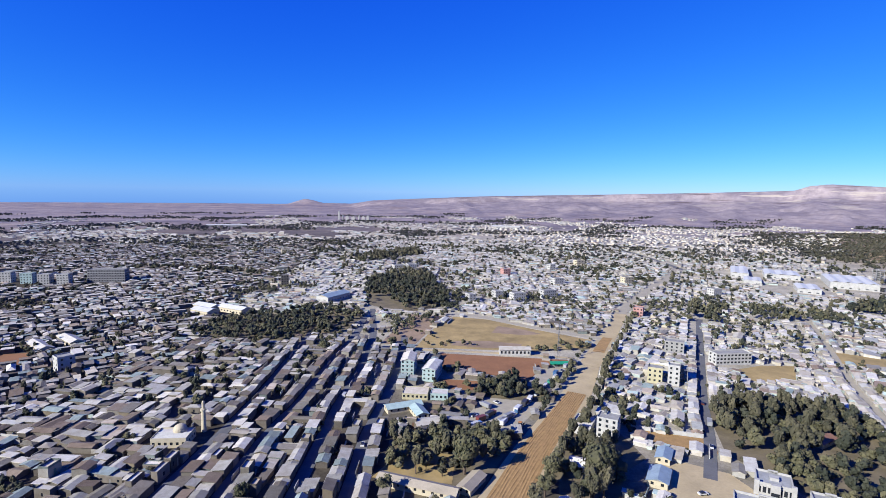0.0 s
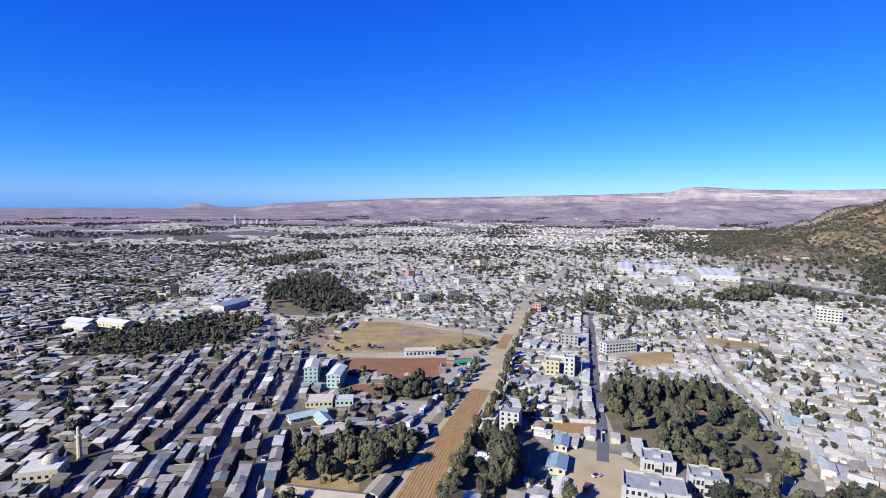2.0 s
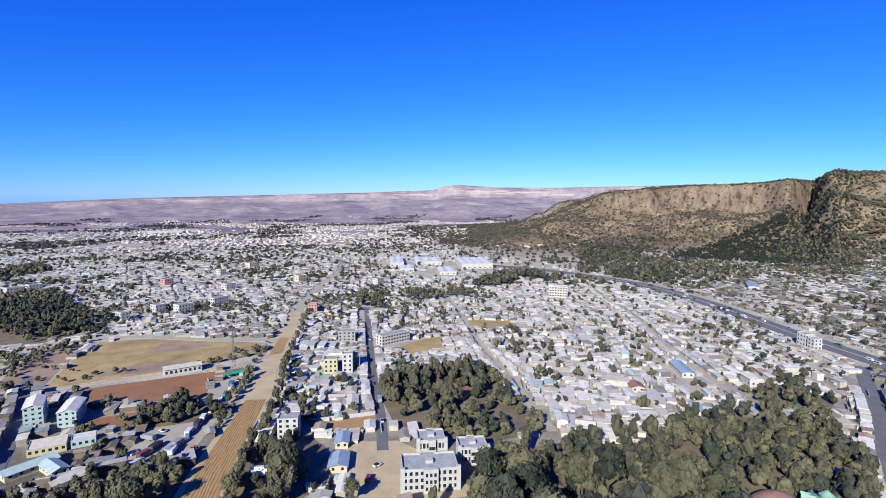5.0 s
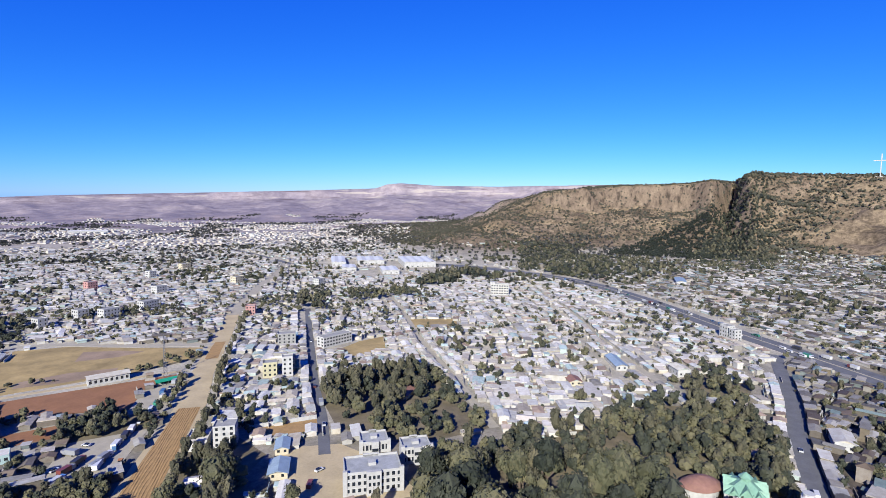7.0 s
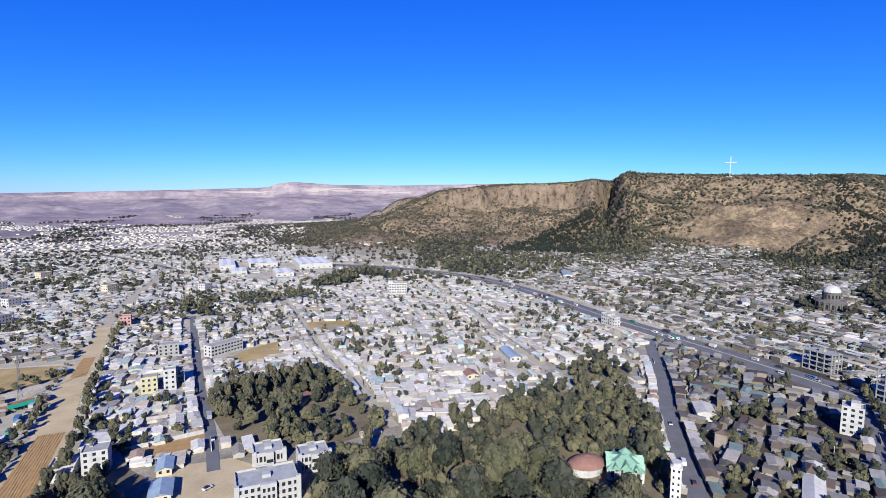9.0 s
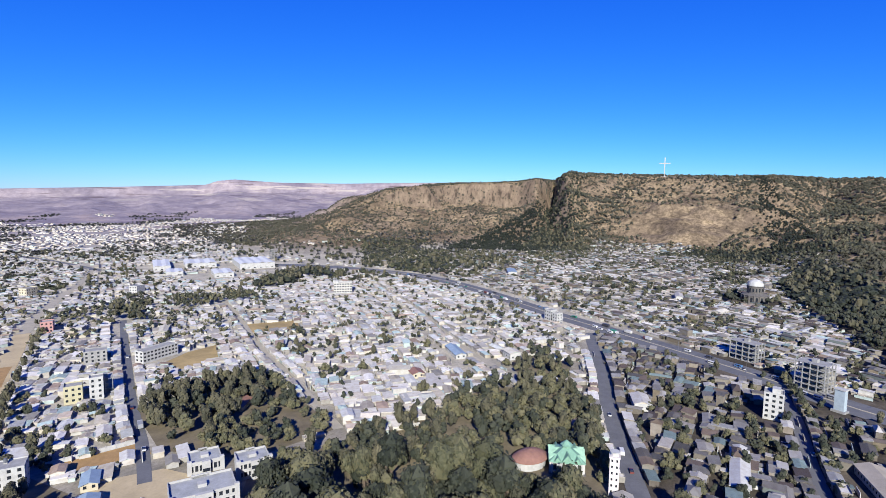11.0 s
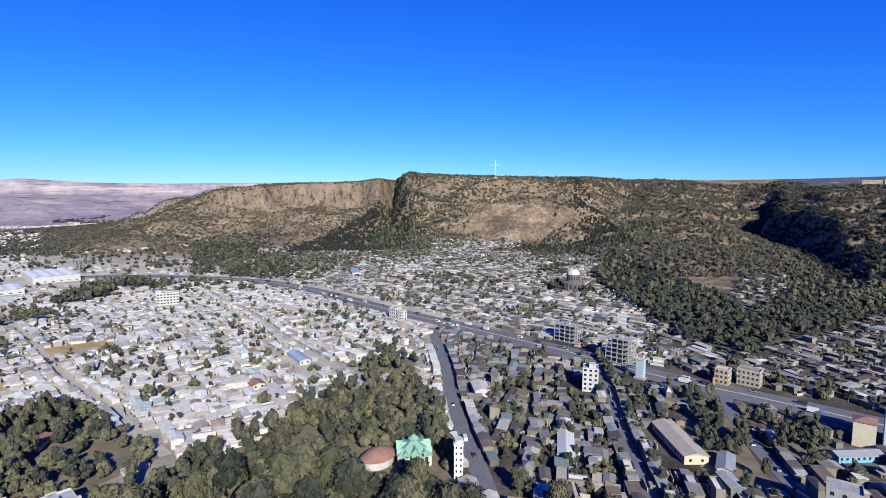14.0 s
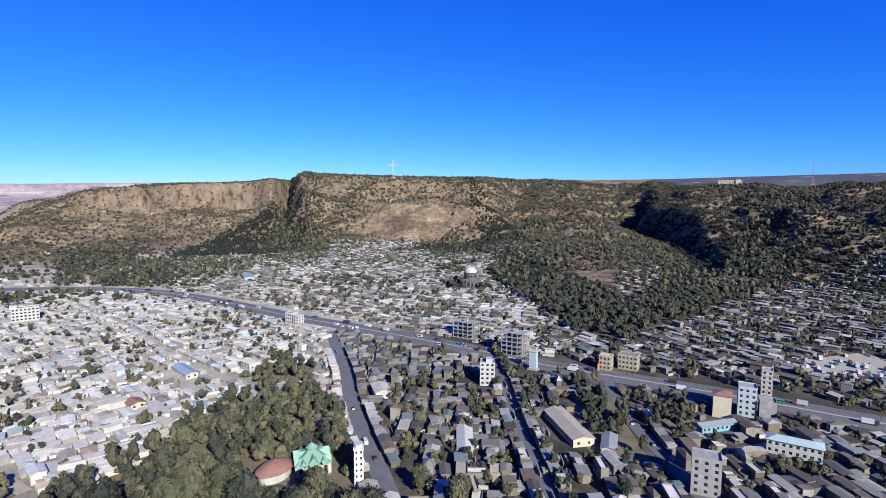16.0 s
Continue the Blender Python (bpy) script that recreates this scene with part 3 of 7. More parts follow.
def build_ground():
    az = np.concatenate([np.arange(-180, -52, 4.0), np.arange(-52, 44, 0.4), np.arange(44, 134, 0.25), np.arange(134, 180, 4.0)])
    r = np.concatenate([[2], np.arange(40, 900, 40), np.arange(900, 2100, 8), np.arange(2100, 2500, 16), np.arange(2500, 4300, 25), np.arange(4300, 4900, 60)])
    A, R = np.meshgrid(np.radians(az), r, indexing="ij")
    X, Y = R * np.sin(A), R * np.cos(A)
    Z = terrain(X, Y)
    n, m = A.shape
    idx = np.arange(n * m).reshape(n, m)
    nx = np.roll(idx, -1, axis=0)
    q = np.stack([idx[:, :-1], idx[:, 1:], nx[:, 1:], nx[:, :-1]], -1).reshape(-1, 4)[:, ::-1]
    me = quick_mesh("ground", np.stack([X, Y, Z], -1), q, [(idx[0, 0], idx[i + 1, 0], idx[i, 0]) for i in range(1, n - 1)])
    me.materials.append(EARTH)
    me.polygons.foreach_set("use_smooth", np.ones(len(me.polygons), bool))
    tagged(new("ground", me), "dry dusty earth rising to brown slopes and tablelands", "ground", "", "structure")


build_ground()


def poly_sheet(name, pts, z, material, label, category):
    s = Shape()
    s.prism(pts, -0.2, z)
    me = s.mesh(name)
    me.materials.append(material)
    return tagged(new(name, me), label, category, "", "structure")


def strip(name, pts, width, z, material, label, category="road", camber=0.0):
    """A road along a line of points, with rounded bends and a side face."""
    p = [Vector((x, y, 0)) for x, y in pts]
    dense = []
    for i in range(len(p) - 1):
        a, b, c, d = p[max(i - 1, 0)], p[i], p[i + 1], p[min(i + 2, len(p) - 1)]
        k = max(2, int((c - b).length / 9))
        for j in range(k):
            t = j / k
            dense.append(0.5 * (2 * b + (c - a) * t + (2 * a - 5 * b + 4 * c - d) * t * t + (3 * b - a - 3 * c + d) * t ** 3))
    dense.append(p[-1])
    ws = width if isinstance(width, (list, tuple)) else (width, width)
    v, q = [], []
    for i, c in enumerate(dense):
        d = (dense[min(i + 1, len(dense) - 1)] - dense[max(i - 1, 0)]).normalized()
        n = Vector((d.y, -d.x, 0))
        w = ws[0] + (ws[1] - ws[0]) * i / (len(dense) - 1)
        zz = ground_z(c.x, c.y)
        for o, h in ((-0.5, -0.3), (-0.5, z), (0, z + camber), (0.5, z), (0.5, -0.3)):
            v.append((c.x + n.x * o * w, c.y + n.y * o * w, zz + h))
        if i:
            k = 5 * i
            q += [(k - 5 + j, k + j, k + j + 1, k - 4 + j) for j in range(4)]
    me = quick_mesh(name, v, q)
    me.materials.append(material)
    tagged(new(name, me), label, category, "", "structure")
    return [(c.x, c.y) for c in dense], ws


ROADS = []


def road(*a, **k):
    pts, ws = strip(*a, **k)
    for i, (x, y) in enumerate(pts):
        ROADS.append((x, y, (ws[0] + (ws[1] - ws[0]) * i / len(pts)) / 2))


DIRT_LINE = [(8, 160), (24, 198), (41, 236), (59, 271), (80, 312), (101, 364), (140, 445), (180, 533), (232, 628), (335, 790), (405, 925), (432, 1100)]
HWY_LINE = [(262, -300), (298, -215), (333, -151), (354, -107), (382, -45), (413, 2), (441, 50), (481, 125), (518, 196), (560, 265), (598, 330),
            (630, 400), (648, 469), (647, 560), (632, 640), (606, 705), (560, 765)]
road("dirt_road", DIRT_LINE[:6], (23, 15), 0.12, DIRT, "wide unpaved road of pale brown earth")
road("dirt_road", DIRT_LINE[5:8], (15, 12), 0.12, DIRT, "unpaved road of pale earth leaving town")
road("gravel_road", DIRT_LINE[7:], (10, 5), 0.12, PALESOIL, "pale gravel road through the northern town")


def furrows():
    """The graded stretch of the dirt road: orange earth drawn into long ridges."""
    near = [(8, 160), (24, 198), (41, 236), (59, 271), (80, 312)]
    strip("graded_stretch", near, (17, 11.5), 0.17, TRACK, "graded orange-brown earth on the dirt road")
    v, q = [], []
    for k in range(10):
        o = -7.2 + 1.55 * k
        for i in range(33):
            t = i / 32 * (len(near) - 1.001)
            j = int(t)
            (x0, y0), (x1, y1) = near[j], near[j + 1]
            L = math.hypot(x1 - x0, y1 - y0)
            f = t - j
            s = 1 - 0.28 * i / 32
            h = 0.13 + 0.07 * math.sin(i * 1.7 + k * 2.3)
            for d, z in ((-0.5, 0.165), (0, 0.17 + h), (0.5, 0.165)):
                oo = o * s + d * s + 0.25 * math.sin(i * 0.8 + k)
                v.append((x0 + (x1 - x0) * f + oo * (y1 - y0) / L, y0 + (y1 - y0) * f - oo * (x1 - x0) / L, z))
            if i:
                b = len(v) - 6
                q += [(b, b + 3, b + 4, b + 1), (b + 1, b + 4, b + 5, b + 2)]
    me = quick_mesh("earth_ridges", v, q)
    me.materials.append(TRACK)
    tagged(new("earth_ridges", me), "long ridges of freshly graded orange earth", "earth", "", "stuff")
    strip("graded_patch", [(118, 398), (128, 420), (138, 440)], (9, 8), 0.17, TRACK, "orange patch of graded earth")


furrows()
road("street_1", [(113, 215), (122, 233), (133, 256), (153, 304), (187, 377), (222, 452), (252, 515)], 5.6, 0.14, ASPHALT, "grey asphalt street between houses", camber=0.05)
road("street_2", [(196, 185), (233, 262), (264, 332), (302, 402), (335, 465), (380, 560)], 5.5, 0.14, PALESOIL, "pale gravel street between houses")
road("street_3", [(315, 132), (342, 181), (391, 247), (430, 290), (470, 342), (545, 450)], 4.6, 0.14, PALESOIL, "narrow pale gravel lane")
k0 = len(ROADS)
road("highway", HWY_LINE, 24, 0.16, ASPHALT, "grey two-way asphalt main road below the hill", camber=0.06)
ROADS[k0:] = [(x, y, w + 5) for x, y, w in ROADS[k0:]]          # open verges along the main road
road("street_4", [(160, 18), (190, 29), (226, 44), (262, 60), (306, 78), (357, 95), (405, 115), (462, 138)], 9, 0.15, ASPHALT, "asphalt street beside the church grove", camber=0.05)
road("street_5", [(170, -38), (205, -30), (237, -26), (286, -19), (344, -14), (412, -2)], 6.5, 0.15, ASPHALT, "tree-lined grey asphalt street", camber=0.05)
road("street_6", [(205, -92), (249, -86), (285, -81), (327, -80), (368, -84)], 7, 0.15, ASPHALT, "grey asphalt side street", camber=0.05)
road("street_7", [(249, -86), (258, -119), (280, -165), (300, -205)], 4.5, 0.17, PALESOIL, "dusty gravel lane between compounds")
road("street_8", [(-41, 150), (-40, 214), (-40, 251), (-35, 303), (-32, 366), (-34, 430)], 5.8, 0.14, ASPHALT, "shaded grey street of the old town", camber=0.05)
road("street_9", [(-62, 150), (-61, 218), (-61, 285), (-58, 353), (-60, 423), (-75, 536)], 5.8, 0.14, ASPHALT, "shaded grey street of the old town", camber=0.05)
road("street_10", [(-116, 150), (-112, 234), (-110, 300), (-112, 380), (-114, 440)], 5.8, 0.14, ASPHALT, "shaded grey street of the old town", camber=0.05)
road("street_13", [(-90, 150), (-89, 243), (-84, 290), (-82, 333), (-80, 375), (-76, 427), (-78, 500)], 5.8, 0.14, ASPHALT, "shaded grey street of the old town", camber=0.05)
road("street_11", [(-230, 575), (-150, 548), (-76, 540), (-28, 523), (12, 518), (39, 506), (82, 470), (131, 436)], 8.5, 0.15, PALESOIL, "pale unpaved road round the dry field")
road("street_12", [(395, 870), (400, 1100), (380, 1400)], 12, 0.16, ASPHALT, "straight grey asphalt street far off")

strip("highway_median", HWY_LINE[:14], 1.3, 0.38, PALESOIL, "low pale median kerb along the main road", "kerb")
strip("field_path", [(-60, 402), (-10, 396), (40, 391), (94, 382)], 3.6, 0.16, DIRT, "pale footpath along the sports ground", "path")
for name, pts, wid, lab in (("hill_track", [(72.5, 1330), (75, 1302), (77.5, 1278), (79.2, 1264), (81, 1290)], 8, "pale earth track along the foot of the hill"),):
    strip(name, [(r * math.sin(radians(a)), r * math.cos(radians(a))) for a, r in pts], wid, 0.7, PALESOIL, lab, "path")
PARK = [(340, -298), (352, -262), (372, -226), (394, -212), (414, -240), (436, -292), (390, -310)]
FIELDS = []


def field(name, pts, z, material, label, category="field"):
    FIELDS.append(pts)
    return poly_sheet(name, pts, z, material, label, category)


field("dry_field", [(-24, 402), (60, 398), (112, 410), (122, 432), (82, 462), (40, 498), (8, 508), (-8, 470)], 0.10, DRYGRASS, "field of dry yellow grass")
FIELDS.append([(-16, 384), (100, 380), (116, 412), (-30, 408)])
field("red_plot", [(-6, 317), (22, 313), (28, 329), (-4, 333)], 0.10, REDSOIL, "bare plot of red-brown soil", "plot")
field("truck_yard", [(6, 262), (34, 256), (56, 296), (22, 303)], 0.10, PALESOIL, "grey gravel yard with parked lorries", "yard")
field("bare_slope", [(-52, 412), (-26, 404), (-10, 470), (6, 509), (-34, 514)], 0.09, BAREEARTH, "trodden bare earth beside the dry field", "earth")
field("sports_field", [(-8, 362), (24, 346), (53, 330), (66, 358), (84, 363), (91, 377), (-4, 388)], 0.10, REDSOIL, "bare sports ground of red-brown soil", "sports field")
field("pale_court", [(67, 357), (54.5, 329), (70, 322), (85, 361)], 0.16, PALESOIL, "pale gravel court at the sports ground", "court")
poly_sheet("bare_patch", [(4, 410), (30, 404), (58, 406), (62, 416), (34, 424), (8, 422)], 0.105, BAREEARTH, "worn bare earth on the dry field", "earth")
poly_sheet("bare_patch", [(40, 450), (66, 444), (84, 448), (70, 462), (48, 474)], 0.105, BAREEARTH, "worn bare earth on the dry field", "earth")
field("walled_field", [(-32, 212), (2, 208), (4, 232), (-20, 238)], 0.10, DRYGRASS, "small walled field of dry grass")
field("orange_plot", [(95, 247), (128, 238), (134, 252), (101, 262)], 0.10, TRACK, "empty plot of orange-brown earth", "plot")
field("school_yard", [(196, 340), (232, 338), (252, 372), (228, 372), (204, 362)], 0.10, DRYGRASS, "bare dusty school yard", "yard")
field("grass_plot", [(288, 385), (326, 352), (345, 385), (306, 412)], 0.10, DRYGRASS, "vacant plot of dry grass", "plot")
field("building_yard", [(84, 176), (128, 160), (130, 196), (124, 220), (100, 234), (88, 206)], 0.10, DIRT, "bare sandy building yard", "yard")
field("brown_yard", [(-345, 330), (-285, 345), (-300, 372), (-360, 352)], 0.10, REDSOIL, "bare brown yard in the western town", "yard")
field("bus_park", PARK, 0.10, PALESOIL, "dusty bus park beside the main road", "yard")

# ---- town ----
GROVES = {
    "east": [(150, 296), (180, 300), (232, 282), (214, 236), (196, 186), (150, 196), (132, 238)],
    "church": [(146, 190), (215, 160), (290, 150), (318, 118), (300, 84), (225, 55), (170, 30), (110, 100), (120, 165)],
    "north": [(-105, 700), (-60, 800), (-20, 760), (8, 565), (-40, 520), (-86, 560)],
    "north_low": [(-84, 556), (-30, 536), (12, 528), (24, 600), (-4, 660), (-40, 560)],
    "field_thicket": [(-58, 470), (-30, 452), (-14, 480), (0, 512), (-30, 516), (-58, 508)],
    "far_north": [(-174, 964), (-69, 1130), (-40, 1010), (-135, 905)],
    "gardens": [(-26, 196), (8, 190), (34, 250), (4, 259), (2, 262), (-28, 246)],
    "gardens_north": [(20, 303), (56, 297), (66, 318), (28, 330), (6, 318)],
    "roadside": [(44, 196), (66, 190), (82, 236), (68, 246), (52, 236)],
    "field_edge": [(64, 396), (116, 406), (112, 424), (92, 416), (64, 406)],
    "field_shrubs": [(-22, 400), (30, 399), (40, 408), (0, 424), (-14, 440)],
    "field_west": [(-62, 405), (-30, 400), (-12, 470), (4, 512), (-30, 516), (-56, 500)],
    "belt_1": [(300, 520), (330, 560), (400, 545), (400, 500), (360, 505)],
    "belt_2": [(430, 545), (440, 572), (520, 622), (575, 640), (600, 560), (560, 540), (540, 590), (480, 540)],
    "belt_3": [(235, 505), (262, 560), (300, 600), (300, 560), (262, 500)],
    "street_grove": [(330, 112), (372, 122), (380, 150), (345, 160), (322, 140)],
    "west": [(-205, 415), (-206, 480), (-116, 545), (-78, 510), (-88, 440), (-141, 402)],
    "woods": [(1100, -40), (900, 0), (777, -10), (570, -58), (471, -83), (436, -123), (500, -150), (600, -165), (700, -150), (800, -118), (950, -105)],
    "woods_south": [(560, -195), (640, -212), (760, -300), (1000, -450), (1300, -600), (1200, -700), (900, -520), (640, -300)],
    "foot": [(1010, 480), (1200, 430), (1400, 545), (1430, 630), (1250, 740), (1130, 760), (950, 690)],
    "cleft": [(1141, 508), (1188, 386), (1431, 448), (1703, 580), (1722, 675), (1433, 590)],
    "gully_south": [(1248, -54), (1243, -130), (1589, -181), (1841, -177), (1846, -112), (1547, -81)],
    "market": [(240, -52), (300, -50), (345, -60), (345, -76), (240, -78)],
    "yard_trees": [(262, -92), (320, -92), (330, -112), (300, -118), (276, -108)],
    "woods_mid": [(480, -140), (540, -205), (620, -262), (700, -330), (800, -400), (860, -330), (800, -265), (700, -215), (600, -165)],
    "roadside_wood": [(668, 545), (780, 560), (930, 455), (860, 400), (700, 395), (664, 455)],
    "truck_gardens": [(14, 306), (40, 332), (58, 314), (52, 298), (30, 303)],
    "yard_thicket": [(-4, 262), (8, 262), (34, 246), (24, 230), (4, 238)],
    "west_gardens": [(-34, 296), (-27, 296), (-18, 268), (-28, 262)],
    "verge": [(68, 284), (86, 276), (92, 232), (62, 206), (44, 214)],
    "church_trees": [(690, 0), (735, -6), (748, 44), (725, 62), (690, 48)],
    "foot_south": [(1180, -10), (1350, 90), (1300, 130), (1120, 40)],
    "slope_right": [(760, -420), (1100, -540), (1420, -1000), (1280, -1100), (900, -760)],
}


def grove_floor(key, z, material=LITTER):
    pts = GROVES[key]
    tris = tessellate_polygon([[Vector((x, y, 0)) for x, y in pts]])
    me = quick_mesh("grove_floor", [(x, y, z) for x, y in pts], (), tris)
    me.materials.append(material)
    tagged(new("grove_floor", me), "dry leaf litter and earth under the trees", "ground", "", "structure")


for i, key in enumerate(("east", "church", "gardens", "gardens_north", "roadside", "yard_thicket", "verge", "street_grove", "market", "yard_trees", "west", "north", "field_edge")):
    grove_floor(key, 0.04 + 0.0045 * i)


def inside(poly, x, y):
    hit = False
    for (x0, y0), (x1, y1) in zip(poly, poly[1:] + poly[:1]):
        if (y0 > y) != (y1 > y) and x < (x1 - x0) * (y - y0) / (y1 - y0) + x0:
            hit = not hit
    return hit


ROAD_ARR = np.array(ROADS)
BARE = [(1150, -60), (950, -108), (800, -120), (700, -165), (790, -185), (870, -260), (760, -300), (1000, -450), (1300, -600), (1500, -300)]
LOTS = []          # circles kept free for the landmarks: x, y, radius


def road_gap(x, y):
    return float((np.hypot(ROAD_ARR[:, 0] - x, ROAD_ARR[:, 1] - y) - ROAD_ARR[:, 2]).min())


def road_gaps(x, y):
    out = np.full(len(x), 1e9)
    for a, b, c in ROAD_ARR:
        out = np.minimum(out, np.hypot(x - a, y - b) - c)
    return out


def side(line, x, y):
    """Positive on the right-hand side of a line that runs roughly north."""
    return x - np.interp(y, [p[1] for p in line], [p[0] for p in line])


def quarter(x, y):
    """The part of the town a place lies in, and its street direction."""
    if y < -280 and x < 600:
        return 60
    if side(HWY_LINE, x, y) > 0 and y < 650:
        return 30 if y > -60 else 62
    if x > 100 and y < 29 + (x - 190) * 0.37:
        return 86
    if side(DIRT_LINE, x, y) < 0:
        if x < -230:
            return -38
        return 2
    if x > 230 + (y - 262) * 0.47:
        return 36
    return 25


OLD_STREETS = [([(-41, 150), (-40, 214), (-40, 251), (-35, 303), (-32, 366), (-34, 430)], 2.9),
               ([(-62, 150), (-61, 218), (-61, 285), (-58, 353), (-60, 423)], 2.9),
               ([(-90, 150), (-89, 243), (-84, 290), (-82, 333), (-80, 375), (-76, 427)], 2.9),
               ([(-116, 150), (-112, 234), (-110, 300), (-112, 380), (-114, 440)], 2.9),
               ([(205, -30), (237, -26), (286, -19), (344, -14), (390, -6)], 3.25),
               ([(122, 233), (133, 256), (153, 304), (187, 377), (222, 452)], 2.9),
               ([(233, 262), (264, 332), (302, 402), (335, 465), (380, 560)], 2.9),
               ([(342, 181), (391, 247), (430, 290), (470, 342), (545, 450)], 2.5),
               ([(226, 44), (262, 60), (306, 78), (357, 95), (405, 115)], 4.5)]


def row_houses():
    """Closed rows of houses on both sides of the old streets: x, y, street direction, width, depth."""
    g = random.Random(17)
    out = []
    for line, half in OLD_STREETS:
        for sd in (-1, 1):
            for (x0, y0), (x1, y1) in zip(line, line[1:]):
                L = math.hypot(x1 - x0, y1 - y0)
                ux, uy = (x1 - x0) / L, (y1 - y0) / L
                u = 0.5
                while u < L - 3:
                    w, d = g.uniform(3.6, 10), g.uniform(3.8, 5.6)
                    off = sd * (half + d / 2 + g.uniform(0.3, 1.0))
                    c = u + w / 2
                    if g.random() < 0.92:
                        out.append((x0 + ux * c + uy * off, y0 + uy * c - ux * off, math.degrees(math.atan2(ux, uy)), w, d))
                    u += w + (g.uniform(0.05, 0.3) if g.random() < 0.8 else g.uniform(1.5, 4))
    return out


def old_gaps(x, y):
    out = np.full(len(x), 1e9)
    for line, half in OLD_STREETS:
        for (x0, y0), (x1, y1) in zip(line, line[1:]):
            L2 = (x1 - x0) ** 2 + (y1 - y0) ** 2
            t = np.clip(((x - x0) * (x1 - x0) + (y - y0) * (y1 - y0)) / L2, 0, 1)
            out = np.minimum(out, np.hypot(x - x0 - t * (x1 - x0), y - y0 - t * (y1 - y0)) - half)
    return out


def lay_out():
    """Uneven rows of house plots: x, y, street direction, width, depth, distance."""
    g = random.Random(5)
    out = []
    for ang in (2, -38, 25, 36, 86, 30, 60, 62):
        a = radians(ang)
        ux, uy = math.sin(a), math.cos(a)
        vx, vy = math.cos(a), -math.sin(a)
        reach = 1320
        v = -reach
        row = 0
        while v < reach:
            old = ang in (2, -38, 86)
            depth = g.uniform(3.8, 6.0) if old else g.uniform(4.2, 7.0)
            u = -reach
            while u < reach:
                w = g.choice((3.2, 4, 5, 6, 7.5, 9, 12) if old else (3.4, 4.2, 5.2, 6.4, 7.8, 9.5, 13)) * g.uniform(0.9, 1.1)
                uu = u + w / 2
                x, y = ux * uu + vx * v, uy * uu + vy * v
                r = math.hypot(x, y)
                if r > 700:
                    w *= 1.1
                u += w + (g.uniform(0.05, 0.4) if g.random() < (0.72 if old else 0.62) else g.uniform(1.0, 4.0 if old else 5.0))
                if r > 1320 or r < 160:
                    continue
                az = math.degrees(math.atan2(x, y))
                if az < -52 or az > 134 or quarter(x, y) != ang:
                    continue
                out.append((x, y, ang, w, depth))
            v += depth + ((g.uniform(0.1, 0.6) if old else g.uniform(0.3, 1.4)) if row % 2 == 0 else g.uniform(2.2, 4.4))
            row += 1
    x, y, ang, w, d = np.array(out).T
    gg = np.random.RandomState(6)
    n = len(x)
    k = np.where(road_gaps(x, y) > 14, 1.0, 0.25)
    loose = np.where((ang == 2) | (ang == -38), 2.0, 1.0)
    x1 = x + k * (9 * waves(x, y, 41, 75.0) + loose * gg.uniform(-0.8, 0.8, n))
    y1 = y + k * (9 * waves(x, y, 43, 75.0) + loose * gg.uniform(-1.2, 1.2, n))
    ang = ang + k * (16 * waves(x, y, 45, 110.0) + gg.uniform(-1, 1, n) * np.where((ang == 2) | (ang == -38), 8.0, 9.0)) + np.where(gg.rand(n) < np.where((ang == 2) | (ang == -38), 0.38, 0.18), 90, 0)
    keep = old_gaps(x1, y1) > 6.4 + d / 2
    rx, ry, ra, rw, rd = np.array(row_houses()).T
    x1, y1, ang, w = (np.concatenate([a[keep], b]) for a, b in ((x1, rx), (y1, ry), (ang, ra), (w, rw)))
    d = np.concatenate([(d * gg.uniform(0.8, 1.1, n))[keep], rd])
    r = np.hypot(x1, y1)
    return np.stack([x1, y1, ang, w, d, r, road_gaps(x1, y1), terrain(x1, y1), waves(x1, y1, 21, 25.0), old_gaps(x1, y1), waves(x1, y1, 71, 22.0)], -1).tolist()


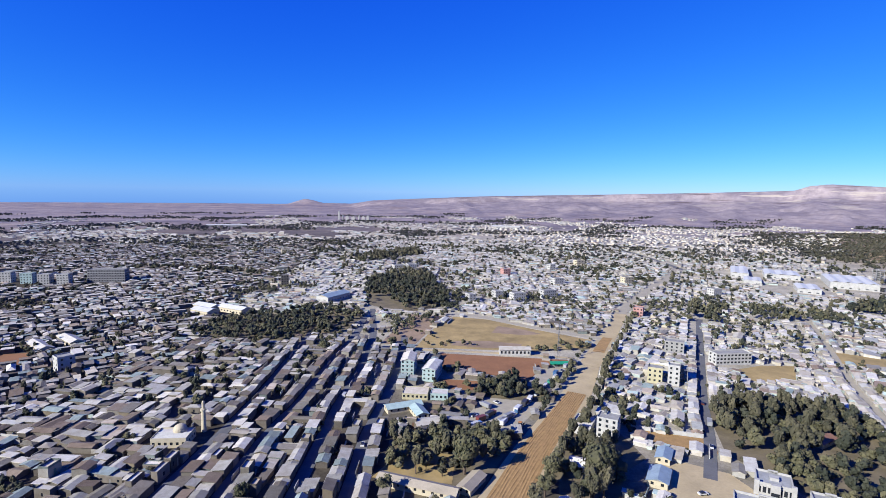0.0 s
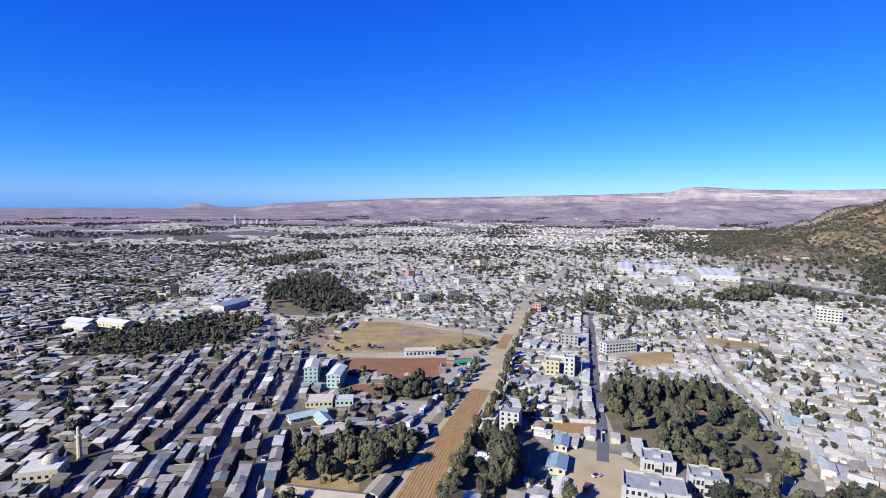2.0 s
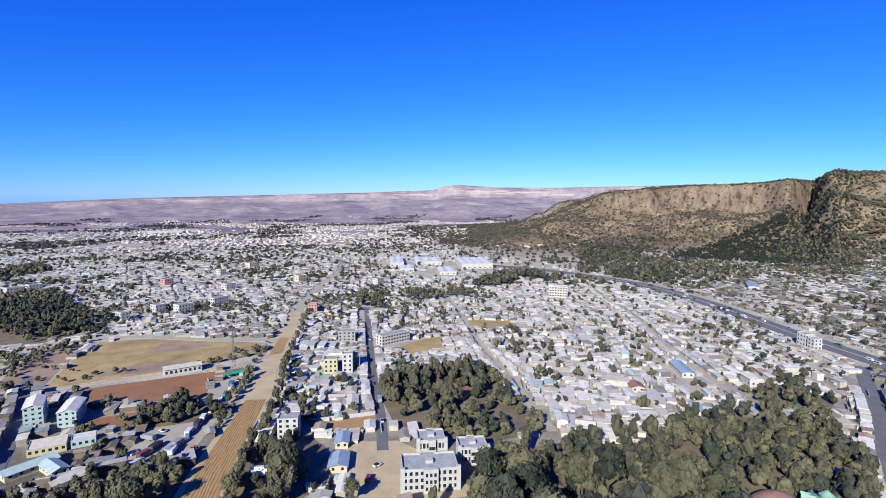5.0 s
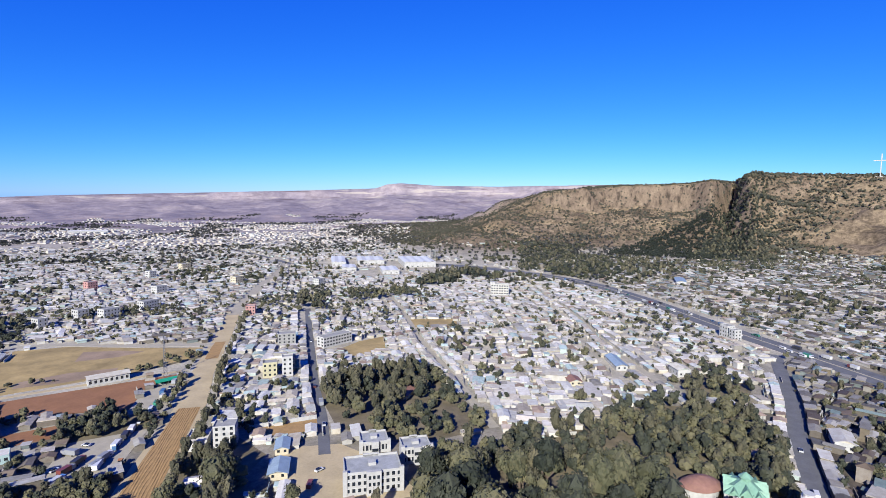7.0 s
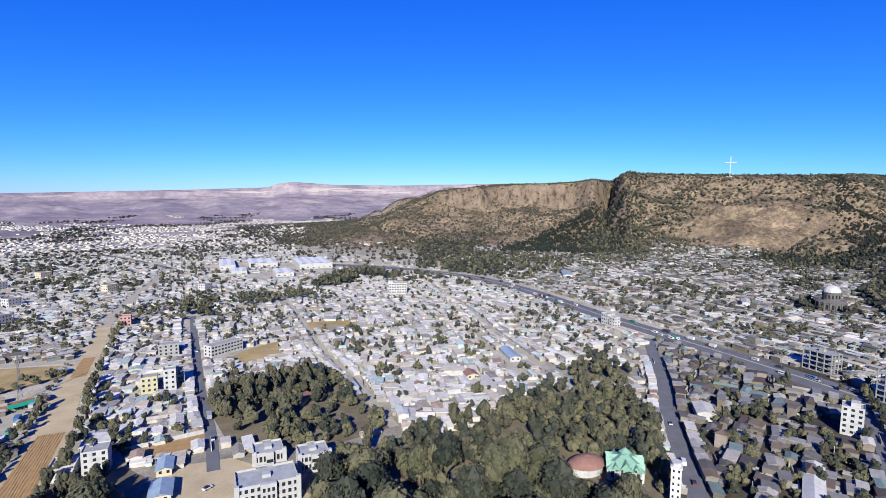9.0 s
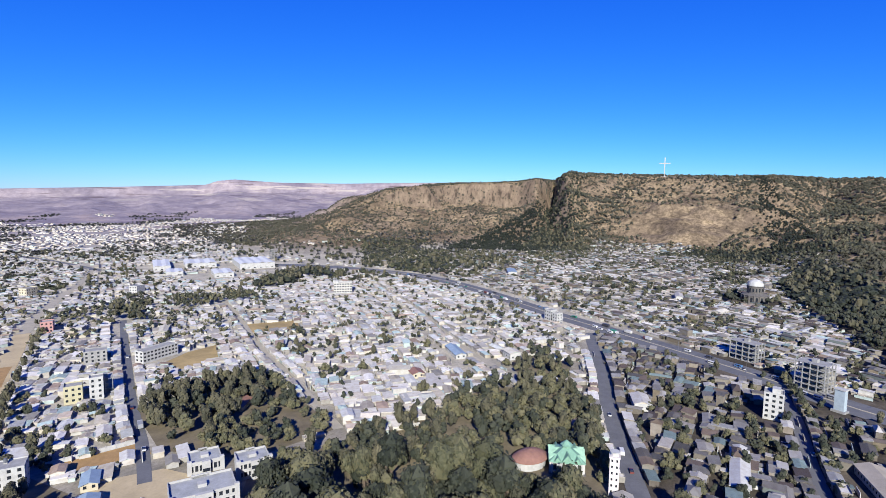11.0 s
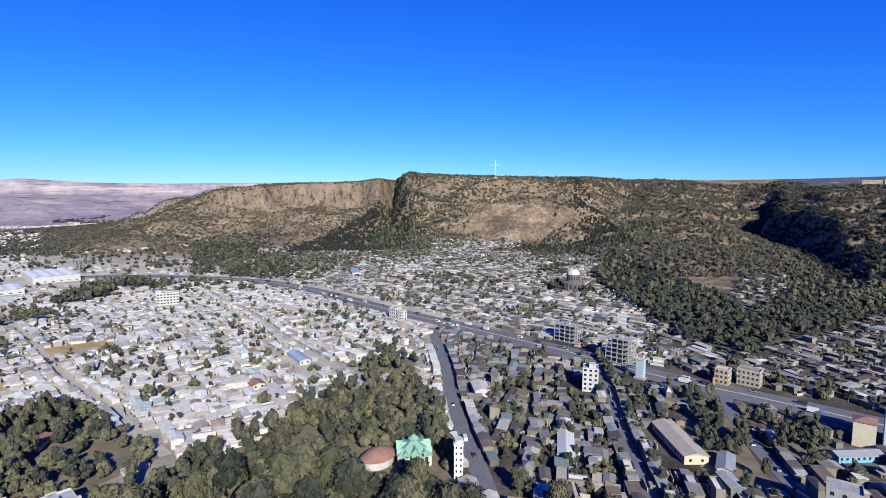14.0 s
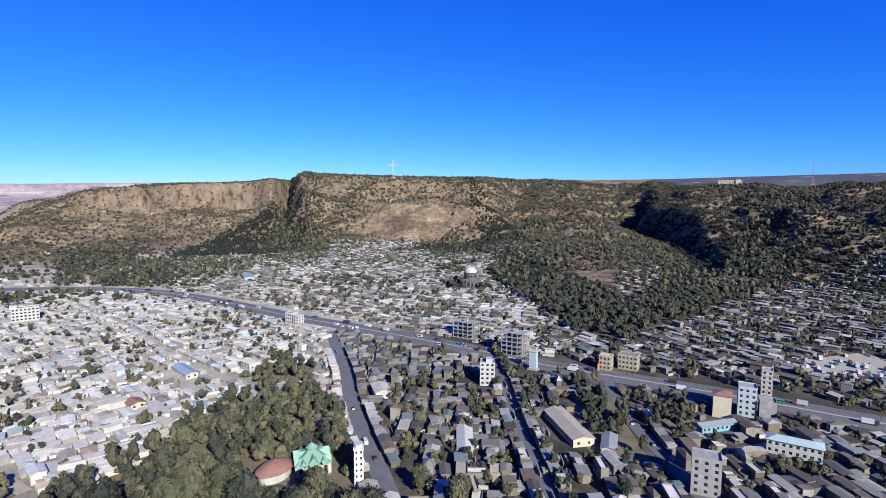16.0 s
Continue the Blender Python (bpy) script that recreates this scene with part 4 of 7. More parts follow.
def density(x, y, r, n):
    d = 0.93 + 0.15 * n
    if quarter(x, y) in (25, 36):
        d = 0.88 + 0.32 * n
    if side(HWY_LINE, x, y) > 0 and y < 600:
        d = 0.85 + 0.25 * n - max(0, (r - 950) / 350)
    if x > 180 and y > 500:
        d -= 0.1
    az = math.degrees(math.atan2(x, y))
    if 36 < az < 58 and r > 800:
        d -= 0.55 if r < 930 else 0.85
    if 73 < az < 84 and r > 950:
        d += 0.9 * (r - 950) / 350
    return d
LOTS += [(186, 176, 8), (180, 124, 8), (160, 186, 5), (187, 212, 5), (222, 128, 6), (150, 140, 7), (284, 199, 6), (341, 203, 8), (333, 194, 7), (349, 212, 7), (752, 352, 16), (683, 99, 10), (695, 101, 6), (186, 250, 7), (358, 164, 7), (316, 62, 8), (-25, 345, 11), (-9, 337, 12), (-19, 302, 13), (-5, 300, 9), (-22, 280, 15), (52, 389, 14), (80, 362, 9), (82, 376, 5), (81, 253, 9),
         (194, 522, 8), (179, 403, 10), (137, 336, 8), (147, 331, 8), (208, 376, 19), (116, 178, 18), (133, 205, 12), (143, 186, 12), (92, 218, 16),
         (60, 222, 8), (560, 740, 62), (480, 830, 50), (460, 690, 40), (653, 790, 14), (476, 447, 15), (489, 184, 10), (716, 22, 20), (454, 16, 13),
         (407, -24, 13), (372, -34, 6), (340, -3, 10), (378, -86, 8), (380, -102, 11), (303, -133, 9), (304, -147, 9), (300, -155, 7), (338, -174, 7),
         (221, -93, 10), (257, -146, 10), (283, -122, 10), (262, -43, 10), (275, -43, 10), (290, -43, 10), (256, -62, 11), (224, 72, 9.5), (217, 88, 8), (208, 80, 7), (203, 86, 5), (206, 52, 6), (199, 54, 5), (214, 66, 5), (214, 50, 6), (207, 40, 7),
         (-123, 251, 5), (-130, 240, 11), (-428, 665, 25), (-470, 645, 14), (-490, 640, 14), (-515, 645, 14), (-545, 650, 14), (-204, 664, 9),
         (-208, 510, 22), (-240, 520, 18), (-125, 580, 20), (-251, 337, 9), (207, 86, 7), (-22, 207, 7), (-12, 203, 8), (0, 199, 7), (10, 206, 7)]


def tin_house(w, d, h, kind, tin=TIN, plaster=None):
    """A small house: wall with openings, roof, door, panes. kind: gable, shed, hip or flat."""
    plaster = plaster or WALL
    root = thing("house", "", "house", Matrix())
    sh = Shape()
    nw = max(1, min(3, int(w / 3.2)))
    panes, doors = [], []
    for k, (wid, off, rot) in enumerate(((w, d / 2, 0), (d, w / 2, 90), (w, d / 2, 180), (d, w / 2, 270))):
        holes = []
        if k in (0, 2):
            for i in range(nw if k == 0 else max(1, nw - 1)):
                cx = -wid / 2 + wid * (i + 0.5) / (nw if k == 0 else max(1, nw - 1))
                if k == 0 and i == nw // 2:
                    holes.append((cx - 0.5, cx + 0.5, 0.05, 2.1))
                    doors.append((cx, -off))
                else:
                    holes.append((cx - 0.55, cx + 0.55, 1.0, 2.05))
                    panes.append(Matrix.Rotation(radians(rot), 4, "Z") @ Matrix.Translation((cx, -off, 1.0)))
        tmp = Shape()
        faced_wall(tmp, -wid / 2, wid / 2, 0, h, -off, holes, 0.18)
        m = Matrix.Rotation(radians(rot), 4, "Z")
        sh.add([m @ Vector(p) for p in tmp.v], tmp.q)
    rise = d * 0.13
    if kind == "gable":
        for x in (-w / 2, w / 2):
            sh.add([(x, -d / 2, h), (x, d / 2, h), (x, 0, h + rise)], (), [(0, 1, 2)])
        roof, rm = gable(w, d, h, rise, 0.45), tin
    elif kind == "shed":
        for x in (-w / 2, w / 2):
            sh.add([(x, -d / 2, h), (x, d / 2, h), (x, d / 2, h + rise * 0.6)], (), [(0, 1, 2)])
        sh.add([(-w / 2, d / 2, h), (w / 2, d / 2, h), (w / 2, d / 2, h + rise * 0.6), (-w / 2, d / 2, h + rise * 0.6)], [(0, 1, 2, 3)])
        roof, rm = shed_roof(w, d, h - 0.02, rise * 0.66, 0.4), tin
    elif kind == "hip":
        roof, rm = hip(w, d, h, rise * 1.1, 0.5), tin
    else:
        roof, rm = Shape().box(-w / 2 + 0.15, -d / 2 + 0.15, h - 0.2, w / 2 - 0.15, d / 2 - 0.15, h + 0.02), PALE
        p = Shape()
        for x0, y0, x1, y1 in ((-w / 2, -d / 2, w / 2, -d / 2 + 0.15), (-w / 2, d / 2 - 0.15, w / 2, d / 2),
                               (-w / 2, -d / 2 + 0.15, -w / 2 + 0.15, d / 2 - 0.15), (w / 2 - 0.15, -d / 2 + 0.15, w / 2, d / 2 - 0.15)):
            p.box(x0, y0, h, x1, y1, h + 0.4)
        part("parapet", p, plaster, root)
    wall = part("wall", sh, plaster, root)
    part("roof", roof, rm, root)
    for m in panes:
        part("window_pane", pane_mesh(1.1, 1.05), GLASS, wall, "", m)
    for cx, y in doors:
        part("door", Shape().box(cx - 0.5, y + 0.1, 0.05, cx + 0.5, y + 0.17, 2.1), DOOR, wall)
    return root


KINDS = [
    ("gable", "tin_roof_house", "low plastered house with a pitched tin roof"),
    ("shed", "lean_to_house", "small house under one sloping tin sheet roof"),
    ("hip", "hip_roof_house", "plastered house with a hipped tin roof"),
    ("flat", "flat_roof_house", "low house with a flat concrete roof and parapet"),
]


def roof_kind(x, y, g):
    """The old quarter is mostly tin, the eastern quarters have more flat and lean-to roofs."""
    q = quarter(x, y)
    if q in (25, 36, 30):
        return g.choices(("gable", "shed", "hip", "flat"), (34, 34, 6, 26))[0]
    return g.choices(("gable", "shed", "hip", "flat"), (36, 44, 5, 15))[0]


def stack(arrs):
    """Joins pieces (verts, quads, tris) into one set of arrays."""
    v, q, t, k = [], [], [], 0
    for a, b, c in arrs:
        v.append(a)
        if len(b):
            q.append(np.asarray(b) + k)
        if len(c):
            t.append(np.asarray(c) + k)
        k += len(a)
    return (np.concatenate(v), np.concatenate(q) if q else [], np.concatenate(t) if t else [])


def placed(sh, x, y, z, rz, s=(1, 1, 1)):
    p = np.array(sh.v) * np.array(s)
    c, d = math.cos(radians(rz)), math.sin(radians(rz))
    return (np.stack([p[:, 0] * c - p[:, 1] * d + x, p[:, 0] * d + p[:, 1] * c + y, p[:, 2] + z], -1), sh.q, sh.t)


def stuff(name, arrs, material, label, category):
    if not arrs:
        return None
    me = quick_mesh(name, *stack(arrs))
    me.materials.append(material)
    return tagged(new(name, me), label, category, "", "stuff")


def thin_gable(w, d, z, rise, over=0.45):
    s = Shape()
    x0, x1, y0, y1 = -w / 2 - over, w / 2 + over, -d / 2 - over, d / 2 + over
    ze = z - over * rise / (d / 2)
    return s.add([(x0, y0, ze), (x1, y0, ze), (x1, 0, z + rise), (x0, 0, z + rise), (x1, y1, ze), (x0, y1, ze)], [(0, 1, 2, 3), (3, 2, 4, 5), (0, 5, 4, 1)])


def simple_house(kind, w, d, h, far=False):
    walls, roof = Shape(), None
    z = h
    for x0, y0, x1, y1 in ((-w / 2, -d / 2, w / 2, -d / 2), (w / 2, -d / 2, w / 2, d / 2), (w / 2, d / 2, -w / 2, d / 2), (-w / 2, d / 2, -w / 2, -d / 2)):
        walls.add([(x0, y0, 0), (x1, y1, 0), (x1, y1, z), (x0, y0, z)], [(0, 1, 2, 3)])
    rise = d * 0.13
    if kind == "gable":
        for x in (-w / 2, w / 2):
            walls.add([(x, -d / 2, h), (x, d / 2, h), (x, 0, h + rise)], (), [(0, 1, 2)])
        roof = thin_gable(w, d, h, rise, 0.45) if far else gable(w, d, h, rise, 0.45)
    elif kind == "hip":
        roof = hip(w, d, h, rise * 1.1, 0.5)
    elif kind == "shed":
        for x in (-w / 2, w / 2):
            walls.add([(x, -d / 2, h), (x, d / 2, h), (x, d / 2, h + rise * 0.6)], (), [(0, 1, 2)])
        walls.add([(-w / 2, d / 2, h), (w / 2, d / 2, h), (w / 2, d / 2, h + rise * 0.6), (-w / 2, d / 2, h + rise * 0.6)], [(0, 1, 2, 3)])
        roof = shed_roof(w, d, h - 0.02, rise * 0.66, 0.4)
    else:
        roof = Shape().box(-w / 2 - 0.15, -d / 2 - 0.15, h - 0.1, w / 2 + 0.15, d / 2 + 0.15, h + 0.22)
    return walls, roof


FREE = []          # open spots between houses, where yard trees stand


def build_town():
    g = random.Random(11)
    plots = []
    for x, y, ang, w, d, r, gap, gz, lump, row, copse in lay_out():
        row = row < 6
        if gap < (0.4 * d if row else 0.38 * d + 0.12 * w + 0.3):
            continue
        if any(inside(p, x, y) for p in FIELDS) or any(inside(p, x, y) for k, p in GROVES.items() if k not in ("field_west", "roadside_wood") or g.random() < 0.6) or inside(BARE, x, y):
            continue
        if any(math.hypot(x - a, y - b) < c + w * 0.4 for a, b, c in LOTS):
            continue
        if gz > 42:
            continue
        if copse > (0.5 if y > 480 and x < 420 else 0.62) and not row and g.random() < (0.75 if y > 480 or quarter(x, y) in (86, 62, 60, 30) else 0.45 if quarter(x, y) in (2, -38) else 0.3):
            FREE.append((x, y, r))          # clumps of trees between the houses
            continue
        if not row and g.random() > density(x, y, r, lump):
            if r < 800 or not 0.72 < math.atan2(y, x) < 0.95 or g.random() < 0.2:
                FREE.append((x, y, r))
            continue
        if not row and g.random() < (0.06 if quarter(x, y) in (2, -38) else 0.28 if quarter(x, y) == 86 else 0.33 if quarter(x, y) in (62, 60) else 0.09 if r < 750 else 0.05):
            FREE.append((x, y, r))
            continue
        if g.random() < (0.16 if quarter(x, y) in (2, -38) or r > 800 else 0.42):
            e = radians(90 - ang)
            s1, s2 = g.choice((-1, 1)) * w / 2, g.choice((-1, 1)) * (d / 2 + 0.8)
            FREE.append((x + math.cos(e) * s1 - math.sin(e) * s2, y + math.sin(e) * s1 + math.cos(e) * s2, -r))
        plots.append((r, x, y, ang, w, d, gz, gap, row))
    plots.sort()
    # prototypes of the single houses, two or three sizes for each kind
    protos = {}
    for kind, nm, lab in KINDS:
        for w, d, h in ((5.0, 4.6, 2.7), (8.0, 6.0, 3.0), (12.0, 6.6, 3.1)):
            for old in (0, 1, 2):
                ob = tin_house(w, d, h, kind, (TIN, TIN_OLD, TIN_DARK)[old], WALL_SHADED if old else WALL)
                ob.name = nm
                tagged(ob, lab.replace("tin", ("tin", "rusty tin", "dark weathered tin")[old]), "house", "houses of the town")
                protos[kind, w, old] = [ob, w, d, 0]
    shaded_walls = []
    walls, tins, olds, darks, flats, yards = [], [], [], [], [], []
    OLD, DARK = (2, -38), (86, 60, 62)
    count = {k[0]: 0 for k in KINDS}
    for r, x, y, ang, w, d, z, gap, row in plots:
        kind = roof_kind(x, y, g)
        rz = 90 - ang + (180 if g.random() < 0.5 else 0)
        qt = quarter(x, y) if not (quarter(x, y) == 2 and y > 480) else 25
        if qt == 30 and g.random() < 0.35:
            qt = 62          # some houses below the hill take the darker palettes
        if qt in (25, 36, 30) and g.random() < 0.05 and gap > 9:
            w, d = w * 1.6 + 3, d * 1.4 + 1
        h = g.uniform(2.2, 3.0) if qt in (25, 36, 30) else g.uniform(3.0, 4.8) if qt in (86, 60, 62) else g.uniform(2.7, 4.0)
        if row:
            h = g.uniform(3.2, 4.8) if qt == 2 else g.uniform(2.4, 3.4) if qt in (25, 36) else g.uniform(3.0, 4.2)
            kind = "gable" if kind == "hip" else kind
        elif w > 5.5 and kind != "hip" and g.random() < 0.05:
            h *= 1.7
        for _ in range(0 if r > 700 or qt in (2, -38) else g.choice((0, 1, 1, 2))):
            # a lean-to or store in the yard behind the house
            e = radians(rz)
            aw, ad = g.uniform(2.0, 4), g.uniform(1.6, 2.6)
            o1, o2 = g.uniform(-0.5, 0.5) * w, d / 2 + ad / 2 + 0.1
            ax, ay = x + math.cos(e) * o1 - math.sin(e) * o2, y + math.sin(e) * o1 + math.cos(e) * o2
            if road_gap(ax, ay) > 2.5 and not any(math.hypot(ax - a, ay - b) < c for a, b, c in LOTS):
                a, b = simple_house("shed", aw, ad, g.uniform(1.9, 2.4))
                (shaded_walls if qt in OLD + DARK else walls).append(placed(a, ax, ay, z - 0.3, rz))
                (olds if qt in OLD else darks if qt in DARK else tins).append(placed(b, ax, ay, z - 0.3, rz))
        if r < 520 and g.random() < 0.55:
            # a length of yard wall
            e = radians(rz)
            o2 = d / 2 + g.uniform(2.5, 4.5)
            s = Shape().box(-w / 2 - 1, o2, 0, w / 2 + 1, o2 + 0.25, g.uniform(1.6, 2.2))
            cx, cy = x - math.sin(e) * o2, y + math.cos(e) * o2
            if road_gap(cx, cy) > 1.0 and not any(math.hypot(cx - a, cy - b) < c for a, b, c in LOTS):
                yards.append(placed(s, x, y, z, rz))
        if count[kind] < 86 and r < 560:
            count[kind] += 1
            pw = min((5.0, 8.0, 12.0), key=lambda q: abs(q - w))
            pr = protos[kind, pw, 1 if qt in OLD else 2 if qt in DARK else 0]
            m = pose(x, y, z, 0, 0, rz) @ Matrix.Diagonal((w / pr[1], d / pr[2], h / 2.95, 1))
            if pr[3] == 0:
                pr[0].matrix_basis = m
            else:
                copy_thing(pr[0], m)
            pr[3] += 1
        else:
            a, b = simple_house(kind, w, d, h, r > 520)
            (shaded_walls if qt in OLD + DARK else walls).append(placed(a, x, y, z - 0.5, rz))
            (flats if kind == "flat" and qt not in DARK else olds if qt in OLD else darks if qt in DARK else tins).append(placed(b, x, y, z - 0.5, rz))
    for ob, _, _, used in protos.values():
        if not used:
            for o in (*ob.children_recursive, ob):
                bpy.data.objects.remove(o)
    stuff("town_house_walls", walls, WALL, "plastered walls of many low houses", "houses")
    stuff("old_town_walls", shaded_walls, WALL_SHADED, "stained brown plaster walls of many low houses, darkened for shade", "houses")
    stuff("town_tin_roofs", tins, TIN, "weathered tin roofs of many low houses", "roofs")
    stuff("old_town_tin_roofs", olds, TIN_OLD, "rusty dark tin roofs of many low houses", "roofs")
    stuff("hill_side_tin_roofs", darks, TIN_DARK, "dark weathered tin roofs of many low houses", "roofs")
    stuff("town_flat_roofs", flats, PALE, "pale flat roofs of many low houses", "roofs")
    stuff("yard_walls", yards, WALL, "low plastered walls round house yards", "walls")
    print("houses", len(plots), count)


def build_far_town():
    """The spread of small houses on the plain beyond the town."""
    g = np.random.RandomState(4)
    n = 32000
    az = g.uniform(-46, 62, n)
    r = np.sqrt(g.uniform(1250 ** 2, 3000 ** 2, n))
    x, y = r * np.sin(np.radians(az)), r * np.cos(np.radians(az))
    keep = 0.8 * waves(x, y, 31, 55.0) + 0.5 * waves(x, y, 33, 20.0) - np.clip((r - 1900) / 900, 0, 1.5) - np.where(az < -12, 0.3, 0) + np.where((az > 2) & (az < 34), 0.2, 0) > -0.2
    zt = terrain(x, y)
    keep &= (zt < 18) & ~((az > 37) & (r < 1950))
    roofs, walls = [], []
    for i in np.nonzero(keep)[0]:
        w, d, h = g.uniform(6, 13), g.uniform(5, 9), g.uniform(2.2, 3.2)
        if g.rand() < 0.006:
            h *= 2.5
        a = 25 + 18 * math.sin(x[i] * 0.003) + g.uniform(-5, 5)
        z = zt[i] - 0.5
        k = "gable" if g.rand() < 0.5 else "flat"
        s, t = simple_house(k, w, d, h, True)
        walls.append(placed(s, x[i], y[i], z, a))
        roofs.append(placed(t, x[i], y[i], z, a))
    stuff("far_house_walls", walls, PALE, "plastered walls of far-off houses", "houses")
    stuff("far_tin_roofs", roofs[::2] + roofs[1::4], TIN, "grey tin roofs of far-off houses", "roofs")
    stuff("far_house_roofs", roofs[3::4], PALE, "pale roofs of far-off houses", "roofs")
    print("far houses", len(roofs))


# ---- trees ----


def round_ball(fine):
    """Points and faces of a small ball of triangles, to be bent out of shape."""
    bm = bmesh.new()
    bmesh.ops.create_icosphere(bm, subdivisions=2 if fine else 1, radius=1.0)
    v = np.array([p.co[:] for p in bm.verts])
    f = np.array([[p.index for p in q.verts] for q in bm.faces])
    bm.free()
    return v, f


BALLS = round_ball(False), round_ball(True)


def crown_mesh(seed, n, rx, rz, z0, leaf, lumps=7, fine=False, core=True):
    """A crown of uneven leafy lumps, each a ragged core set about with many small sprays."""
    g = np.random.RandomState(seed)
    c = g.normal(size=(lumps, 3))
    c /= np.linalg.norm(c, axis=1)[:, None]
    c *= np.array([rx * 0.6, rx * 0.6, rz * 0.5]) * g.uniform(0.5, 1.05, (lumps, 1))
    lr = g.uniform(0.36, 0.62, lumps) * rx if lumps > 2 else np.full(lumps, 0.8 * rx)
    k = g.randint(0, lumps, n)
    d = g.normal(size=(n, 3))
    d /= np.linalg.norm(d, axis=1)[:, None]
    d[:, 2] = np.abs(d[:, 2]) * 0.9 - 0.25 * (g.rand(n) < 0.4)
    p = c[k] + d * lr[k][:, None] * g.uniform(0.85, 1.12, (n, 1)) * np.array([1, 1, rz / rx])
    p[:, 2] += z0 + rz
    nn = d + 0.4 * g.normal(size=(n, 3)) + np.array([0, 0, 0.3])
    nn /= np.linalg.norm(nn, axis=1)[:, None]
    u = np.cross(nn, g.normal(size=(n, 3)))
    u /= np.linalg.norm(u, axis=1)[:, None]
    v = np.cross(nn, u)
    s = leaf * g.uniform(0.6, 1.3, (n, 1))
    t = s * g.uniform(0.65, 1.0, (n, 1))
    V = np.stack([p - u * s, p + v * t - u * s * 0.1, p + u * s, p - v * t + u * s * 0.15], 1).reshape(-1, 3)
    Q = np.arange(n * 4).reshape(-1, 4)
    if not core:
        return V, Q, np.zeros((0, 3), int)
    bv, bf = BALLS[fine]
    vs, fs = [V], []
    for i in range(lumps):
        w = bv * (lr[i] * np.array([1, 1, rz / rx])) * g.uniform(0.58, 0.95, (len(bv), 1)) + c[i]
        w[:, 2] += z0 + rz
        fs.append(bf + len(V) + i * len(bv))
        vs.append(w)
    return np.concatenate(vs), Q, np.concatenate(fs)


def trunk_shape(h, r, spread):
    s = Shape()
    s.cone(0, 0, -0.5, h * 0.6, r, r * 0.6, 7)
    for i in range(4):
        a = i * 1.7 + 0.4
        p = Vector((0, 0, h * (0.42 + 0.04 * i)))
        q = p + Vector((math.cos(a) * spread, math.sin(a) * spread, h * 0.35))
        s.bar(p, q, r * 0.7)
    return s


TREE_KINDS = [("broad_tree", 3.6, 2.7, 1.3, "broad-crowned olive green tree", OLIVE, 0.42),
              ("tall_tree", 2.7, 4.3, 2.0, "tall eucalyptus tree with a ragged crown", LEAF, 0.40),
              ("dark_tree", 3.2, 3.4, 1.1, "dark green tree with a dense crown", DARKLEAF, 0.40),
              ("small_tree", 2.2, 1.9, 0.9, "small yard tree with a thin crown", LEAF, 0.34)]


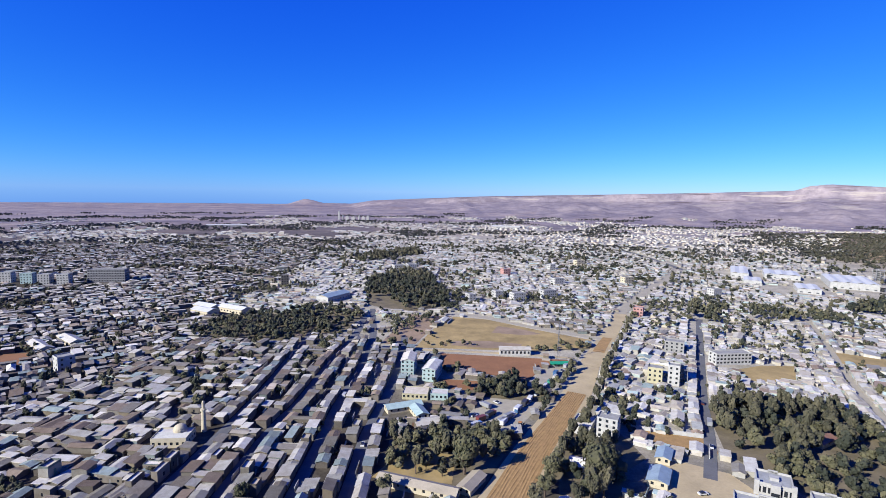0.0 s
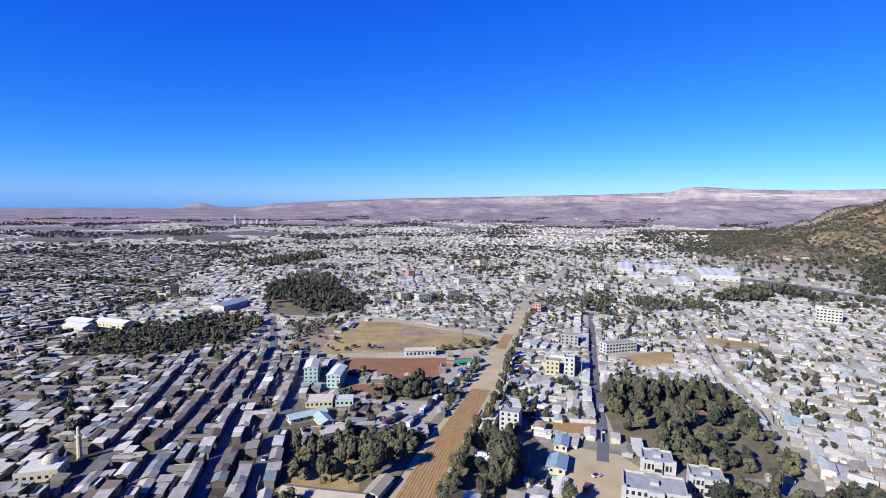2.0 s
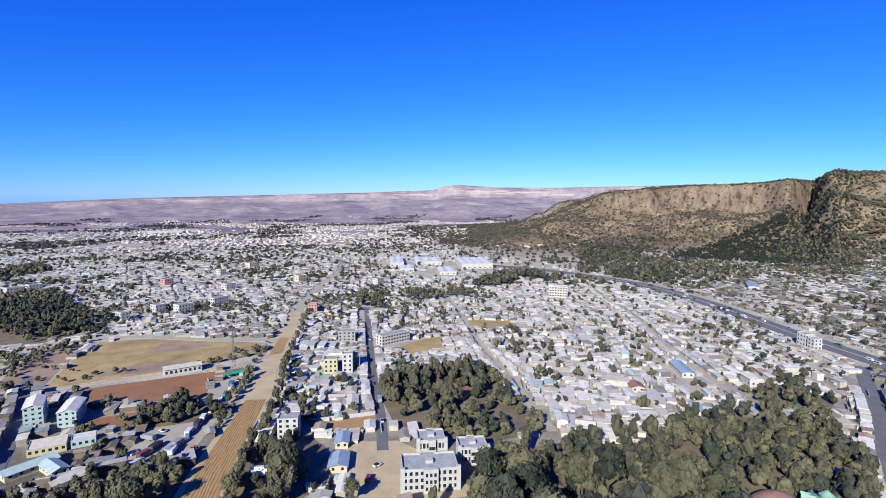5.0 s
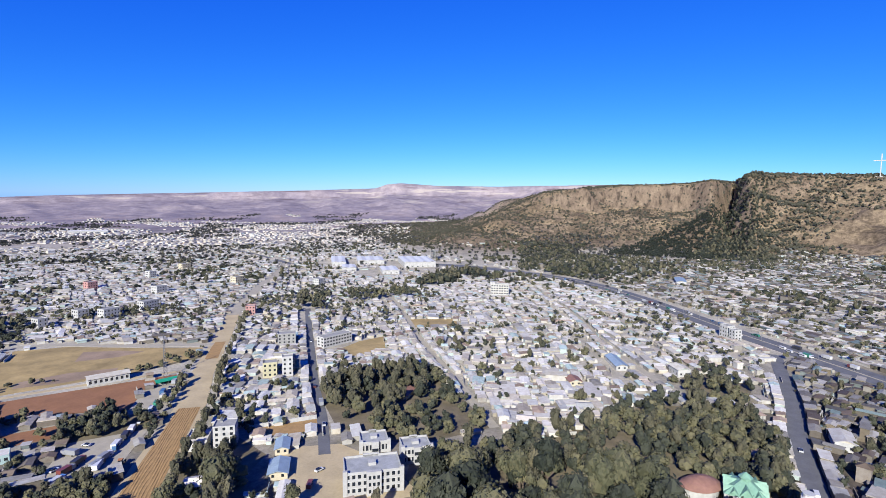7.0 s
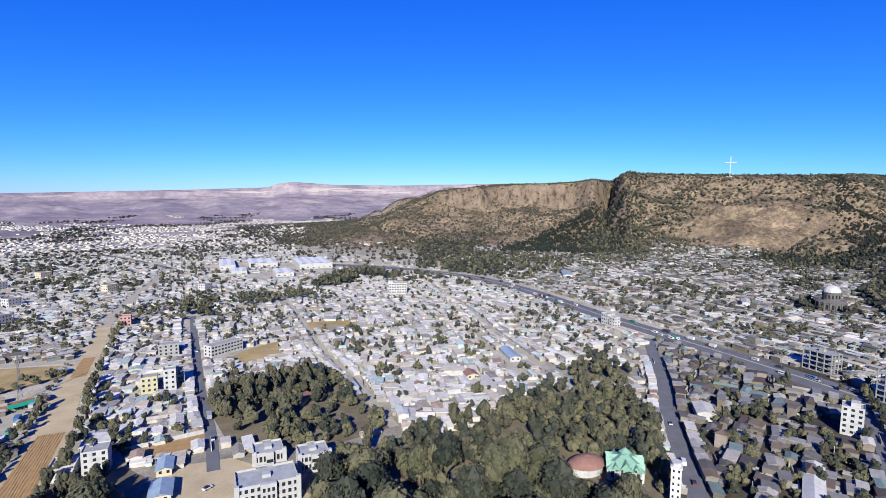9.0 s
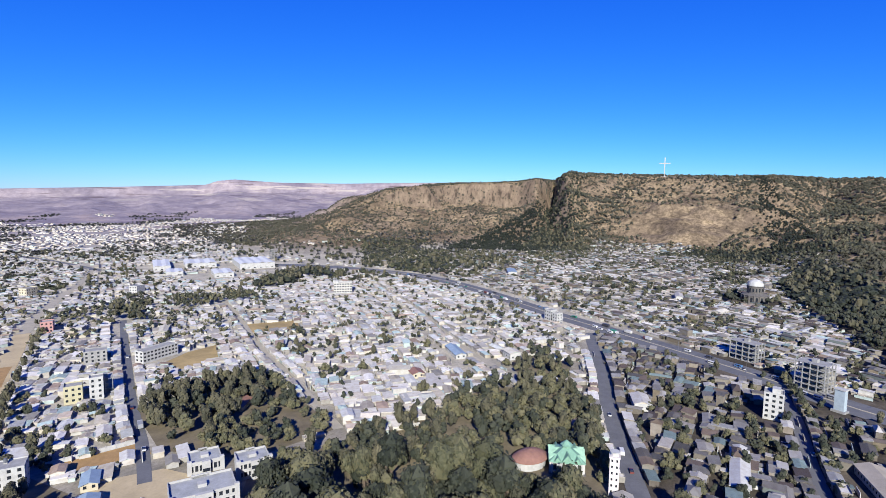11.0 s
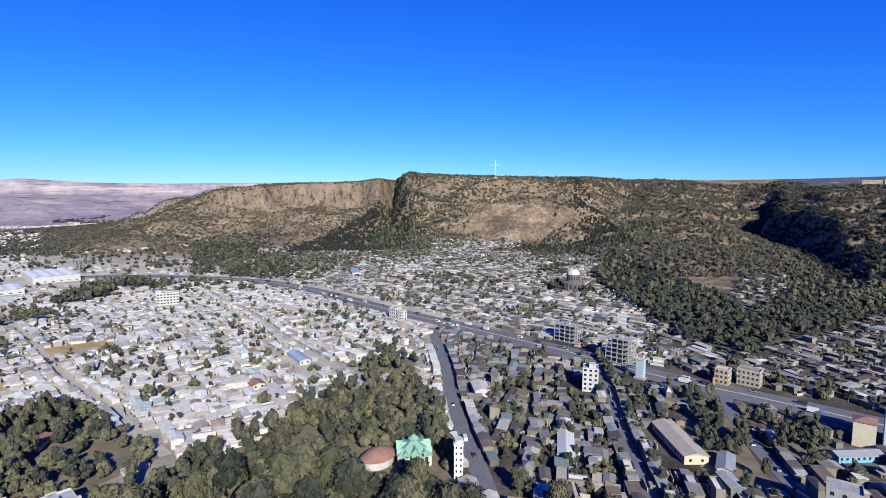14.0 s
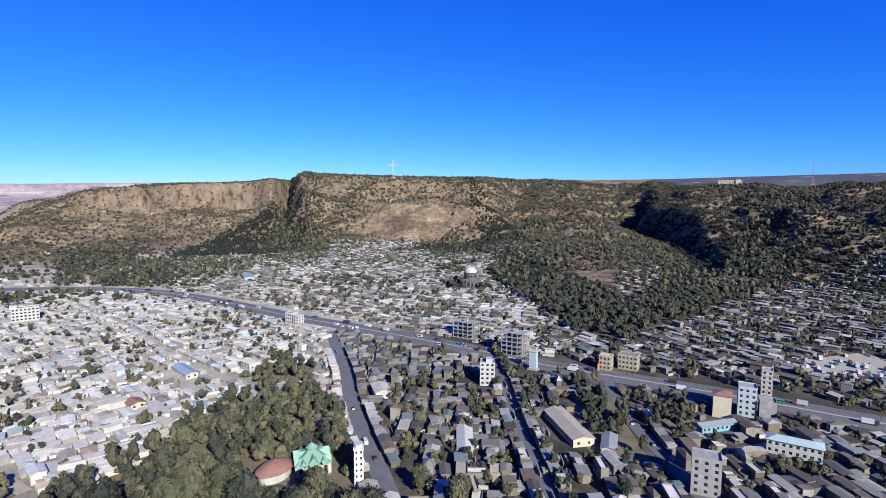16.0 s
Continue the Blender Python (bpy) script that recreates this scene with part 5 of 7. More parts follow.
def build_trees():
    g = random.Random(3)
    protos = {}
    for i, (nm, rx, rz, z0, lab, mat, leaf) in enumerate(TREE_KINDS):
        for k in range(2):
            root = thing(nm, lab, "tree", Matrix(), "trees of the town")
            me = quick_mesh("crown", *crown_mesh(40 + i * 5 + k, 520, rx, rz, z0, leaf * 0.66, 10 + 3 * k))
            me.materials.append(mat)
            part("crown", me, mat, root)
            part("trunk", trunk_shape(z0 + rz, 0.22 + 0.05 * rx, rx * 0.5), BARK, root)
            protos[i, k] = [root, 0]
    low = [(*crown_mesh(70 + i, 110, t[1], t[2], t[3] * 0.5, t[6] * 1.05, 6, True), t[5]) for i, t in enumerate(TREE_KINDS)]
    mid = [(*crown_mesh(80 + i, 16, t[1], t[2], t[3] * 0.4, t[6] * 2.1, 3), t[5]) for i, t in enumerate(TREE_KINDS)]
    tiny = [(*crown_mesh(90 + i, 6, t[1] * 1.35, t[2] * 1.2, t[3] * 0.2, t[6] * 3.0, 1), t[5]) for i, t in enumerate(TREE_KINDS)]
    spots = []

    def scatter(poly, gap, kinds, lo=0.8, hi=1.35):
        xs, ys = [p[0] for p in poly], [p[1] for p in poly]
        n = int((max(xs) - min(xs)) * (max(ys) - min(ys)) / (gap * gap))
        gg = np.random.RandomState(n)
        px, py = gg.uniform(min(xs), max(xs), n), gg.uniform(min(ys), max(ys), n)
        ok = (road_gaps(px, py) > 1.5) & (waves(px, py, 51, 22.0) > -0.75)
        for x, y in zip(px[ok].tolist(), py[ok].tolist()):
            if inside(poly, x, y) and not any(math.hypot(x - a, y - b) < c + 2 for a, b, c in LOTS):
                spots.append((x, y, g.choice(kinds), g.uniform(lo, hi)))

    scatter([(150, 296), (180, 300), (232, 282), (196, 240), (150, 225), (136, 245)], 5.6, (1, 0, 1, 2), 1.0, 1.6)
    scatter([(150, 225), (196, 240), (232, 282), (214, 236), (196, 186), (150, 196), (140, 225)], 6.4, (0, 0, 3, 2), 0.7, 1.3)
    scatter(GROVES["church"], 5.6, (0, 2, 0, 1, 2), 0.9, 1.7)
    scatter(GROVES["north"], 6.2, (2, 2, 1), 0.9, 1.5)
    scatter(GROVES["north_low"], 7.0, (2, 2, 0), 0.8, 1.3)
    scatter(GROVES["field_thicket"], 6.5, (2, 0, 3), 0.6, 1.0)
    scatter(GROVES["far_north"], 8.0, (2, 1), 0.9, 1.4)
    scatter(GROVES["belt_1"], 6.2, (2, 2, 0, 1), 0.9, 1.5)
    scatter(GROVES["belt_2"], 6.2, (2, 2, 0, 1), 0.9, 1.5)
    scatter(GROVES["belt_3"], 6.2, (2, 2, 0, 1), 0.9, 1.5)
    scatter(GROVES["street_grove"], 7.0, (0, 2, 1), 0.9, 1.4)
    scatter(GROVES["gardens"], 5.6, (0, 0, 1, 3))
    scatter(GROVES["gardens_north"], 6.6, (0, 2, 1, 3), 0.7, 1.2)
    scatter(GROVES["roadside"], 6.5, (1, 1, 0), 1.0, 1.5)
    scatter(GROVES["field_shrubs"], 11, (3, 3, 0), 0.5, 0.9)
    scatter(GROVES["field_west"], 9, (0, 3, 2), 0.6, 1.0)
    scatter(GROVES["field_edge"], 6.5, (0, 3), 0.7, 1.0)
    scatter(GROVES["west"], 5.4, (0, 2, 0, 2, 1), 0.7, 1.3)
    scatter(GROVES["woods"], 6.3, (2, 2, 2, 2, 1), 0.7, 1.9)
    scatter(GROVES["church_trees"], 7.0, (2, 2, 1), 0.9, 1.5)
    scatter(GROVES["roadside_wood"], 10.5, (2, 2, 1, 0), 0.8, 1.5)
    scatter(GROVES["truck_gardens"], 5.0, (0, 2, 2, 3), 0.8, 1.3)
    scatter(GROVES["yard_thicket"], 4.8, (0, 2, 3), 0.7, 1.2)
    scatter(GROVES["west_gardens"], 4.8, (0, 2, 3), 0.7, 1.2)
    scatter(GROVES["verge"], 8.0, (1, 0, 1, 2), 0.9, 1.6)
    scatter(GROVES["woods_mid"], 6.6, (2, 2, 2, 1), 0.8, 1.7)
    scatter(GROVES["woods_south"], 7.0, (2, 2, 1, 2), 0.9, 1.4)
    scatter(GROVES["market"], 6.5, (2, 2, 1), 0.9, 1.3)
    scatter(GROVES["yard_trees"], 5.2, (2, 2, 1), 0.8, 1.2)
    scatter(GROVES["cleft"], 8.0, (2, 2, 1), 0.8, 1.4)
    scatter(GROVES["gully_south"], 9.5, (2, 2, 1), 0.7, 1.3)
    scatter(GROVES["foot_south"], 9.0, (2, 1), 0.8, 1.3)
    scatter(GROVES["slope_right"], 15.0, (2, 0), 0.4, 0.75)
    # yard trees between the houses
    for x, y, r in FREE:
        if r < 0 or g.random() < (0.9 if r < 700 or x > y else 0.45):
            for _ in range(1 if r < 0 else g.choice((1, 2, 2, 3))):
                k = 0.5 if r < 0 else 4.0
                xx, yy = x + g.uniform(-k, k), y + g.uniform(-k, k)
                if road_gap(xx, yy) > 1 and not any(math.hypot(xx - a, yy - b) < c for a, b, c in LOTS):
                    spots.append((xx, yy, g.choice((3, 3, 2)), g.uniform(0.35, 0.8)) if r < 0 else (xx, yy, g.choice((0, 0, 1, 3, 2, 2)), g.uniform(0.5, 1.05)))
    # rows of street trees
    for line, off, step in ((DIRT_LINE[:8], 13, 9), (DIRT_LINE[3:7], -10.5, 8)):
        for (x0, y0), (x1, y1) in zip(line, line[1:]):
            L = math.hypot(x1 - x0, y1 - y0)
            for k in range(int(L / step)):
                t = (k + g.random()) * step / L
                xx = x0 + (x1 - x0) * t + off * (y1 - y0) / L
                yy = y0 + (y1 - y0) * t - off * (x1 - x0) / L
                if road_gap(xx, yy) > 1:
                    spots.append((xx, yy, g.choice((0, 1, 1)), g.uniform(0.8, 1.3)) if off > 0 else (xx, yy, g.choice((3, 0, 2)), g.uniform(0.5, 0.9)))
    for x, y, s in ROAD_ARR:
        if s < 4 and 180 < x < 420 and -45 < y < 5 and g.random() < 0.8:
            spots.append((x + g.uniform(-1, 1), y - s - 3, g.choice((0, 2)), g.uniform(0.8, 1.2)))
            spots.append((x + g.uniform(-4, 4), y - s - 4, 2, g.uniform(0.7, 1.1)))
            if g.random() < 0.5:
                spots.append((x + g.uniform(-1, 1), y + s + 3, g.choice((0, 2)), g.uniform(0.7, 1.1)))
    # the line of trees along the hill crest
    for k in range(70):
        a = radians(80.5 + 0.24 * k + g.uniform(-0.1, 0.1))
        rr = 1800 + g.uniform(0, 60)
        spots.append((rr * math.sin(a), rr * math.cos(a), g.choice((1, 2, 2)), g.uniform(0.6, 1.2)))
    spots.sort(key=lambda p: math.hypot(p[0], p[1]))
    near = 0
    lows, tinies = ({LEAF: [], OLIVE: [], DARKLEAF: []} for _ in range(2))
    for x, y, k, s in spots:
        r = math.hypot(x, y)
        if math.hypot(x - 206, y - 78) < 21:
            s = min(s, 0.75)          # low trees round the church
        if r < 165:
            continue
        z = ground_z(x, y)
        if near < 440:
            near += 1
            pr = protos[k, g.randrange(2)]
            m = pose(x, y, z, 0, 0, g.uniform(0, 360)) @ Matrix.Diagonal((s, s, s * g.uniform(0.95, 1.35), 1))
            if pr[1] == 0:
                pr[0].matrix_basis = m
            else:
                copy_thing(pr[0], m)
            pr[1] += 1
            continue
        V, Q, T, mat = (low if r < 430 else mid if r < 720 else tiny)[k]
        a = g.uniform(0, 6.28)
        c, d = math.cos(a) * s, math.sin(a) * s
        P = np.stack([V[:, 0] * c - V[:, 1] * d + x, V[:, 0] * d + V[:, 1] * c + y, V[:, 2] * s * g.uniform(0.85, 1.25) + z], -1)
        (lows if r < 720 else tinies)[mat].append((P, Q, T))
    for ob, used in protos.values():
        if not used:
            for o in (*ob.children_recursive, ob):
                bpy.data.objects.remove(o)
    for mat, nm in ((LEAF, "dusty green"), (OLIVE, "olive green"), (DARKLEAF, "dark green")):
        stuff("town_trees", lows[mat], mat, nm + " tree crowns among the houses", "trees")
        stuff("wood_trees", tinies[mat], mat, nm + " tree crowns of distant woods", "trees")
    print("trees", len(spots))


def forest(az, r, x, y):
    """Where the ravines and the hill's foot are wooded."""
    rag = 0.8 * waves(x, y, 63, 30.0)
    lo = np.interp(r, [1150, 1250, 1450, 1600, 1750, 1850], [57.5, 58.0, 61.8, 65.3, 67.4, 68.0]) + rag
    hi = np.interp(r, [1150, 1250, 1500, 1750, 1850], [68, 69.5, 71.3, 69.8, 69.2]) + rag
    cleft = (az > lo) & (az < hi) & (r > 1170) & (r < 1860)
    mid = np.interp(r, [1200, 1350, 1500, 1750, 1850], [92.5, 91, 90.2, 88.4, 87.6])
    wide = np.interp(r, [1200, 1350, 1600, 1850], [1.8, 1.7, 1.3, 0.6])
    ravine = (np.abs(az - mid + 0.5 * rag) < wide) & (r > 1200) & (r < 1830)
    foot = (az > 82) & (az < 91) & (r > 1190 + 25 * rag) & (r < 1300 + 25 * rag)
    canyon = (skew(az, r) > 107.2 + rag) & (skew(az, r) < 111.5 + rag) & (r > 980) & (r < 1600)
    bluff = (az > 110) & (rag > 0.12) & (r > 840) & (r < 1150)
    return cleft | ravine | foot | canyon | bluff


def build_scrub():
    """Bushes on the slopes and dark tree belts on the plain."""
    g = np.random.RandomState(9)
    protos = [crown_mesh(120 + i, 5, 1.7, 1.2, 0, 1.4, 3, core=False) for i in range(4)]
    big = [crown_mesh(130 + i, 8, 3.4, 2.2, 0, 2.8, 3, core=False) for i in range(3)]
    n = 125000
    az, r = 30 + 102 * g.rand(n) ** 0.95, np.sqrt(g.uniform(850 ** 2, 2150 ** 2, n))
    x, y = r * np.sin(np.radians(az)), r * np.cos(np.radians(az))
    z = terrain(x, y)
    patch = waves(x, y, 61, 70.0)
    dens = 0.5 + 0.5 * patch + np.where(az > 104, 0.6, np.where(az > 91, 0.35, 0.15)) - np.where((az > 42) & (az < 66) & (z < 90), 0.18, 0)
    dens -= 0.5 * np.exp(-((az - 81.5) / 5.0) ** 4) * np.clip((125 - z) / 50, 0, 1)
    dens -= 0.25 * (z < 14)
    wooded = forest(az, r, x, y)
    wood = np.array([inside(GROVES["woods"], a, b) or inside(GROVES["woods_mid"], a, b) or inside(GROVES["woods_south"], a, b) for a, b in zip(x, y)])
    ok = (z > 2) & (g.rand(n) < dens) & ~wood & ~wooded
    arr = []
    for i in np.nonzero(ok)[0]:
        V, Q, _ = protos[i % 4]
        s = 0.6 + 1.9 * g.rand() ** 2.2 * (1.25 if az[i] > 69 else 1.0)
        arr.append((V * s + np.array([x[i], y[i], z[i]]), Q, []))
    stuff("hill_scrub", arr, SCRUB, "dark dry bushes on the hillsides", "bushes")
    # dense dark woods in the ravines and at the hill's foot
    dark = [crown_mesh(140 + i, 10, 3.2, 3.4, 0.3, 1.5, 1) for i in range(4)]
    n = 52000
    az, r = g.uniform(55, 126, n), np.sqrt(g.uniform(840 ** 2, 1880 ** 2, n))
    x, y = r * np.sin(np.radians(az)), r * np.cos(np.radians(az))
    z = terrain(x, y)
    ok = forest(az, r, x, y) & (g.rand(n) < 0.75)
    arr = []
    for i in np.nonzero(ok)[0]:
        V, Q, T = dark[i % 4]
        arr.append((V * g.uniform(0.6, 1.35) + np.array([x[i], y[i], z[i] - 0.4]), Q, T))
    stuff("ravine_trees", arr, DARKLEAF, "dense dark trees in the ravines of the hill", "trees")
    print("ravine trees", len(arr))
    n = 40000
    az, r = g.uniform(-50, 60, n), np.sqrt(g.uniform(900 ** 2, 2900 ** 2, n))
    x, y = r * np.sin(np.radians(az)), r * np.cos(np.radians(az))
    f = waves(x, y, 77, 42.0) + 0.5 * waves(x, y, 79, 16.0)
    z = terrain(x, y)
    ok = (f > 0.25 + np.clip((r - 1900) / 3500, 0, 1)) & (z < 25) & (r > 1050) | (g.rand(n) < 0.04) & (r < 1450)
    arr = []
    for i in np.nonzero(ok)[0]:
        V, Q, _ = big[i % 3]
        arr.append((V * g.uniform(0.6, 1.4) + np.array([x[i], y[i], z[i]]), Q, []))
    stuff("plain_trees", arr, FARLEAF, "dark tree belts on the plain, colour greyed for haze", "trees")
    print("scrub", len(arr))

# ---- landmark buildings ----


def at(x, y, rz=0.0):
    return pose(x, y, ground_z(x, y), 0, 0, rz)


def storeyed(name, label, x, y, rz, w, d, floors, mat, nx, ny, **k):
    root = thing(name, label, "building", at(x, y, rz))
    h = block(root, w, d, floors, mat, nx, ny, **k)
    return root, h


def tank(parent, x, y, z):
    s = Shape().cone(x, y, z + 0.5, z + 2.0, 0.7, 0.7, 10).cone(x, y, z + 2.0, z + 2.25, 0.7, 0.2, 10)
    part("water_tank", s, METAL, parent, "round steel water tank")
    part("tank_stand", Shape().box(x - 0.6, y - 0.6, z, x + 0.6, y + 0.6, z + 0.5), CONCRETE, parent)


def pitched(root, w, d, h, rise, mat, over=0.6, label=""):
    part("roof", gable(w, d, h, rise, over, 0.16), mat, root, label)
    for x in (-w / 2 + 0.01, w / 2 - 0.01):
        part("gable_wall", Shape().add([(x, -d / 2, h), (x, d / 2, h), (x, 0, h + rise)], (), [(0, 1, 2)]), WALL, root)


def hall(name, label, x, y, rz, w, d, h, wall, roof, rise=1.6, nx=6, win=(1.2, 1.3)):
    root = thing(name, label, "building", at(x, y, rz))
    block(root, w, d, 1, wall, nx, 2, h - 0.3, win, roof, 0, 0.3)
    pitched(root, w, d, h, rise, roof)
    return root


def frame_building(name, label, x, y, rz, w, d, floors, fh=3.2, infill=0):
    """An unfinished concrete frame: slabs, columns, a few block walls and starter bars."""
    root = thing(name, label, "unfinished building", at(x, y, rz))
    nx, ny = max(2, round(w / 4.5)), max(2, round(d / 4.5))
    for f in range(floors + 1):
        part("floor_slab", Shape().box(-w / 2, -d / 2, f * fh, w / 2, d / 2, f * fh + 0.3), CONCRETE, root)
    for i in range(nx + 1):
        for j in range(ny + 1):
            cx, cy = -w / 2 + 0.3 + (w - 0.6) * i / nx, -d / 2 + 0.3 + (d - 0.6) * j / ny
            if i in (0, nx) or j in (0, ny):
                part("column", Shape().box(cx - 0.25, cy - 0.25, 0.3, cx + 0.25, cy + 0.25, floors * fh + (1.2 if (i + j) % 2 else 0.3)), CONCRETE, root)
    g = random.Random(int(x))
    for f in range(infill):
        for i in range(nx):
            if g.random() < 0.75:
                a = -w / 2 + w * i / nx + 0.5
                part("block_wall", Shape().box(a, -d / 2 + 0.4, f * fh + 0.3, a + w / nx - 0.6, -d / 2 + 0.6, f * fh + fh * g.uniform(0.5, 1)), WALL, root)
    part("stair_core", Shape().box(-1.6, -1.6, 0.3, 1.6, 1.6, floors * fh + 2.4), CONCRETE, root)
    return root


# apartment blocks beside the sports ground
for nm, x, y, rz, w, d, fl in (("apartment_block", -25, 345, -3, 8.5, 18, 4), ("apartment_block", -9, 337, -13, 8.5, 20, 3)):
    r_, h_ = storeyed(nm, "pale teal apartment block with a grey pitched roof", x, y, rz, w, d, fl, TEAL, 3, 6, floor_h=2.6, win=(1.2, 1.1), roof_mat=TIN, parapet=0, bands=WHITE)
    roof = gable(d, w, h_, 1.3, 0.5, 0.16)
    part("roof", roof, PALE, r_, "", Matrix.Rotation(radians(90), 4, "Z"))
    for yy in (-d / 2 + 0.01, d / 2 - 0.01):
        part("gable_wall", Shape().add([(-w / 2, yy, h_), (w / 2, yy, h_), (0, yy, h_ + 1.3)], (), [(0, 1, 2)]), TEAL, r_)
storeyed("school_building", "low yellow school building with a flat pale roof", -18, 303, -4, 15, 12, 1, YELLOW, 6, 3, floor_h=3.0, roof_mat=PALE, parapet=0.3)
storeyed("office_building", "two-storey pale teal office", -4, 301, -4, 10, 8, 1, TEAL, 4, 2, floor_h=3.4, roof_mat=PALE, parapet=0.3)
hall("long_house", "long low house with a green tin roof", -24, 283, 24, 20, 7, 3.2, CREAM, TEAL, 1.2, 5)
hall("long_house", "long low house with a green tin roof", -15, 276, 112, 13, 6.5, 3.2, CREAM, TEAL, 1.2, 4)
hall("long_house", "low house with a pale tin roof and a red canopy", -10, 262, 20, 13, 8, 3.2, WHITE, PALE, 1.2, 4)
hall("assembly_hall", "long white hall with tall arches beside the dry field", 52, 390, 0, 23, 8, 4.6, WHITE, PALE, 1.4, 8, (1.5, 2.0))
r_ = thing("grandstand", "small green-roofed grandstand at the sports ground", "grandstand", at(80, 361, 4))
part("roof", shed_roof(13, 4, 2.8, 0.6), GREEN, r_)
for i in range(5):
    part("post", Shape().box(-6 + 3 * i - 0.08, -1.9, 0, -6 + 3 * i + 0.08, -1.74, 2.9), METAL, r_)
part("seating", Shape().box(-6.3, -0.5, 0, 6.3, 0.6, 0.5).box(-6.3, 0.6, 0, 6.3, 1.7, 1.0), CONCRETE, r_)
part("back_wall", Shape().box(-6.3, 1.75, 0, 6.3, 1.95, 3.2), GREEN, r_)


def mast(name, label, x, y, h, base, mats):
    """A three-legged lattice mast with cross bracing."""
    root = thing(name, label, "mast", at(x, y))
    n = max(6, int(h / 3))
    for leg in range(3):
        a = leg * 2.094
        part("leg", Shape().bar((base * math.cos(a), base * math.sin(a), 0), (0.2 * math.cos(a), 0.2 * math.sin(a), h), 0.08 + h * 0.0012), mats[0], root)
    for i in range(n):
        s = Shape()
        z0, z1 = h * i / n, h * (i + 1) / n
        r0, r1 = base + (0.2 - base) * i / n, base + (0.2 - base) * (i + 1) / n
        for leg in range(3):
            a, b = leg * 2.094, (leg + 1) * 2.094
            s.bar((r0 * math.cos(a), r0 * math.sin(a), z0), (r1 * math.cos(b), r1 * math.sin(b), z1), 0.07 + h * 0.0008)
            s.bar((r1 * math.cos(a), r1 * math.sin(a), z1), (r1 * math.cos(b), r1 * math.sin(b), z1), 0.07 + h * 0.0008)
        part("brace", s, mats[i * len(mats) * 2 // n % len(mats)], root)
    return root


mast("radio_mast", "slender grey lattice mast beside the dry field", 82, 376, 29, 1.6, (METAL,))
r_, h_ = storeyed("white_block", "white four-storey block with dark windows", 81, 254, 62, 9, 10, 4, WHITE, 2, 3, floor_h=2.6, parapet=0.5)
tank(r_, 2, 2, h_)
storeyed("low_shop", "low grey-roofed shop row", 71, 262, 62, 14, 10, 1, WHITE, 4, 3, floor_h=4.2, roof_mat=PALE)
storeyed("pink_block", "three-storey pink building by the dirt road", 194, 522, 62, 9, 9, 3, PINK, 3, 3)
storeyed("grey_block", "grey three-storey apartment building", 179, 404, 65, 10, 14, 3, CONCRETE, 4, 4, floor_h=2.7)
storeyed("yellow_block", "three-storey pale yellow-green house", 137, 336, 65, 9, 9, 3, YELLOW, 3, 3)
r_, h_ = storeyed("white_tower_house", "tall narrow white house, partly unfinished", 147, 331, 65, 7, 7, 4, WHITE, 2, 2)
frame_building("unfinished_building", "unfinished grey concrete floors beside a white house", 154, 336, 65, 8, 8, 3)
r_, h_ = storeyed("school_block", "long white three-storey school with window bands", 208, 377, 8, 28, 9, 3, WHITE, 10, 2, floor_h=2.6, bands=WHITE, win=(1.8, 1.3))


def public_building(x, y, rz, w, d, floors, fh, nx):
    """An unfinished pale block with stepped parapets and a raised centre bay."""
    root = thing("public_building", "unfinished pale grey block with stepped parapets", "building", at(x, y, rz), "public buildings in the grove")
    h = block(root, w, d, floors, PALECON, nx + 2, max(2, nx // 2 + 1), fh, (1.25, fh * 0.58), PALEROOF, 0.9, 0.4, bands=WHITE)
    b = root
    bay = Shape().box(-w * 0.13, -d / 2 - 1.6, 0, w * 0.13, -d / 2 - 0.003, h + 1.2)
    part("centre_bay", bay, PALECON, b)
    for i in (-1, 0, 1):
        for f in range(floors):
            z = 0.4 + f * fh + 0.9
            part("window_pane", Shape().box(i * w * 0.075 - 0.5, -d / 2 - 1.64, z, i * w * 0.075 + 0.5, -d / 2 - 1.603, z + 1.5), GLASS, b)
    part("rear_gable", Shape().prism([(-w * 0.14, d / 2 - 0.2), (w * 0.14, d / 2 - 0.2), (w * 0.14, d / 2 + 0.3), (-w * 0.14, d / 2 + 0.3)], h - 1, h + 1.3), PALECON, b)
    for sx in (-1, 1):
        part("corner_pier", Shape().box(sx * w / 2 - 0.9, -d / 2 - 0.25, 0, sx * w / 2 + 0.9, -d / 2 + 1.2, h + 1.5), PALECON, b)
    part("roof_hatch", Shape().box(-1.6, -1.2, h, 1.6, 1.4, h + 1.3), PALECON, b)
    return root


PALECON = plain_mat("pale_render", (0.52, 0.51, 0.49), 0.9, 0, 0.2, 0.4)
PALEROOF = plain_mat("pale_concrete_roof", (0.46, 0.47, 0.47), 0.9, 0, 0.35, 0.25)
public_building(116, 179, -27, 23, 14, 3, 2.9, 8)
public_building(135, 207, -27, 13, 12, 1, 4.4, 5)
public_building(144, 186, -27, 13, 11, 2, 3.4, 5)
BLUEROOF = plain_mat("pale_blue_tin", (0.36, 0.46, 0.54), 0.5, 0, 0.25, 0.3)
hall("workshop", "long workshop with a pale blue tin roof", 90, 213, 62, 13, 8, 3.2, CREAM, BLUEROOF, 1.2, 6)
hall("workshop", "small workshop with a pale blue tin roof", 100, 232, 62, 11, 6, 3.2, CREAM, BLUEROOF, 1.0, 3)
hall("long_shed", "long low cream shed along the walled field", -12, 203, -20, 34, 6, 3.2, CREAM, BEIGEROOF, 1.2, 9)
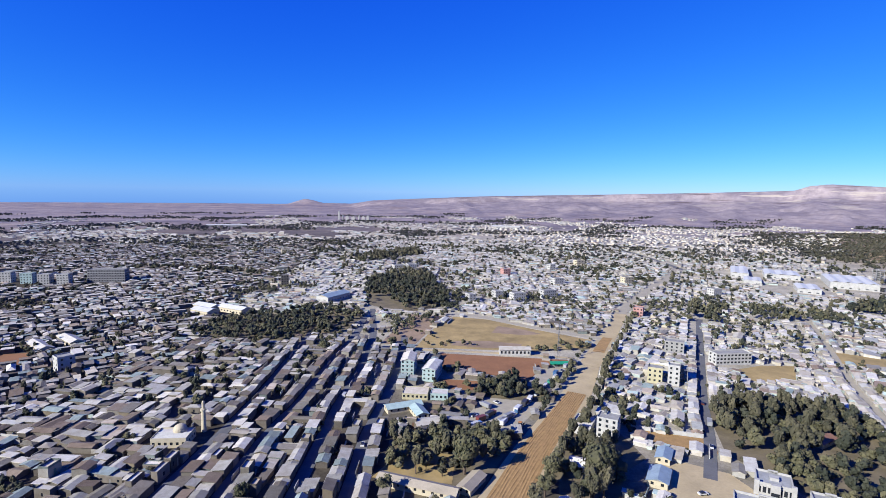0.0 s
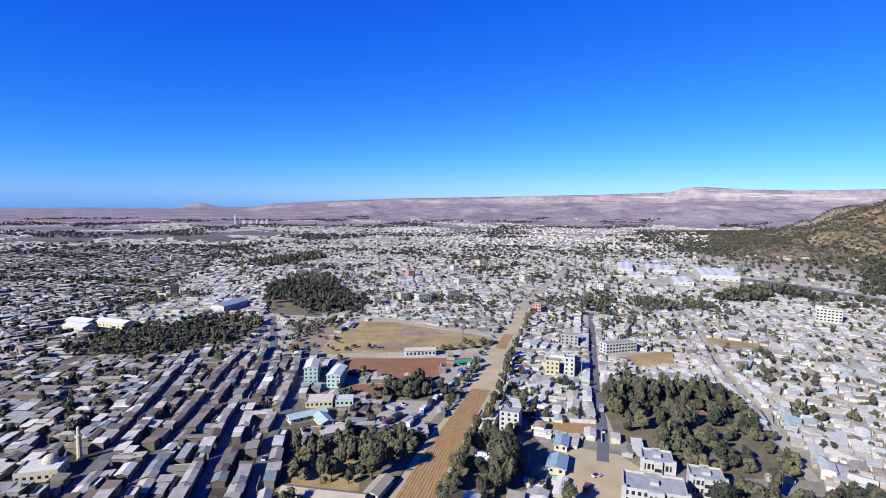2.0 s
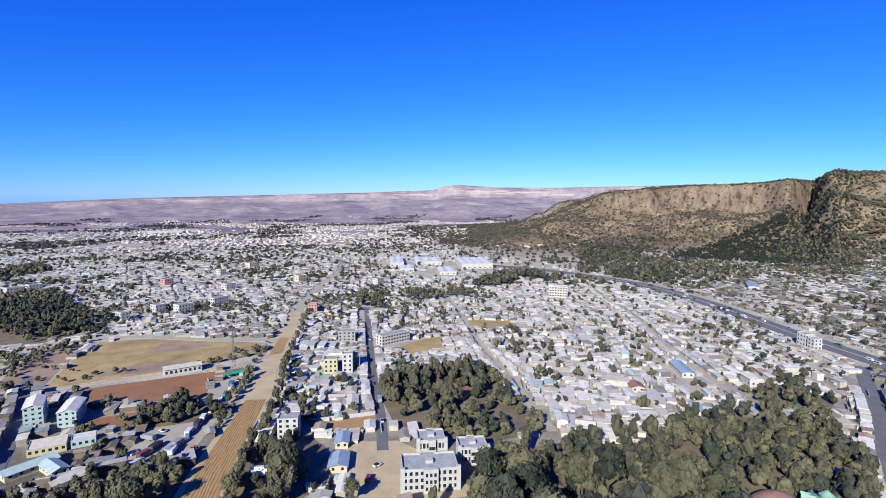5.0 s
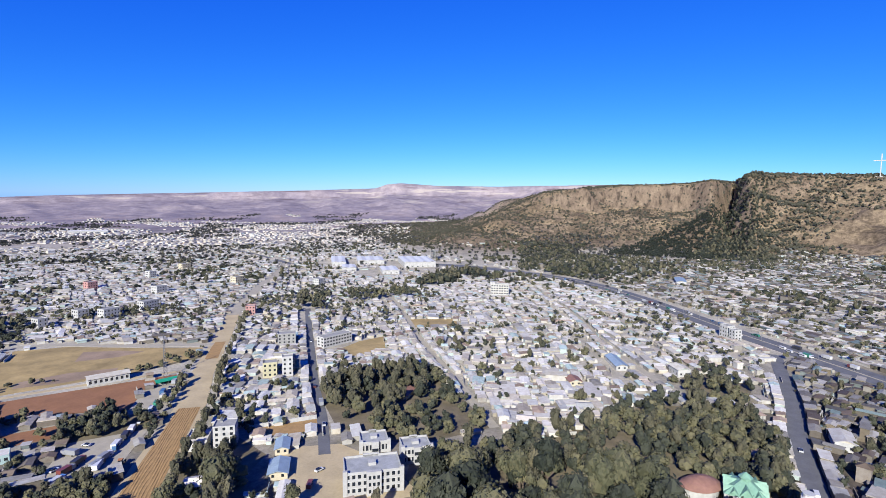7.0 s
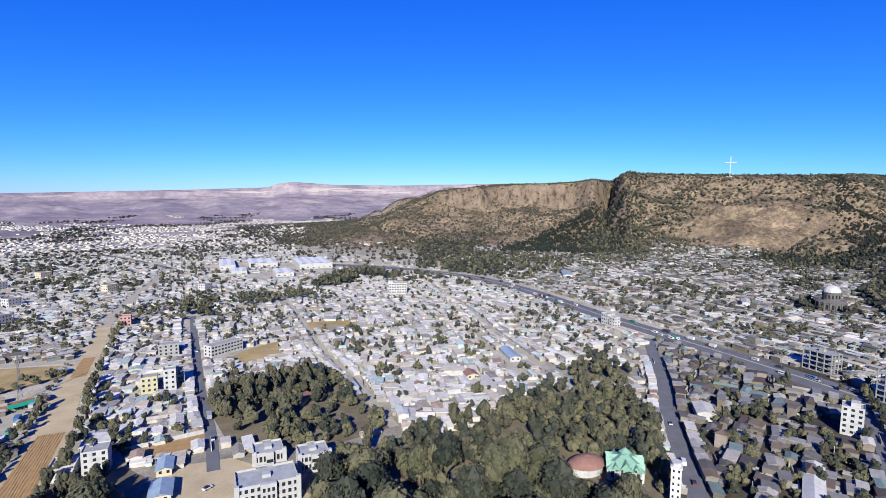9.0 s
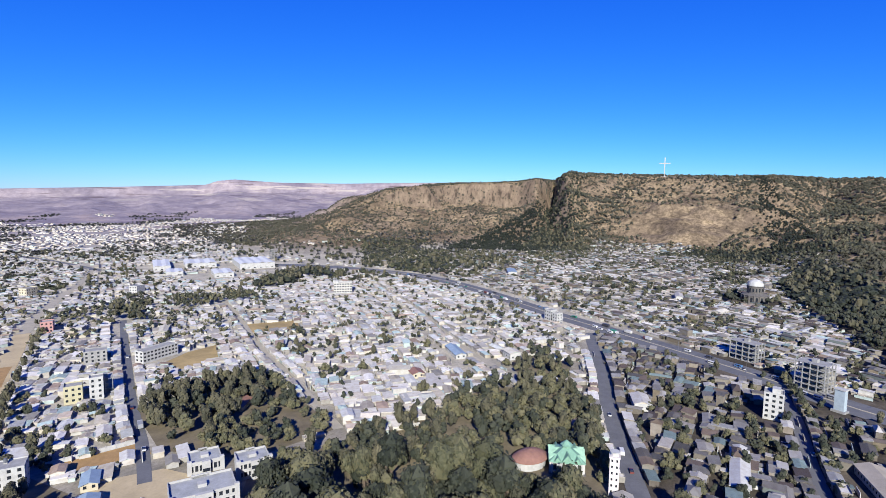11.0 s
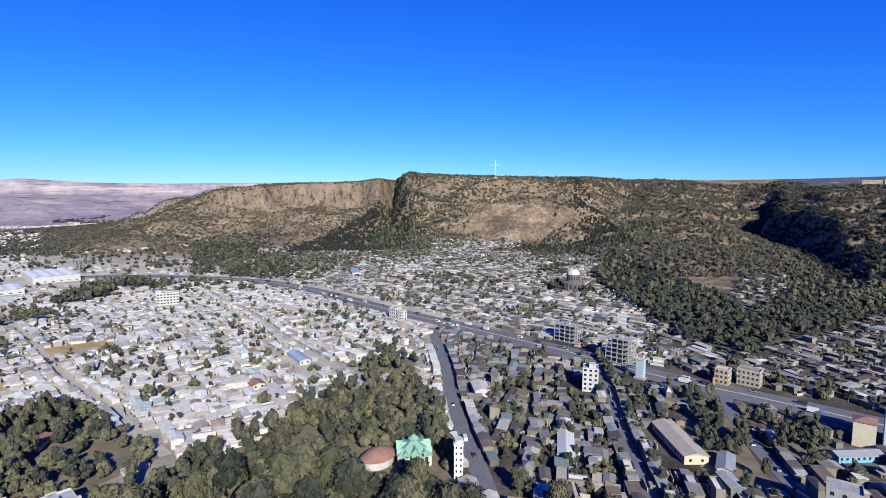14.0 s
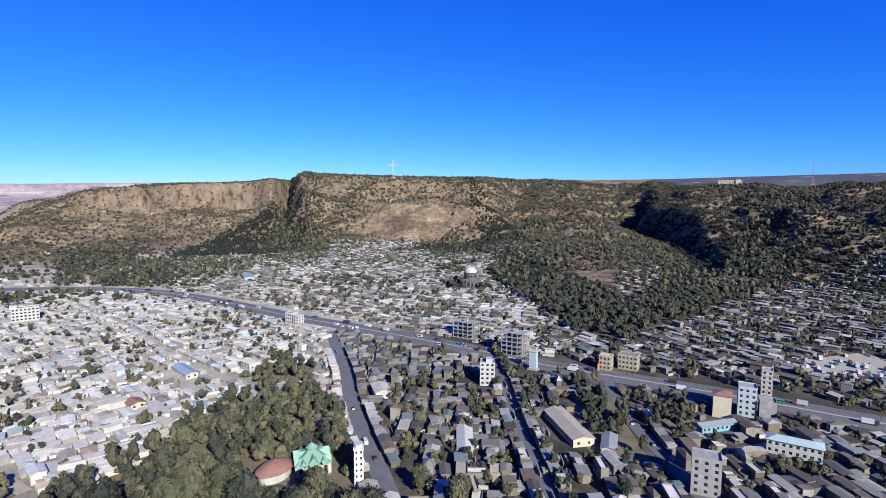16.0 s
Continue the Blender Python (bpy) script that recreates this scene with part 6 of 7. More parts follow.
hall("long_shed", "short cream shed at the field corner", 10, 206, 60, 14, 6, 3.0, CREAM, BEIGEROOF, 1.1, 4)
hall("cottage", "small white cottage with a pale tin roof", 60, 222, -25, 11, 8, 3.2, WHITE, PALE, 1.4, 3)
r_ = thing("compound_wall", "long white compound wall along the orange plot", "wall", at(112, 259, -16))
for i in range(9):
    part("wall_panel", Shape().box(-18 + 4 * i + 0.1, -0.12, 0, -18 + 4 * i + 3.75, 0.12, 2.2), WHITE, r_)
    part("pier", Shape().box(-18 + 4 * i - 0.2, -0.2, 0, -18 + 4 * i + 0.1, 0.2, 2.5), WHITE, r_)


def sheds(x, y, rz, w, d, spans, h, label):
    """A factory hall of several pitched bays side by side."""
    root = thing("factory_hall", label, "factory", at(x, y, rz), "factory halls")
    block(root, w, d, 1, WHITE, int(w / 8), int(d / 8), h - 0.3, (3.0, 1.2), PALE, 0, 0.3)
    for i in range(spans):
        cy = -d / 2 + d * (i + 0.5) / spans
        part("roof_bay", gable(w, d / spans, h, d / spans * 0.08, 0.2, 0.15), FACTORYROOF, root, "", Matrix.Translation((0, cy, 0.02 * i)))
    return root


FACTORYROOF = plain_mat("white_sheet_roof", (0.80, 0.79, 0.74), 0.5, 0, 0.15, 0.05)
sheds(572, 742, 62, 86, 54, 4, 9, "large white-roofed factory hall")
sheds(520, 812, 62, 60, 46, 3, 7, "mid-sized white-roofed factory hall")
sheds(470, 838, 62, 90, 24, 2, 7, "long white-roofed factory hall")
sheds(478, 690, 62, 50, 26, 2, 6, "low grey-white roofed warehouse")
sheds(440, 750, 62, 40, 22, 2, 6, "low grey-white roofed warehouse")
frame_building("concrete_tower", "unfinished grey concrete tower with open floors", 653, 790, -40, 15, 11, 5, 3.2)
r_, h_ = storeyed("white_hotel", "white five-storey building with window bands", 478, 449, -47, 22, 10, 4, WHITE, 7, 3, floor_h=3.1, bands=CREAM, win=(1.9, 1.4))
part("roof_house", Shape().box(-12, -4, h_, -6, 3, h_ + 3), WHITE, r_)
storeyed("white_shop_house", "white three-storey block beside the main road", 490, 185, 63, 9, 8, 3, WHITE, 3, 3, floor_h=3.3)
storeyed("white_shop_house", "white three-storey block beside the main road", 484, 176, 63, 7, 7, 3, WHITE, 2, 2, floor_h=2.9)


def domed_church(x, y):
    root = thing("domed_church", "round stone church with a white dome", "church", at(x, y))
    part("lower_storey", Shape().cone(0, 0, 0, 9, 14, 14, 16), STONE, root)
    part("lower_roof", Shape().cone(0, 0, 9, 11, 14.6, 9.5, 16), STONE, root)
    part("drum", Shape().cone(0, 0, 11, 19, 8.6, 8.6, 16), STONE, root)
    part("cornice", Shape().cone(0, 0, 19, 19.7, 9.3, 9.3, 16), STONE, root)
    part("dome", Shape().dome(0, 0, 19.7, 8.6, 7.5, 20, 6), WHITE, root, "white painted dome")
    part("finial", Shape().cone(0, 0, 27, 30, 0.4, 0.05, 6), METAL, root)
    for i in range(16):
        a = 2 * math.pi * i / 16
        part("pier", Shape().cone(14.2 * math.cos(a), 14.2 * math.sin(a), 0, 9, 0.7, 0.6, 6), STONE, root)
        a += math.pi / 16
        m = Matrix.Rotation(a, 4, "Z")
        part("arched_window", Shape().box(8.4, -0.7, 13, 8.75, 0.7, 17), GLASS, root, "", m)
        part("arched_window", Shape().box(13.6, -1.1, 2, 13.95, 1.1, 7), GLASS, root, "", m)


# stone darkened below its own tone, shade of the church walls included
STONE = plain_mat("shaded_grey_brown_stone", (0.18, 0.165, 0.15), 0.9, 0, 0.4, 0.5)
domed_church(716, 22)
frame_building("unfinished_building", "unfinished concrete building with open floors", 455, 16, 62, 20, 12, 4, 3.4, 1)
frame_building("unfinished_building", "tall unfinished concrete building beside the main road", 408, -24, 62, 18, 13, 5, 3.5, 4)
PALEBLUE = plain_mat("pale_blue_grey_paint", (0.48, 0.56, 0.60), 0.8, 0, 0.2, 0.4)
r_ = thing("advertising_tower", "narrow pale blue panelled tower", "tower", at(372, -35, 62))
part("shaft", Shape().box(-2.6, -1.6, 0, 2.6, 1.6, 13), PALEBLUE, r_)
part("cap", Shape().box(-3.0, -2.0, 13, 3.0, 2.0, 13.8), WHITE, r_)
part("base", Shape().box(-3.6, -2.6, 0, 3.6, 2.6, 1.2), CONCRETE, r_)
r_, h_ = storeyed("white_block", "white five-storey house with rows of dark windows", 341, -3, 90, 9.5, 9, 5, WHITE, 3, 3, floor_h=2.9, parapet=0.5, win=(1.5, 1.4))
part("roof_house", Shape().box(-3, -2, h_, 1, 3, h_ + 2.4), WHITE, r_)
SHOPBLUE = plain_mat("faded_blue_paint", (0.22, 0.48, 0.60), 0.7, 0, 0.35, 0.5)
BEIGE = plain_mat("weathered_beige_paint", (0.46, 0.39, 0.29), 0.85, 0, 0.35, 0.4)
ORANGE = plain_mat("orange_paint", (0.55, 0.24, 0.10), 0.8, 0, 0.2, 0.4)
storeyed("balcony_house", "beige three-storey house with balconies", 380, -102, 63, 13, 8, 3, BEIGE, 5, 3, floor_h=3.3, roof_mat=TIN, bands=WHITE)
storeyed("balcony_house", "cream three-storey house with an orange sign wall", 378, -86, 63, 8, 8, 3, BEIGE, 3, 3, floor_h=3.2, roof_mat=TIN, bands=CREAM)
r_ = thing("sign_wall", "orange-red painted sign wall by the main road", "sign", at(374, -80, 63))
part("panel", Shape().box(-0.2, -2.0, 0.4, 0.2, 2.0, 5.0), ORANGE, r_)
part("footing", Shape().box(-0.4, -2.2, 0, 0.4, 2.2, 0.4), CONCRETE, r_)
r_, h_ = storeyed("cream_block", "pale yellow four-storey block with a brown roof", 303, -133, 68, 9, 10, 4, CREAM, 0, 3, floor_h=3.0, roof_mat=REDROOF, parapet=0)
part("roof", hip(9, 10, h_, 1.6, 0.5), REDROOF, r_)
r_, h_ = storeyed("balcony_block", "pale blue five-storey block with balconies", 305, -147, 68, 9, 9, 5, PALEBLUE, 3, 3, floor_h=3.2, bands=WHITE)
for f in range(1, 5):
    part("balcony", Shape().box(-4.3, -5.9, 0.4 + f * 3.2 - 0.2, 4.3, -4.65, 0.4 + f * 3.2).box(-4.3, -5.9, 0.4 + f * 3.2, 4.3, -5.8, 1.4 + f * 3.2), WHITE, r_)
storeyed("grey_block", "grey-green four-storey block with a blank side", 300, -155.5, 68, 8, 9, 3, CONCRETE, 0, 3, floor_h=3.3)
storeyed("narrow_block", "narrow red and white five-storey building", 338, -174, 63, 6, 7, 5, WHITE, 2, 2, floor_h=3.0, bands=ORANGE)
r_, h_ = storeyed("office_block", "grey five-storey block with an orange front", 222, -93, 70, 11, 9, 5, CONCRETE, 3, 3, floor_h=3.0)
part("front_panel", Shape().box(-3.6, -4.72, 1.0, 3.6, -4.51, 15.0), ORANGE, r_)
for f in range(5):
    for i in (-1, 1):
        part("window_pane", Shape().box(i * 1.8 - 1.2, -4.78, 1.6 + f * 2.8, i * 1.8 + 1.2, -4.724, 3.2 + f * 2.8), WHITE, r_)
r_, h_ = storeyed("clinic", "white two-storey clinic with a green tin roof", 258, -147, 62, 22, 8, 2, WHITE, 8, 2, floor_h=3.2, parapet=0)
part("roof", hip(22, 8, h_, 1.6, 0.7), TEAL, r_)
hall("blue_shop_row", "long low row with a bright blue front", 284, -122, -70, 22, 7, 3.4, SHOPBLUE, GREYROOF, 1.2, 8)
hall("market_hall", "long hall with a pale beige roof among trees", 275, -45, 16, 37, 11, 4.2, CREAM, BEIGEROOF, 1.5, 14)
hall("side_hall", "low hall with a grey-green roof in a yard", 257, -62, -14, 17, 6.5, 3.6, CREAM, GREYROOF, 1.0, 6)
hall("shop_row", "cream shop row with arches at a street corner", 258, 79, 22, 22, 6, 4.0, CREAM, TIN, 1.0, 9)
hall("street_hall", "long low pale building along the street", 262, 8, 4, 40, 7, 3.8, WHITE, PALE, 1.1, 12)

for nm, lb, x, y, rz, w, d, h, wl, rf in (
        ("villa", "small house with a faded red roof", 284, 199, 54, 10, 8, 3.4, CREAM, REDROOF),
        ("long_hall", "long hall with a pale blue tin roof among houses", 341, 203, 50, 26, 8, 3.6, WHITE, BLUEROOF),
        ("long_hall", "large hall with a pale blue tin roof below the hill", 752, 352, 30, 42, 13, 5, WHITE, BLUEROOF),
        ("long_hall", "long white school hall at the hill's foot", 683, 99, 12, 26, 8, 5, WHITE, PALE),
        ("brown_hall", "low hall with a faded red roof in the grove", 186, 250, 30, 13, 6, 3, CREAM, REDROOF),
        ("villa", "white house with a grey roof near the lane", 358, 164, 54, 12, 9, 5.2, WHITE, PALE),
        ("long_hall", "grey-roofed workshop beside the street", 316, 62, 22, 16, 9, 4.5, WHITE, TIN)):
    hall(nm, lb, x, y, rz, w, d, h, wl, rf, 1.3, max(3, int(w / 3.4)))

# green-roofed church, round hall and bell tower in the grove


def green_church(x, y, rz):
    root = thing("green_church", "white church with a many-gabled green roof", "church", at(x, y, rz))
    h = block(root, 14, 14, 1, WHITE, 4, 4, 4.8, (1.4, 3.0), CHURCHGREEN, 0, 0.6)
    part("main_roof", hip(14, 14.02, h, 5.2, 0.9), CHURCHGREEN, root)
    for i in range(4):
        m = Matrix.Rotation(radians(90 * i), 4, "Z")
        for k in (-4.2, 0, 4.2):
            big = k == 0
            w, rise = (5.4, 3.4) if big else (3.8, 2.3)
            s = Shape()
            s.add([(k - w / 2, -7.95, h - 0.2), (k + w / 2, -7.95, h - 0.2), (k, -7.95, h + rise), (k - w / 2, -3.0, h - 0.2 + 0.5), (k + w / 2, -3.0, h + 0.3), (k, -3.0, h + rise)],
                  [(0, 2, 5, 3), (2, 1, 4, 5)], [(0, 1, 2)])
            part("gablet", s, CHURCHGREEN, root, "", m)
        for k in (-6.6, -2.2, 2.2, 6.6):
            part("pier", Shape().box(k - 0.35, -7.6, 0, k + 0.35, -7.003, h - 0.3), WHITE, root, "", m)
    part("cupola", Shape().cone(0, 0, h + 3.6, h + 5.0, 2.2, 2.2, 8), CHURCHGREEN, root)
    part("cupola_roof", Shape().cone(0, 0, h + 5.0, h + 7.0, 2.8, 0.15, 8), CHURCHGREEN, root)
    part("finial", Shape().cone(0, 0, h + 7.0, h + 8.4, 0.16, 0.05, 6), METAL, root)
    part("plinth", Shape().box(-8, -8, 0, 8, 8, 0.6), STONE, root)


green_church(225, 74, 24)
r_ = thing("round_hall", "low oval hall with a rust-red roof", "hall", at(217.5, 88, -22))
part("wall", Shape().prism([(8.0 * math.cos(a * 0.3142), 5.8 * math.sin(a * 0.3142)) for a in range(20)], 0, 4.2), WHITE, r_)
s = Shape()
ring = [(math.cos(a * 0.2618), math.sin(a * 0.2618)) for a in range(24)]
for (k0, z0), (k1, z1) in (((1.0, 4.0), (0.72, 5.6)), ((0.72, 5.6), (0.38, 6.9)), ((0.38, 6.9), (0.02, 7.6))):
    vv = [(9.2 * k0 * c, 7.0 * k0 * d, z0) for c, d in ring] + [(9.2 * k1 * c, 7.0 * k1 * d, z1) for c, d in ring]
    s.add(vv, [(i, (i + 1) % 24, 24 + (i + 1) % 24, 24 + i) for i in range(24)])
part("roof", s, REDROOF, r_)
part("eave_ring", Shape().prism([(9.2 * c, 7.0 * d) for c, d in ring], 3.8, 4.0), REDROOF, r_)
PINKWHITE = plain_mat("pinkish_white_paint", (0.74, 0.68, 0.66), 0.7, 0, 0.15, 0.5)
r_ = thing("bell_tower", "slim pinkish white tower with rows of dark openings", "tower", at(214, 50, 15))
h_ = block(r_, 3.8, 3.8, 6, PINKWHITE, 2, 2, 2.6, (0.7, 1.1), PINKWHITE, 0, 0.6)
part("cornice", Shape().box(-2.2, -2.2, h_, 2.2, 2.2, h_ + 0.5), PINKWHITE, r_)
part("lantern", Shape().cone(0, 0, h_ + 0.5, h_ + 1.8, 1.7, 1.7, 12), PINKWHITE, r_)
part("crown_ring", Shape().cone(0, 0, h_ + 1.8, h_ + 2.3, 2.0, 2.0, 12), WHITE, r_)
hall("gate_house", "grey tin-roofed house at the foot of the tower", 205, 43, 24, 12, 7, 3.4, CREAM, TIN, 1.4, 4)
hall("gate_house", "grey tin-roofed shed at the foot of the tower", 199, 33, 24, 9, 6, 3.0, CREAM, TIN, 1.2, 3)

# mosque in the old town
r_, h_ = storeyed("mosque", "cream mosque with a low dome and striped flat roof", -130, 240, 5, 16, 12, 1, CREAM, 6, 4, floor_h=3.8, roof_mat=PALE, parapet=0.6)
part("dome", Shape().cone(2, 3, h_, h_ + 1.2, 3.2, 3.2, 16).dome(2, 3, h_ + 1.2, 3.0, 2.4, 16, 5), CREAM, r_)
for i in range(5):
    part("roof_vault", gable(15, 1.3, h_ + 0.05, 0.4, 0.0, 0.05), WHITE, r_, "", Matrix.Translation((0, -5.0 + 1.5 * i, 0)))
r_ = thing("minaret", "slender cream minaret with a balcony", "minaret", at(-121, 252))
part("shaft", Shape().cone(0, 0, 0, 11, 1.2, 0.95, 12), CREAM, r_)
part("balcony", Shape().cone(0, 0, 11, 11.8, 1.5, 1.5, 12), CREAM, r_)
part("upper_shaft", Shape().cone(0, 0, 11.8, 14.5, 0.8, 0.7, 12), CREAM, r_)
part("cap", Shape().dome(0, 0, 14.5, 0.8, 1.4, 12, 4), CREAM, r_)

# larger buildings of the western town
GREY = plain_mat("dark_grey_render", (0.22, 0.22, 0.24), 0.85, 0, 0.3, 0.3)
storeyed("office_slab", "long grey five-storey office building", -430, 668, 8, 44, 14, 5, GREY, 14, 4, bands=PALECON)
for i, (x, y) in enumerate(((-470, 645), (-490, 640), (-515, 645), (-545, 650), (-590, 640))):
    storeyed("apartment_house", "pale four-storey apartment house", x, y, 12, 13, 11, 4, (WHITE, PALECON, TEAL, WHITE, PALECON)[i], 4, 3)
storeyed("round_tower", "brown stone storeyed tower", -204, 665, 20, 9, 9, 4, STONE, 3, 3)
for x, y, w in ((-208, 512, 34), (-238, 520, 26), (-232, 500, 24)):
    hall("store_hall", "long storehouse with a pale roof", x, y, -28, w, 13, 5, CREAM, FACTORYROOF, 1.8, 8)
hall("blue_hall", "large hall with a bright blue sheet roof", -125, 582, 62, 38, 17, 6, WHITE, BLUEROOF, 2.2, 8)
storeyed("corner_house", "white two-storey house with a dark side", -251, 337, -38, 9, 10, 3, WHITE, 2, 2)
for x, y, w in ((-300, 380, 30), (-290, 398, 30), (-340, 372, 24)):
    hall("barrack", "long low hall with a brown tin roof", x, y, -38, w, 9, 4, CREAM, TIN, 1.6, 8)
for x, y, w, mt, lb in ((-330, 985, 16, WHITE, "white"), (-300, 990, 14, CREAM, "cream"), (-70, 800, 18, WHITE, "white"), (-52, 815, 14, WHITE, "white"),
                    (60, 600, 10, PALECON, "pale grey"), (82, 590, 16, WHITE, "white"), (120, 610, 18, PALECON, "pale grey"), (28, 578, 8, PALECON, "pale grey"),
                    (150, 700, 14, WHITE, "white"), (250, 720, 15, CREAM, "cream"), (90, 780, 12, PINK, "pink"), (170, 840, 10, WHITE, "white"), (330, 640, 14, WHITE, "white"), (230, 900, 16, CREAM, "cream")):
    storeyed("town_block", lb + " three-storey town building", x, y, 25, w, 10, 3, mt, max(2, int(w / 3)), 3)

# far works and sheds on the plain
r_ = thing("cement_works", "distant pale grey cement works with silos", "factory", at(-385, 2240))
for i, (dx, dy, w, h) in enumerate(((-60, 0, 7, 34), (-45, 5, 9, 18), (-25, 0, 14, 13), (0, 5, 18, 10), (25, 0, 9, 17), (42, 4, 14, 12), (62, 0, 12, 15))):
    if i in (1, 4):
        part("silo", Shape().cone(dx, dy, -2, h, w / 2, w / 2, 12).cone(dx, dy, h, h + 3, w / 2, 1, 12), PALECON, r_)
    else:
        part("mill_house", Shape().box(dx - w / 2, dy - 6, -2, dx + w / 2, dy + 6, h).box(dx - w / 4, dy - 3, h, dx + w / 4, dy + 3, h + 4), PALECON, r_)
sheds(218, 1880, -8, 100, 26, 2, 7, "long white-roofed store on the plain")
sheds(-700, 1700, 20, 120, 26, 2, 7, "long white-roofed store on the plain")

# ---- the cross and masts on the hill ----


def hill_cross(az, r, h):
    x, y = r * math.sin(radians(az)), r * math.cos(radians(az))
    root = thing("hill_cross", "tall white steel cross on the hilltop", "cross", at(x, y, -az))
    w = h * 0.021
    part("upright", Shape().box(-w, -w, -1, w, w, h), WHITE, root)
    part("arm", Shape().box(-h * 0.27, -w * 0.9, h * 0.68, h * 0.27, w * 0.9, h * 0.68 + 2 * w), WHITE, root)
    part("plinth", Shape().box(-h * 0.3, -6, -6, h * 0.3, 6, 1.0), PALECON, root)


hill_cross(79.72, 1765, 58)
r_ = thing("hill_college", "pale yellow building on the ridge", "building", at(1715 * math.sin(radians(113.2)), 1715 * math.cos(radians(113.2)), -113.2))
block(r_, 60, 14, 3, CREAM, 14, 3, 4.0, (2.0, 2.0), PALE, 0.8, 0.5)
part("wing", Shape().box(14, -10, -1, 26, -7.003, 15), CREAM, r_)
mast("hill_mast", "tall red and white lattice mast on the ridge", 1660 * math.sin(radians(119.6)), 1660 * math.cos(radians(119.6)), 78, 4.0, (REDPAINT, WHITE))


# ---- vehicles ----


def vehicle(kind):
    if kind == "bus":
        root = thing("minibus", "white minibus parked or on the road", "vehicle", Matrix(), "vehicles")
        L, W, H, mt = 5.2, 1.9, 2.1, CARPAINT
    elif kind == "truck":
        root = thing("truck", "lorry with a boxed load bed", "vehicle", Matrix(), "vehicles")
        L, W, H, mt = 7.5, 2.4, 2.9, CARPAINT
    else:
        root = thing("car", "small car on the road", "vehicle", Matrix(), "vehicles")
        L, W, H, mt = 4.2, 1.75, 0.95, CARPAINT
    b = Shape()
    if kind == "truck":
        b.box(-L / 2, -W / 2, 0.7, L / 2 - 2.0, W / 2, H)
        part("load_box", b, mt, root)
        part("cab", Shape().prism([(L / 2 - 1.9, -W / 2), (L / 2, -W / 2), (L / 2, W / 2), (L / 2 - 1.9, W / 2)], 0.6, 2.4), CARPAINT, root)
        part("windscreen", Shape().box(L / 2 - 0.1, -W / 2 + 0.15, 1.5, L / 2 + 0.03, W / 2 - 0.15, 2.2), GLASS, root)
    else:
        b.add([(-L / 2, -W / 2, 0.35), (L / 2, -W / 2, 0.35), (L / 2, W / 2, 0.35), (-L / 2, W / 2, 0.35), (-L / 2 + 0.05, -W / 2, H), (L / 2 - 0.2, -W / 2, H * 0.92), (L / 2 - 0.2, W / 2, H * 0.92), (-L / 2 + 0.05, W / 2, H)],
              [(0, 3, 2, 1), (4, 5, 6, 7), (0, 1, 5, 4), (1, 2, 6, 5), (2, 3, 7, 6), (3, 0, 4, 7)])
        part("body", b, mt, root)
        z0, z1, x0, x1 = (1.2, 1.8, -L / 2 + 0.3, L / 2 - 0.35) if kind == "bus" else (0.95, 1.45, -1.5, 0.9)
        if kind == "bus":
            part("window_band", Shape().box(x0, -W / 2 - 0.02, z0, x1, W / 2 + 0.02, z1), GLASS, root)
        else:
            part("cabin", Shape().add([(x0, -0.8, z0), (x1, -0.8, z0), (x1, 0.8, z0), (x0, 0.8, z0), (x0 + 0.4, -0.68, z1), (x1 - 0.6, -0.68, z1), (x1 - 0.6, 0.68, z1), (x0 + 0.4, 0.68, z1)],
                                      [(4, 5, 6, 7), (0, 1, 5, 4), (1, 2, 6, 5), (2, 3, 7, 6), (3, 0, 4, 7)]), GLASS, root)
    wheel = Shape().cone(0, 0, -0.11, 0.11, 0.36, 0.36, 8).mesh("wheel")
    wheel.materials.append(TYRE)
    for sx in (-0.3, 0.32):
        for sy in (-1, 1):
            part("wheel", wheel, TYRE, root, "", pose(sx * L, sy * (W / 2 - 0.1), 0.36, 90))
    return root


TYRE = plain_mat("tyre_rubber", (0.03, 0.03, 0.03), 0.9, 0, 0.2, 3.0)
CARPAINT = palette_mat("vehicle_paint", [(0.70, 0.70, 0.69), (0.66, 0.67, 0.69), (0.62, 0.62, 0.60), (0.70, 0.69, 0.65), (0.10, 0.22, 0.42), (0.64, 0.65, 0.66), (0.06, 0.26, 0.18), (0.35, 0.36, 0.38), (0.60, 0.60, 0.58), (0.20, 0.06, 0.05), (0.06, 0.06, 0.07)], 0.35, 0, 0.15)


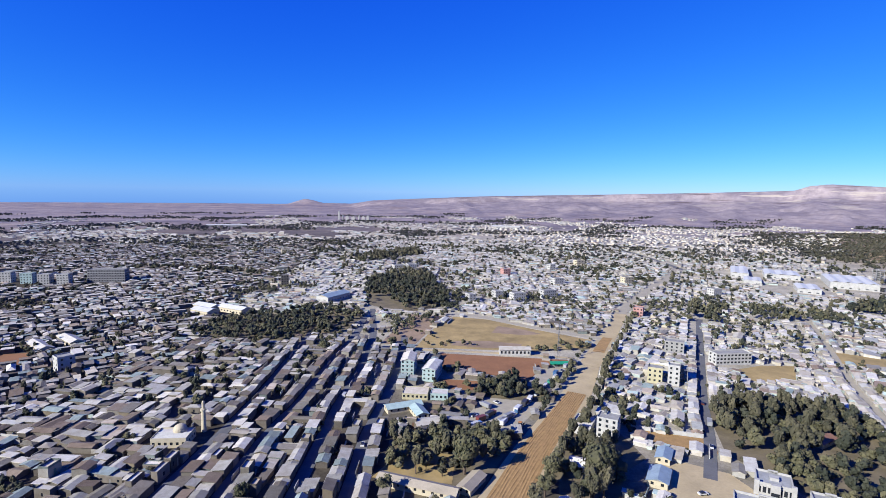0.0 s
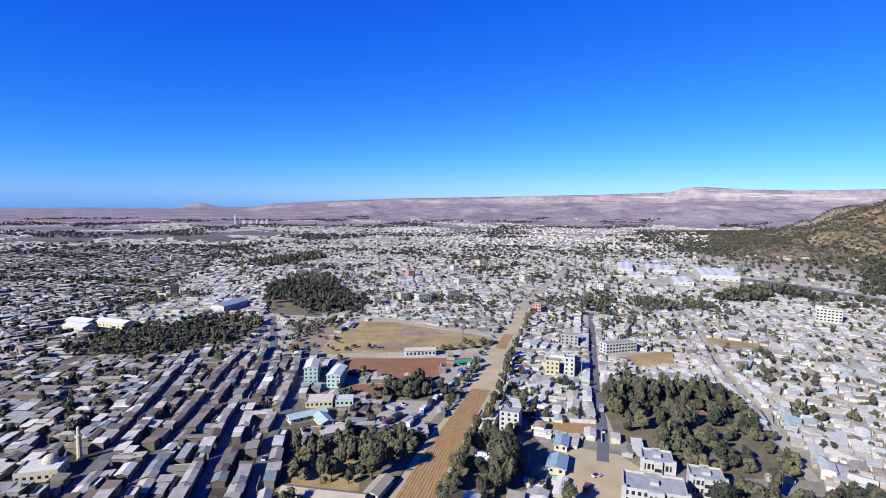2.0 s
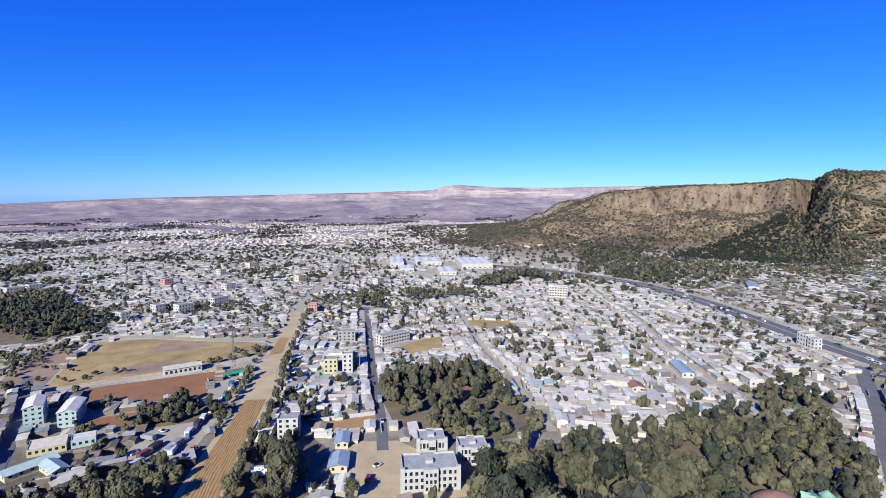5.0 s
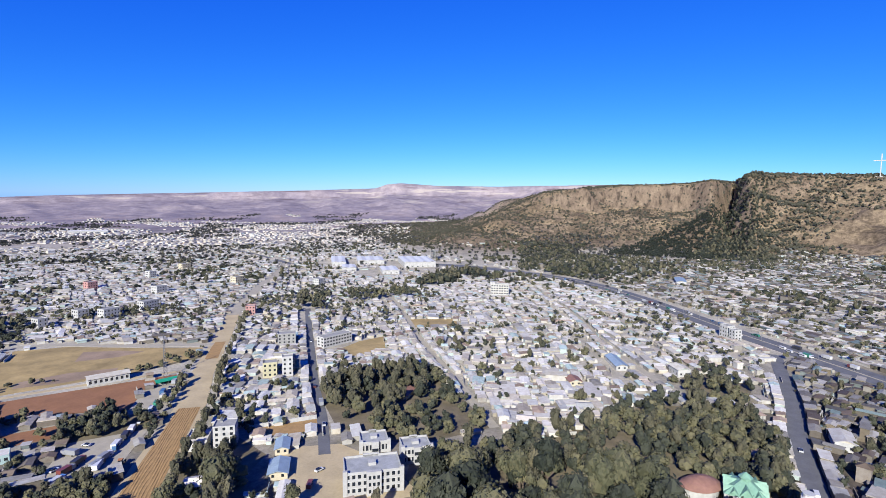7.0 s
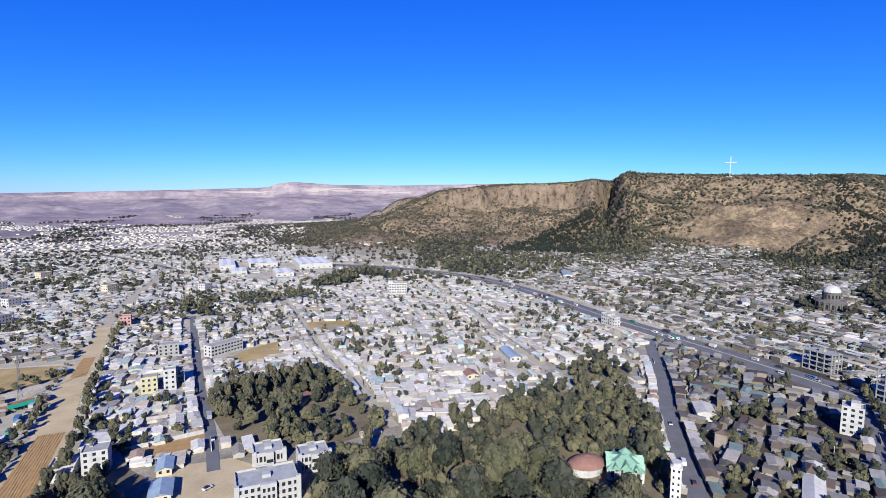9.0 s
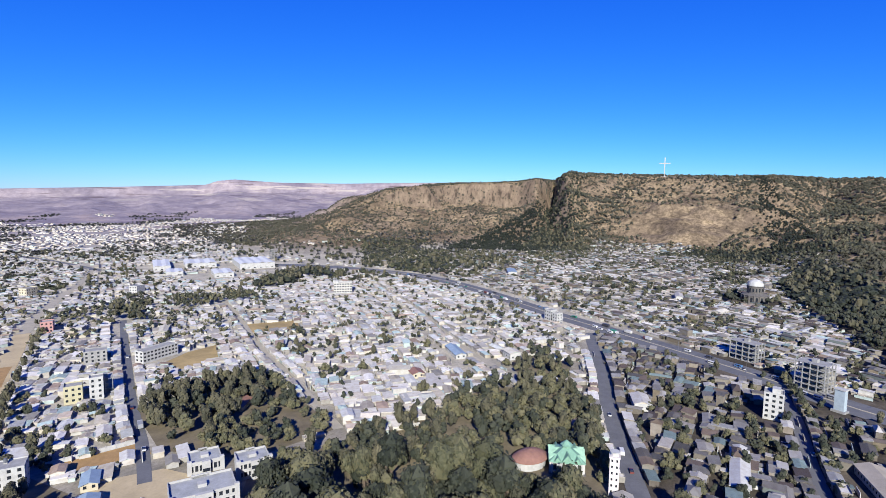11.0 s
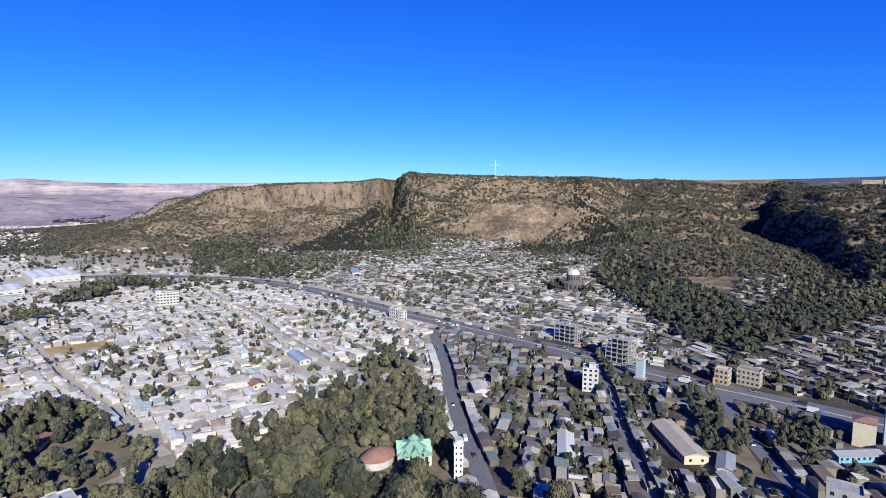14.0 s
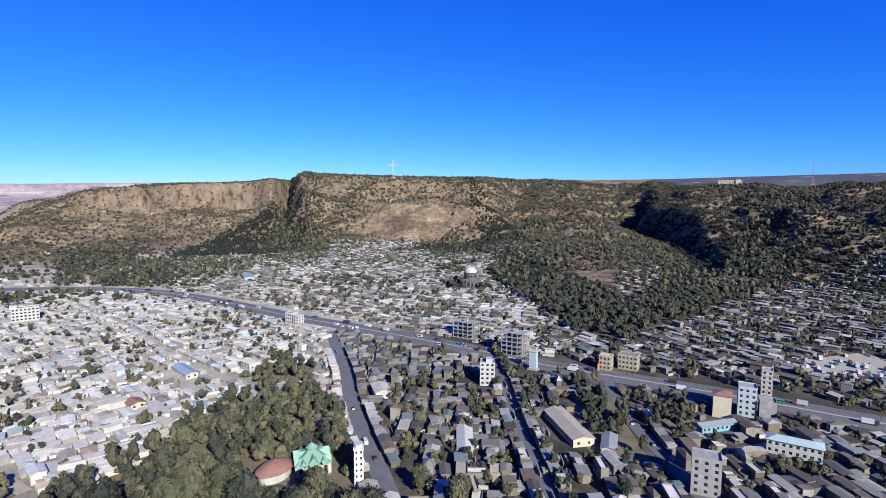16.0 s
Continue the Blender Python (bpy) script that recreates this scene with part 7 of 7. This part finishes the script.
def build_vehicles():
    g = random.Random(8)
    protos = {k: [vehicle(k), 0] for k in ("bus", "truck", "car")}

    def put(kind, x, y, rz):
        m = pose(x, y, ground_z(x, y) + 0.2, 0, 0, rz)
        p = protos[kind]
        if p[1] == 0:
            p[0].matrix_basis = m
        else:
            copy_thing(p[0], m)
        p[1] += 1

    for (x0, y0), (x1, y1) in zip(HWY_LINE[:12], HWY_LINE[1:13]):
        L = math.hypot(x1 - x0, y1 - y0)
        a = math.degrees(math.atan2(y1 - y0, x1 - x0))
        for k in range(int(L / 13)):
            t = g.random()
            o = g.choice((-5.5, -3, 3, 5.5, 7.8, -7.8))
            put(g.choice(("car", "bus", "bus", "truck")), x0 + (x1 - x0) * t + o * (y1 - y0) / L, y0 + (y1 - y0) * t - o * (x1 - x0) / L, a + (180 if o < 0 else 0))
    # rows in the bus park
    for row in range(8):
        for k in range(16):
            x = 346 + row * 11 + k * 2.1 + g.uniform(-0.6, 0.6)
            y = -302 + row * 4.0 + k * 5.4 + g.uniform(-0.6, 0.6)
            if inside(PARK, x, y) and g.random() < 0.62:
                put(g.choice(("bus", "bus", "bus", "truck", "car")), x, y, -25 + g.uniform(-6, 6))
    for x, y, a, k in ((251, 56, 22, "bus"), (292, 73, 22, "car"), (236, 48, 22, "car"), (140, 270, 65, "truck"), (128, 244, 65, "car"), (150, 298, 65, "car"),
                       (196, 395, 65, "car"), (286, -80, 2, "car"), (262, -84, 2, "car"), (300, -20, 6, "car"), (-40, 240, 90, "car"), (-60, 300, 88, "bus"),
                       (15, 262, 40, "truck"), (19, 270, 40, "truck"), (24, 276, 50, "truck"), (30, 268, 42, "truck"), (34, 274, 44, "truck"), (22, 288, 130, "truck"), (29, 294, 128, "car"), (40, 284, 60, "truck"), (46, 292, 62, "car"), (15, 275, 35, "car"), (95, 194, 50, "bus"), (104, 203, 10, "car")):
        put(k, x, y, a)
    # vehicles drawn up along the verge of the dirt road
    for k in range(13):
        t = k / 12 + g.uniform(-0.02, 0.02)
        x, y = 34 + 52 * t + g.uniform(-1, 1), 268 + 92 * t
        put(g.choice(("truck", "car", "bus", "truck")), x - 2.5, y, 63 + g.uniform(-4, 4))
    # earth movers on the dirt road
    for x, y, a in ((38, 262, 65), (31, 250, 65)):
        root = thing("road_grader", "orange-red road grader working on the dirt road", "machine", pose(x, y, 0.15, 0, 0, a))
        part("engine", Shape().box(-3.4, -0.9, 1.0, -0.8, 0.9, 2.2), ORANGE, root)
        part("cab", Shape().box(-0.8, -0.8, 1.0, 0.8, 0.8, 3.2), GLASS, root)
        part("cab_roof", Shape().box(-0.9, -0.9, 3.2, 0.9, 0.9, 3.35), ORANGE, root)
        part("boom", Shape().bar((0.8, 0, 1.9), (4.2, 0, 1.4), 0.4), ORANGE, root)
        part("blade", Shape().box(1.6, -1.9, 0.2, 1.8, 1.9, 0.9), METAL, root)
        for sx, sy in ((-2.8, -0.9), (-2.8, 0.9), (-1.2, -0.9), (-1.2, 0.9), (4.0, -0.8), (4.0, 0.8)):
            part("wheel", Shape().cone(0, 0, -0.2, 0.2, 0.65, 0.65, 10), TYRE, root, "", pose(sx, sy, 0.65, 90))


build_vehicles()


# ---- street lamps along the main road ----


def build_lamps():
    proto = thing("street_lamp", "tall grey double-armed street lamp on the median", "street lamp", Matrix(), "street lamps of the main road")
    part("pole", Shape().cone(0, 0, 0, 9.5, 0.13, 0.08, 6), METAL, proto)
    for s in (-1, 1):
        part("arm", Shape().bar((0, 0, 9.3), (0, s * 2.0, 9.8), 0.1), METAL, proto)
        part("lamp_head", Shape().box(-0.15, s * 2.3 - 0.45, 9.72, 0.15, s * 2.3 + 0.45, 9.88), WHITE, proto)
    first = True
    for (x0, y0), (x1, y1) in zip(HWY_LINE[:13], HWY_LINE[1:14]):
        L = math.hypot(x1 - x0, y1 - y0)
        a = math.degrees(math.atan2(y1 - y0, x1 - x0))
        n = max(1, round(L / 32))
        for k in range(n):
            t = (k + 0.5) / n
            m = pose(x0 + (x1 - x0) * t, y0 + (y1 - y0) * t, 0.38, 0, 0, a)
            if first:
                proto.matrix_basis = m
                first = False
            else:
                copy_thing(proto, m)


build_lamps()


build_town()
build_far_town()
build_trees()
build_scrub()
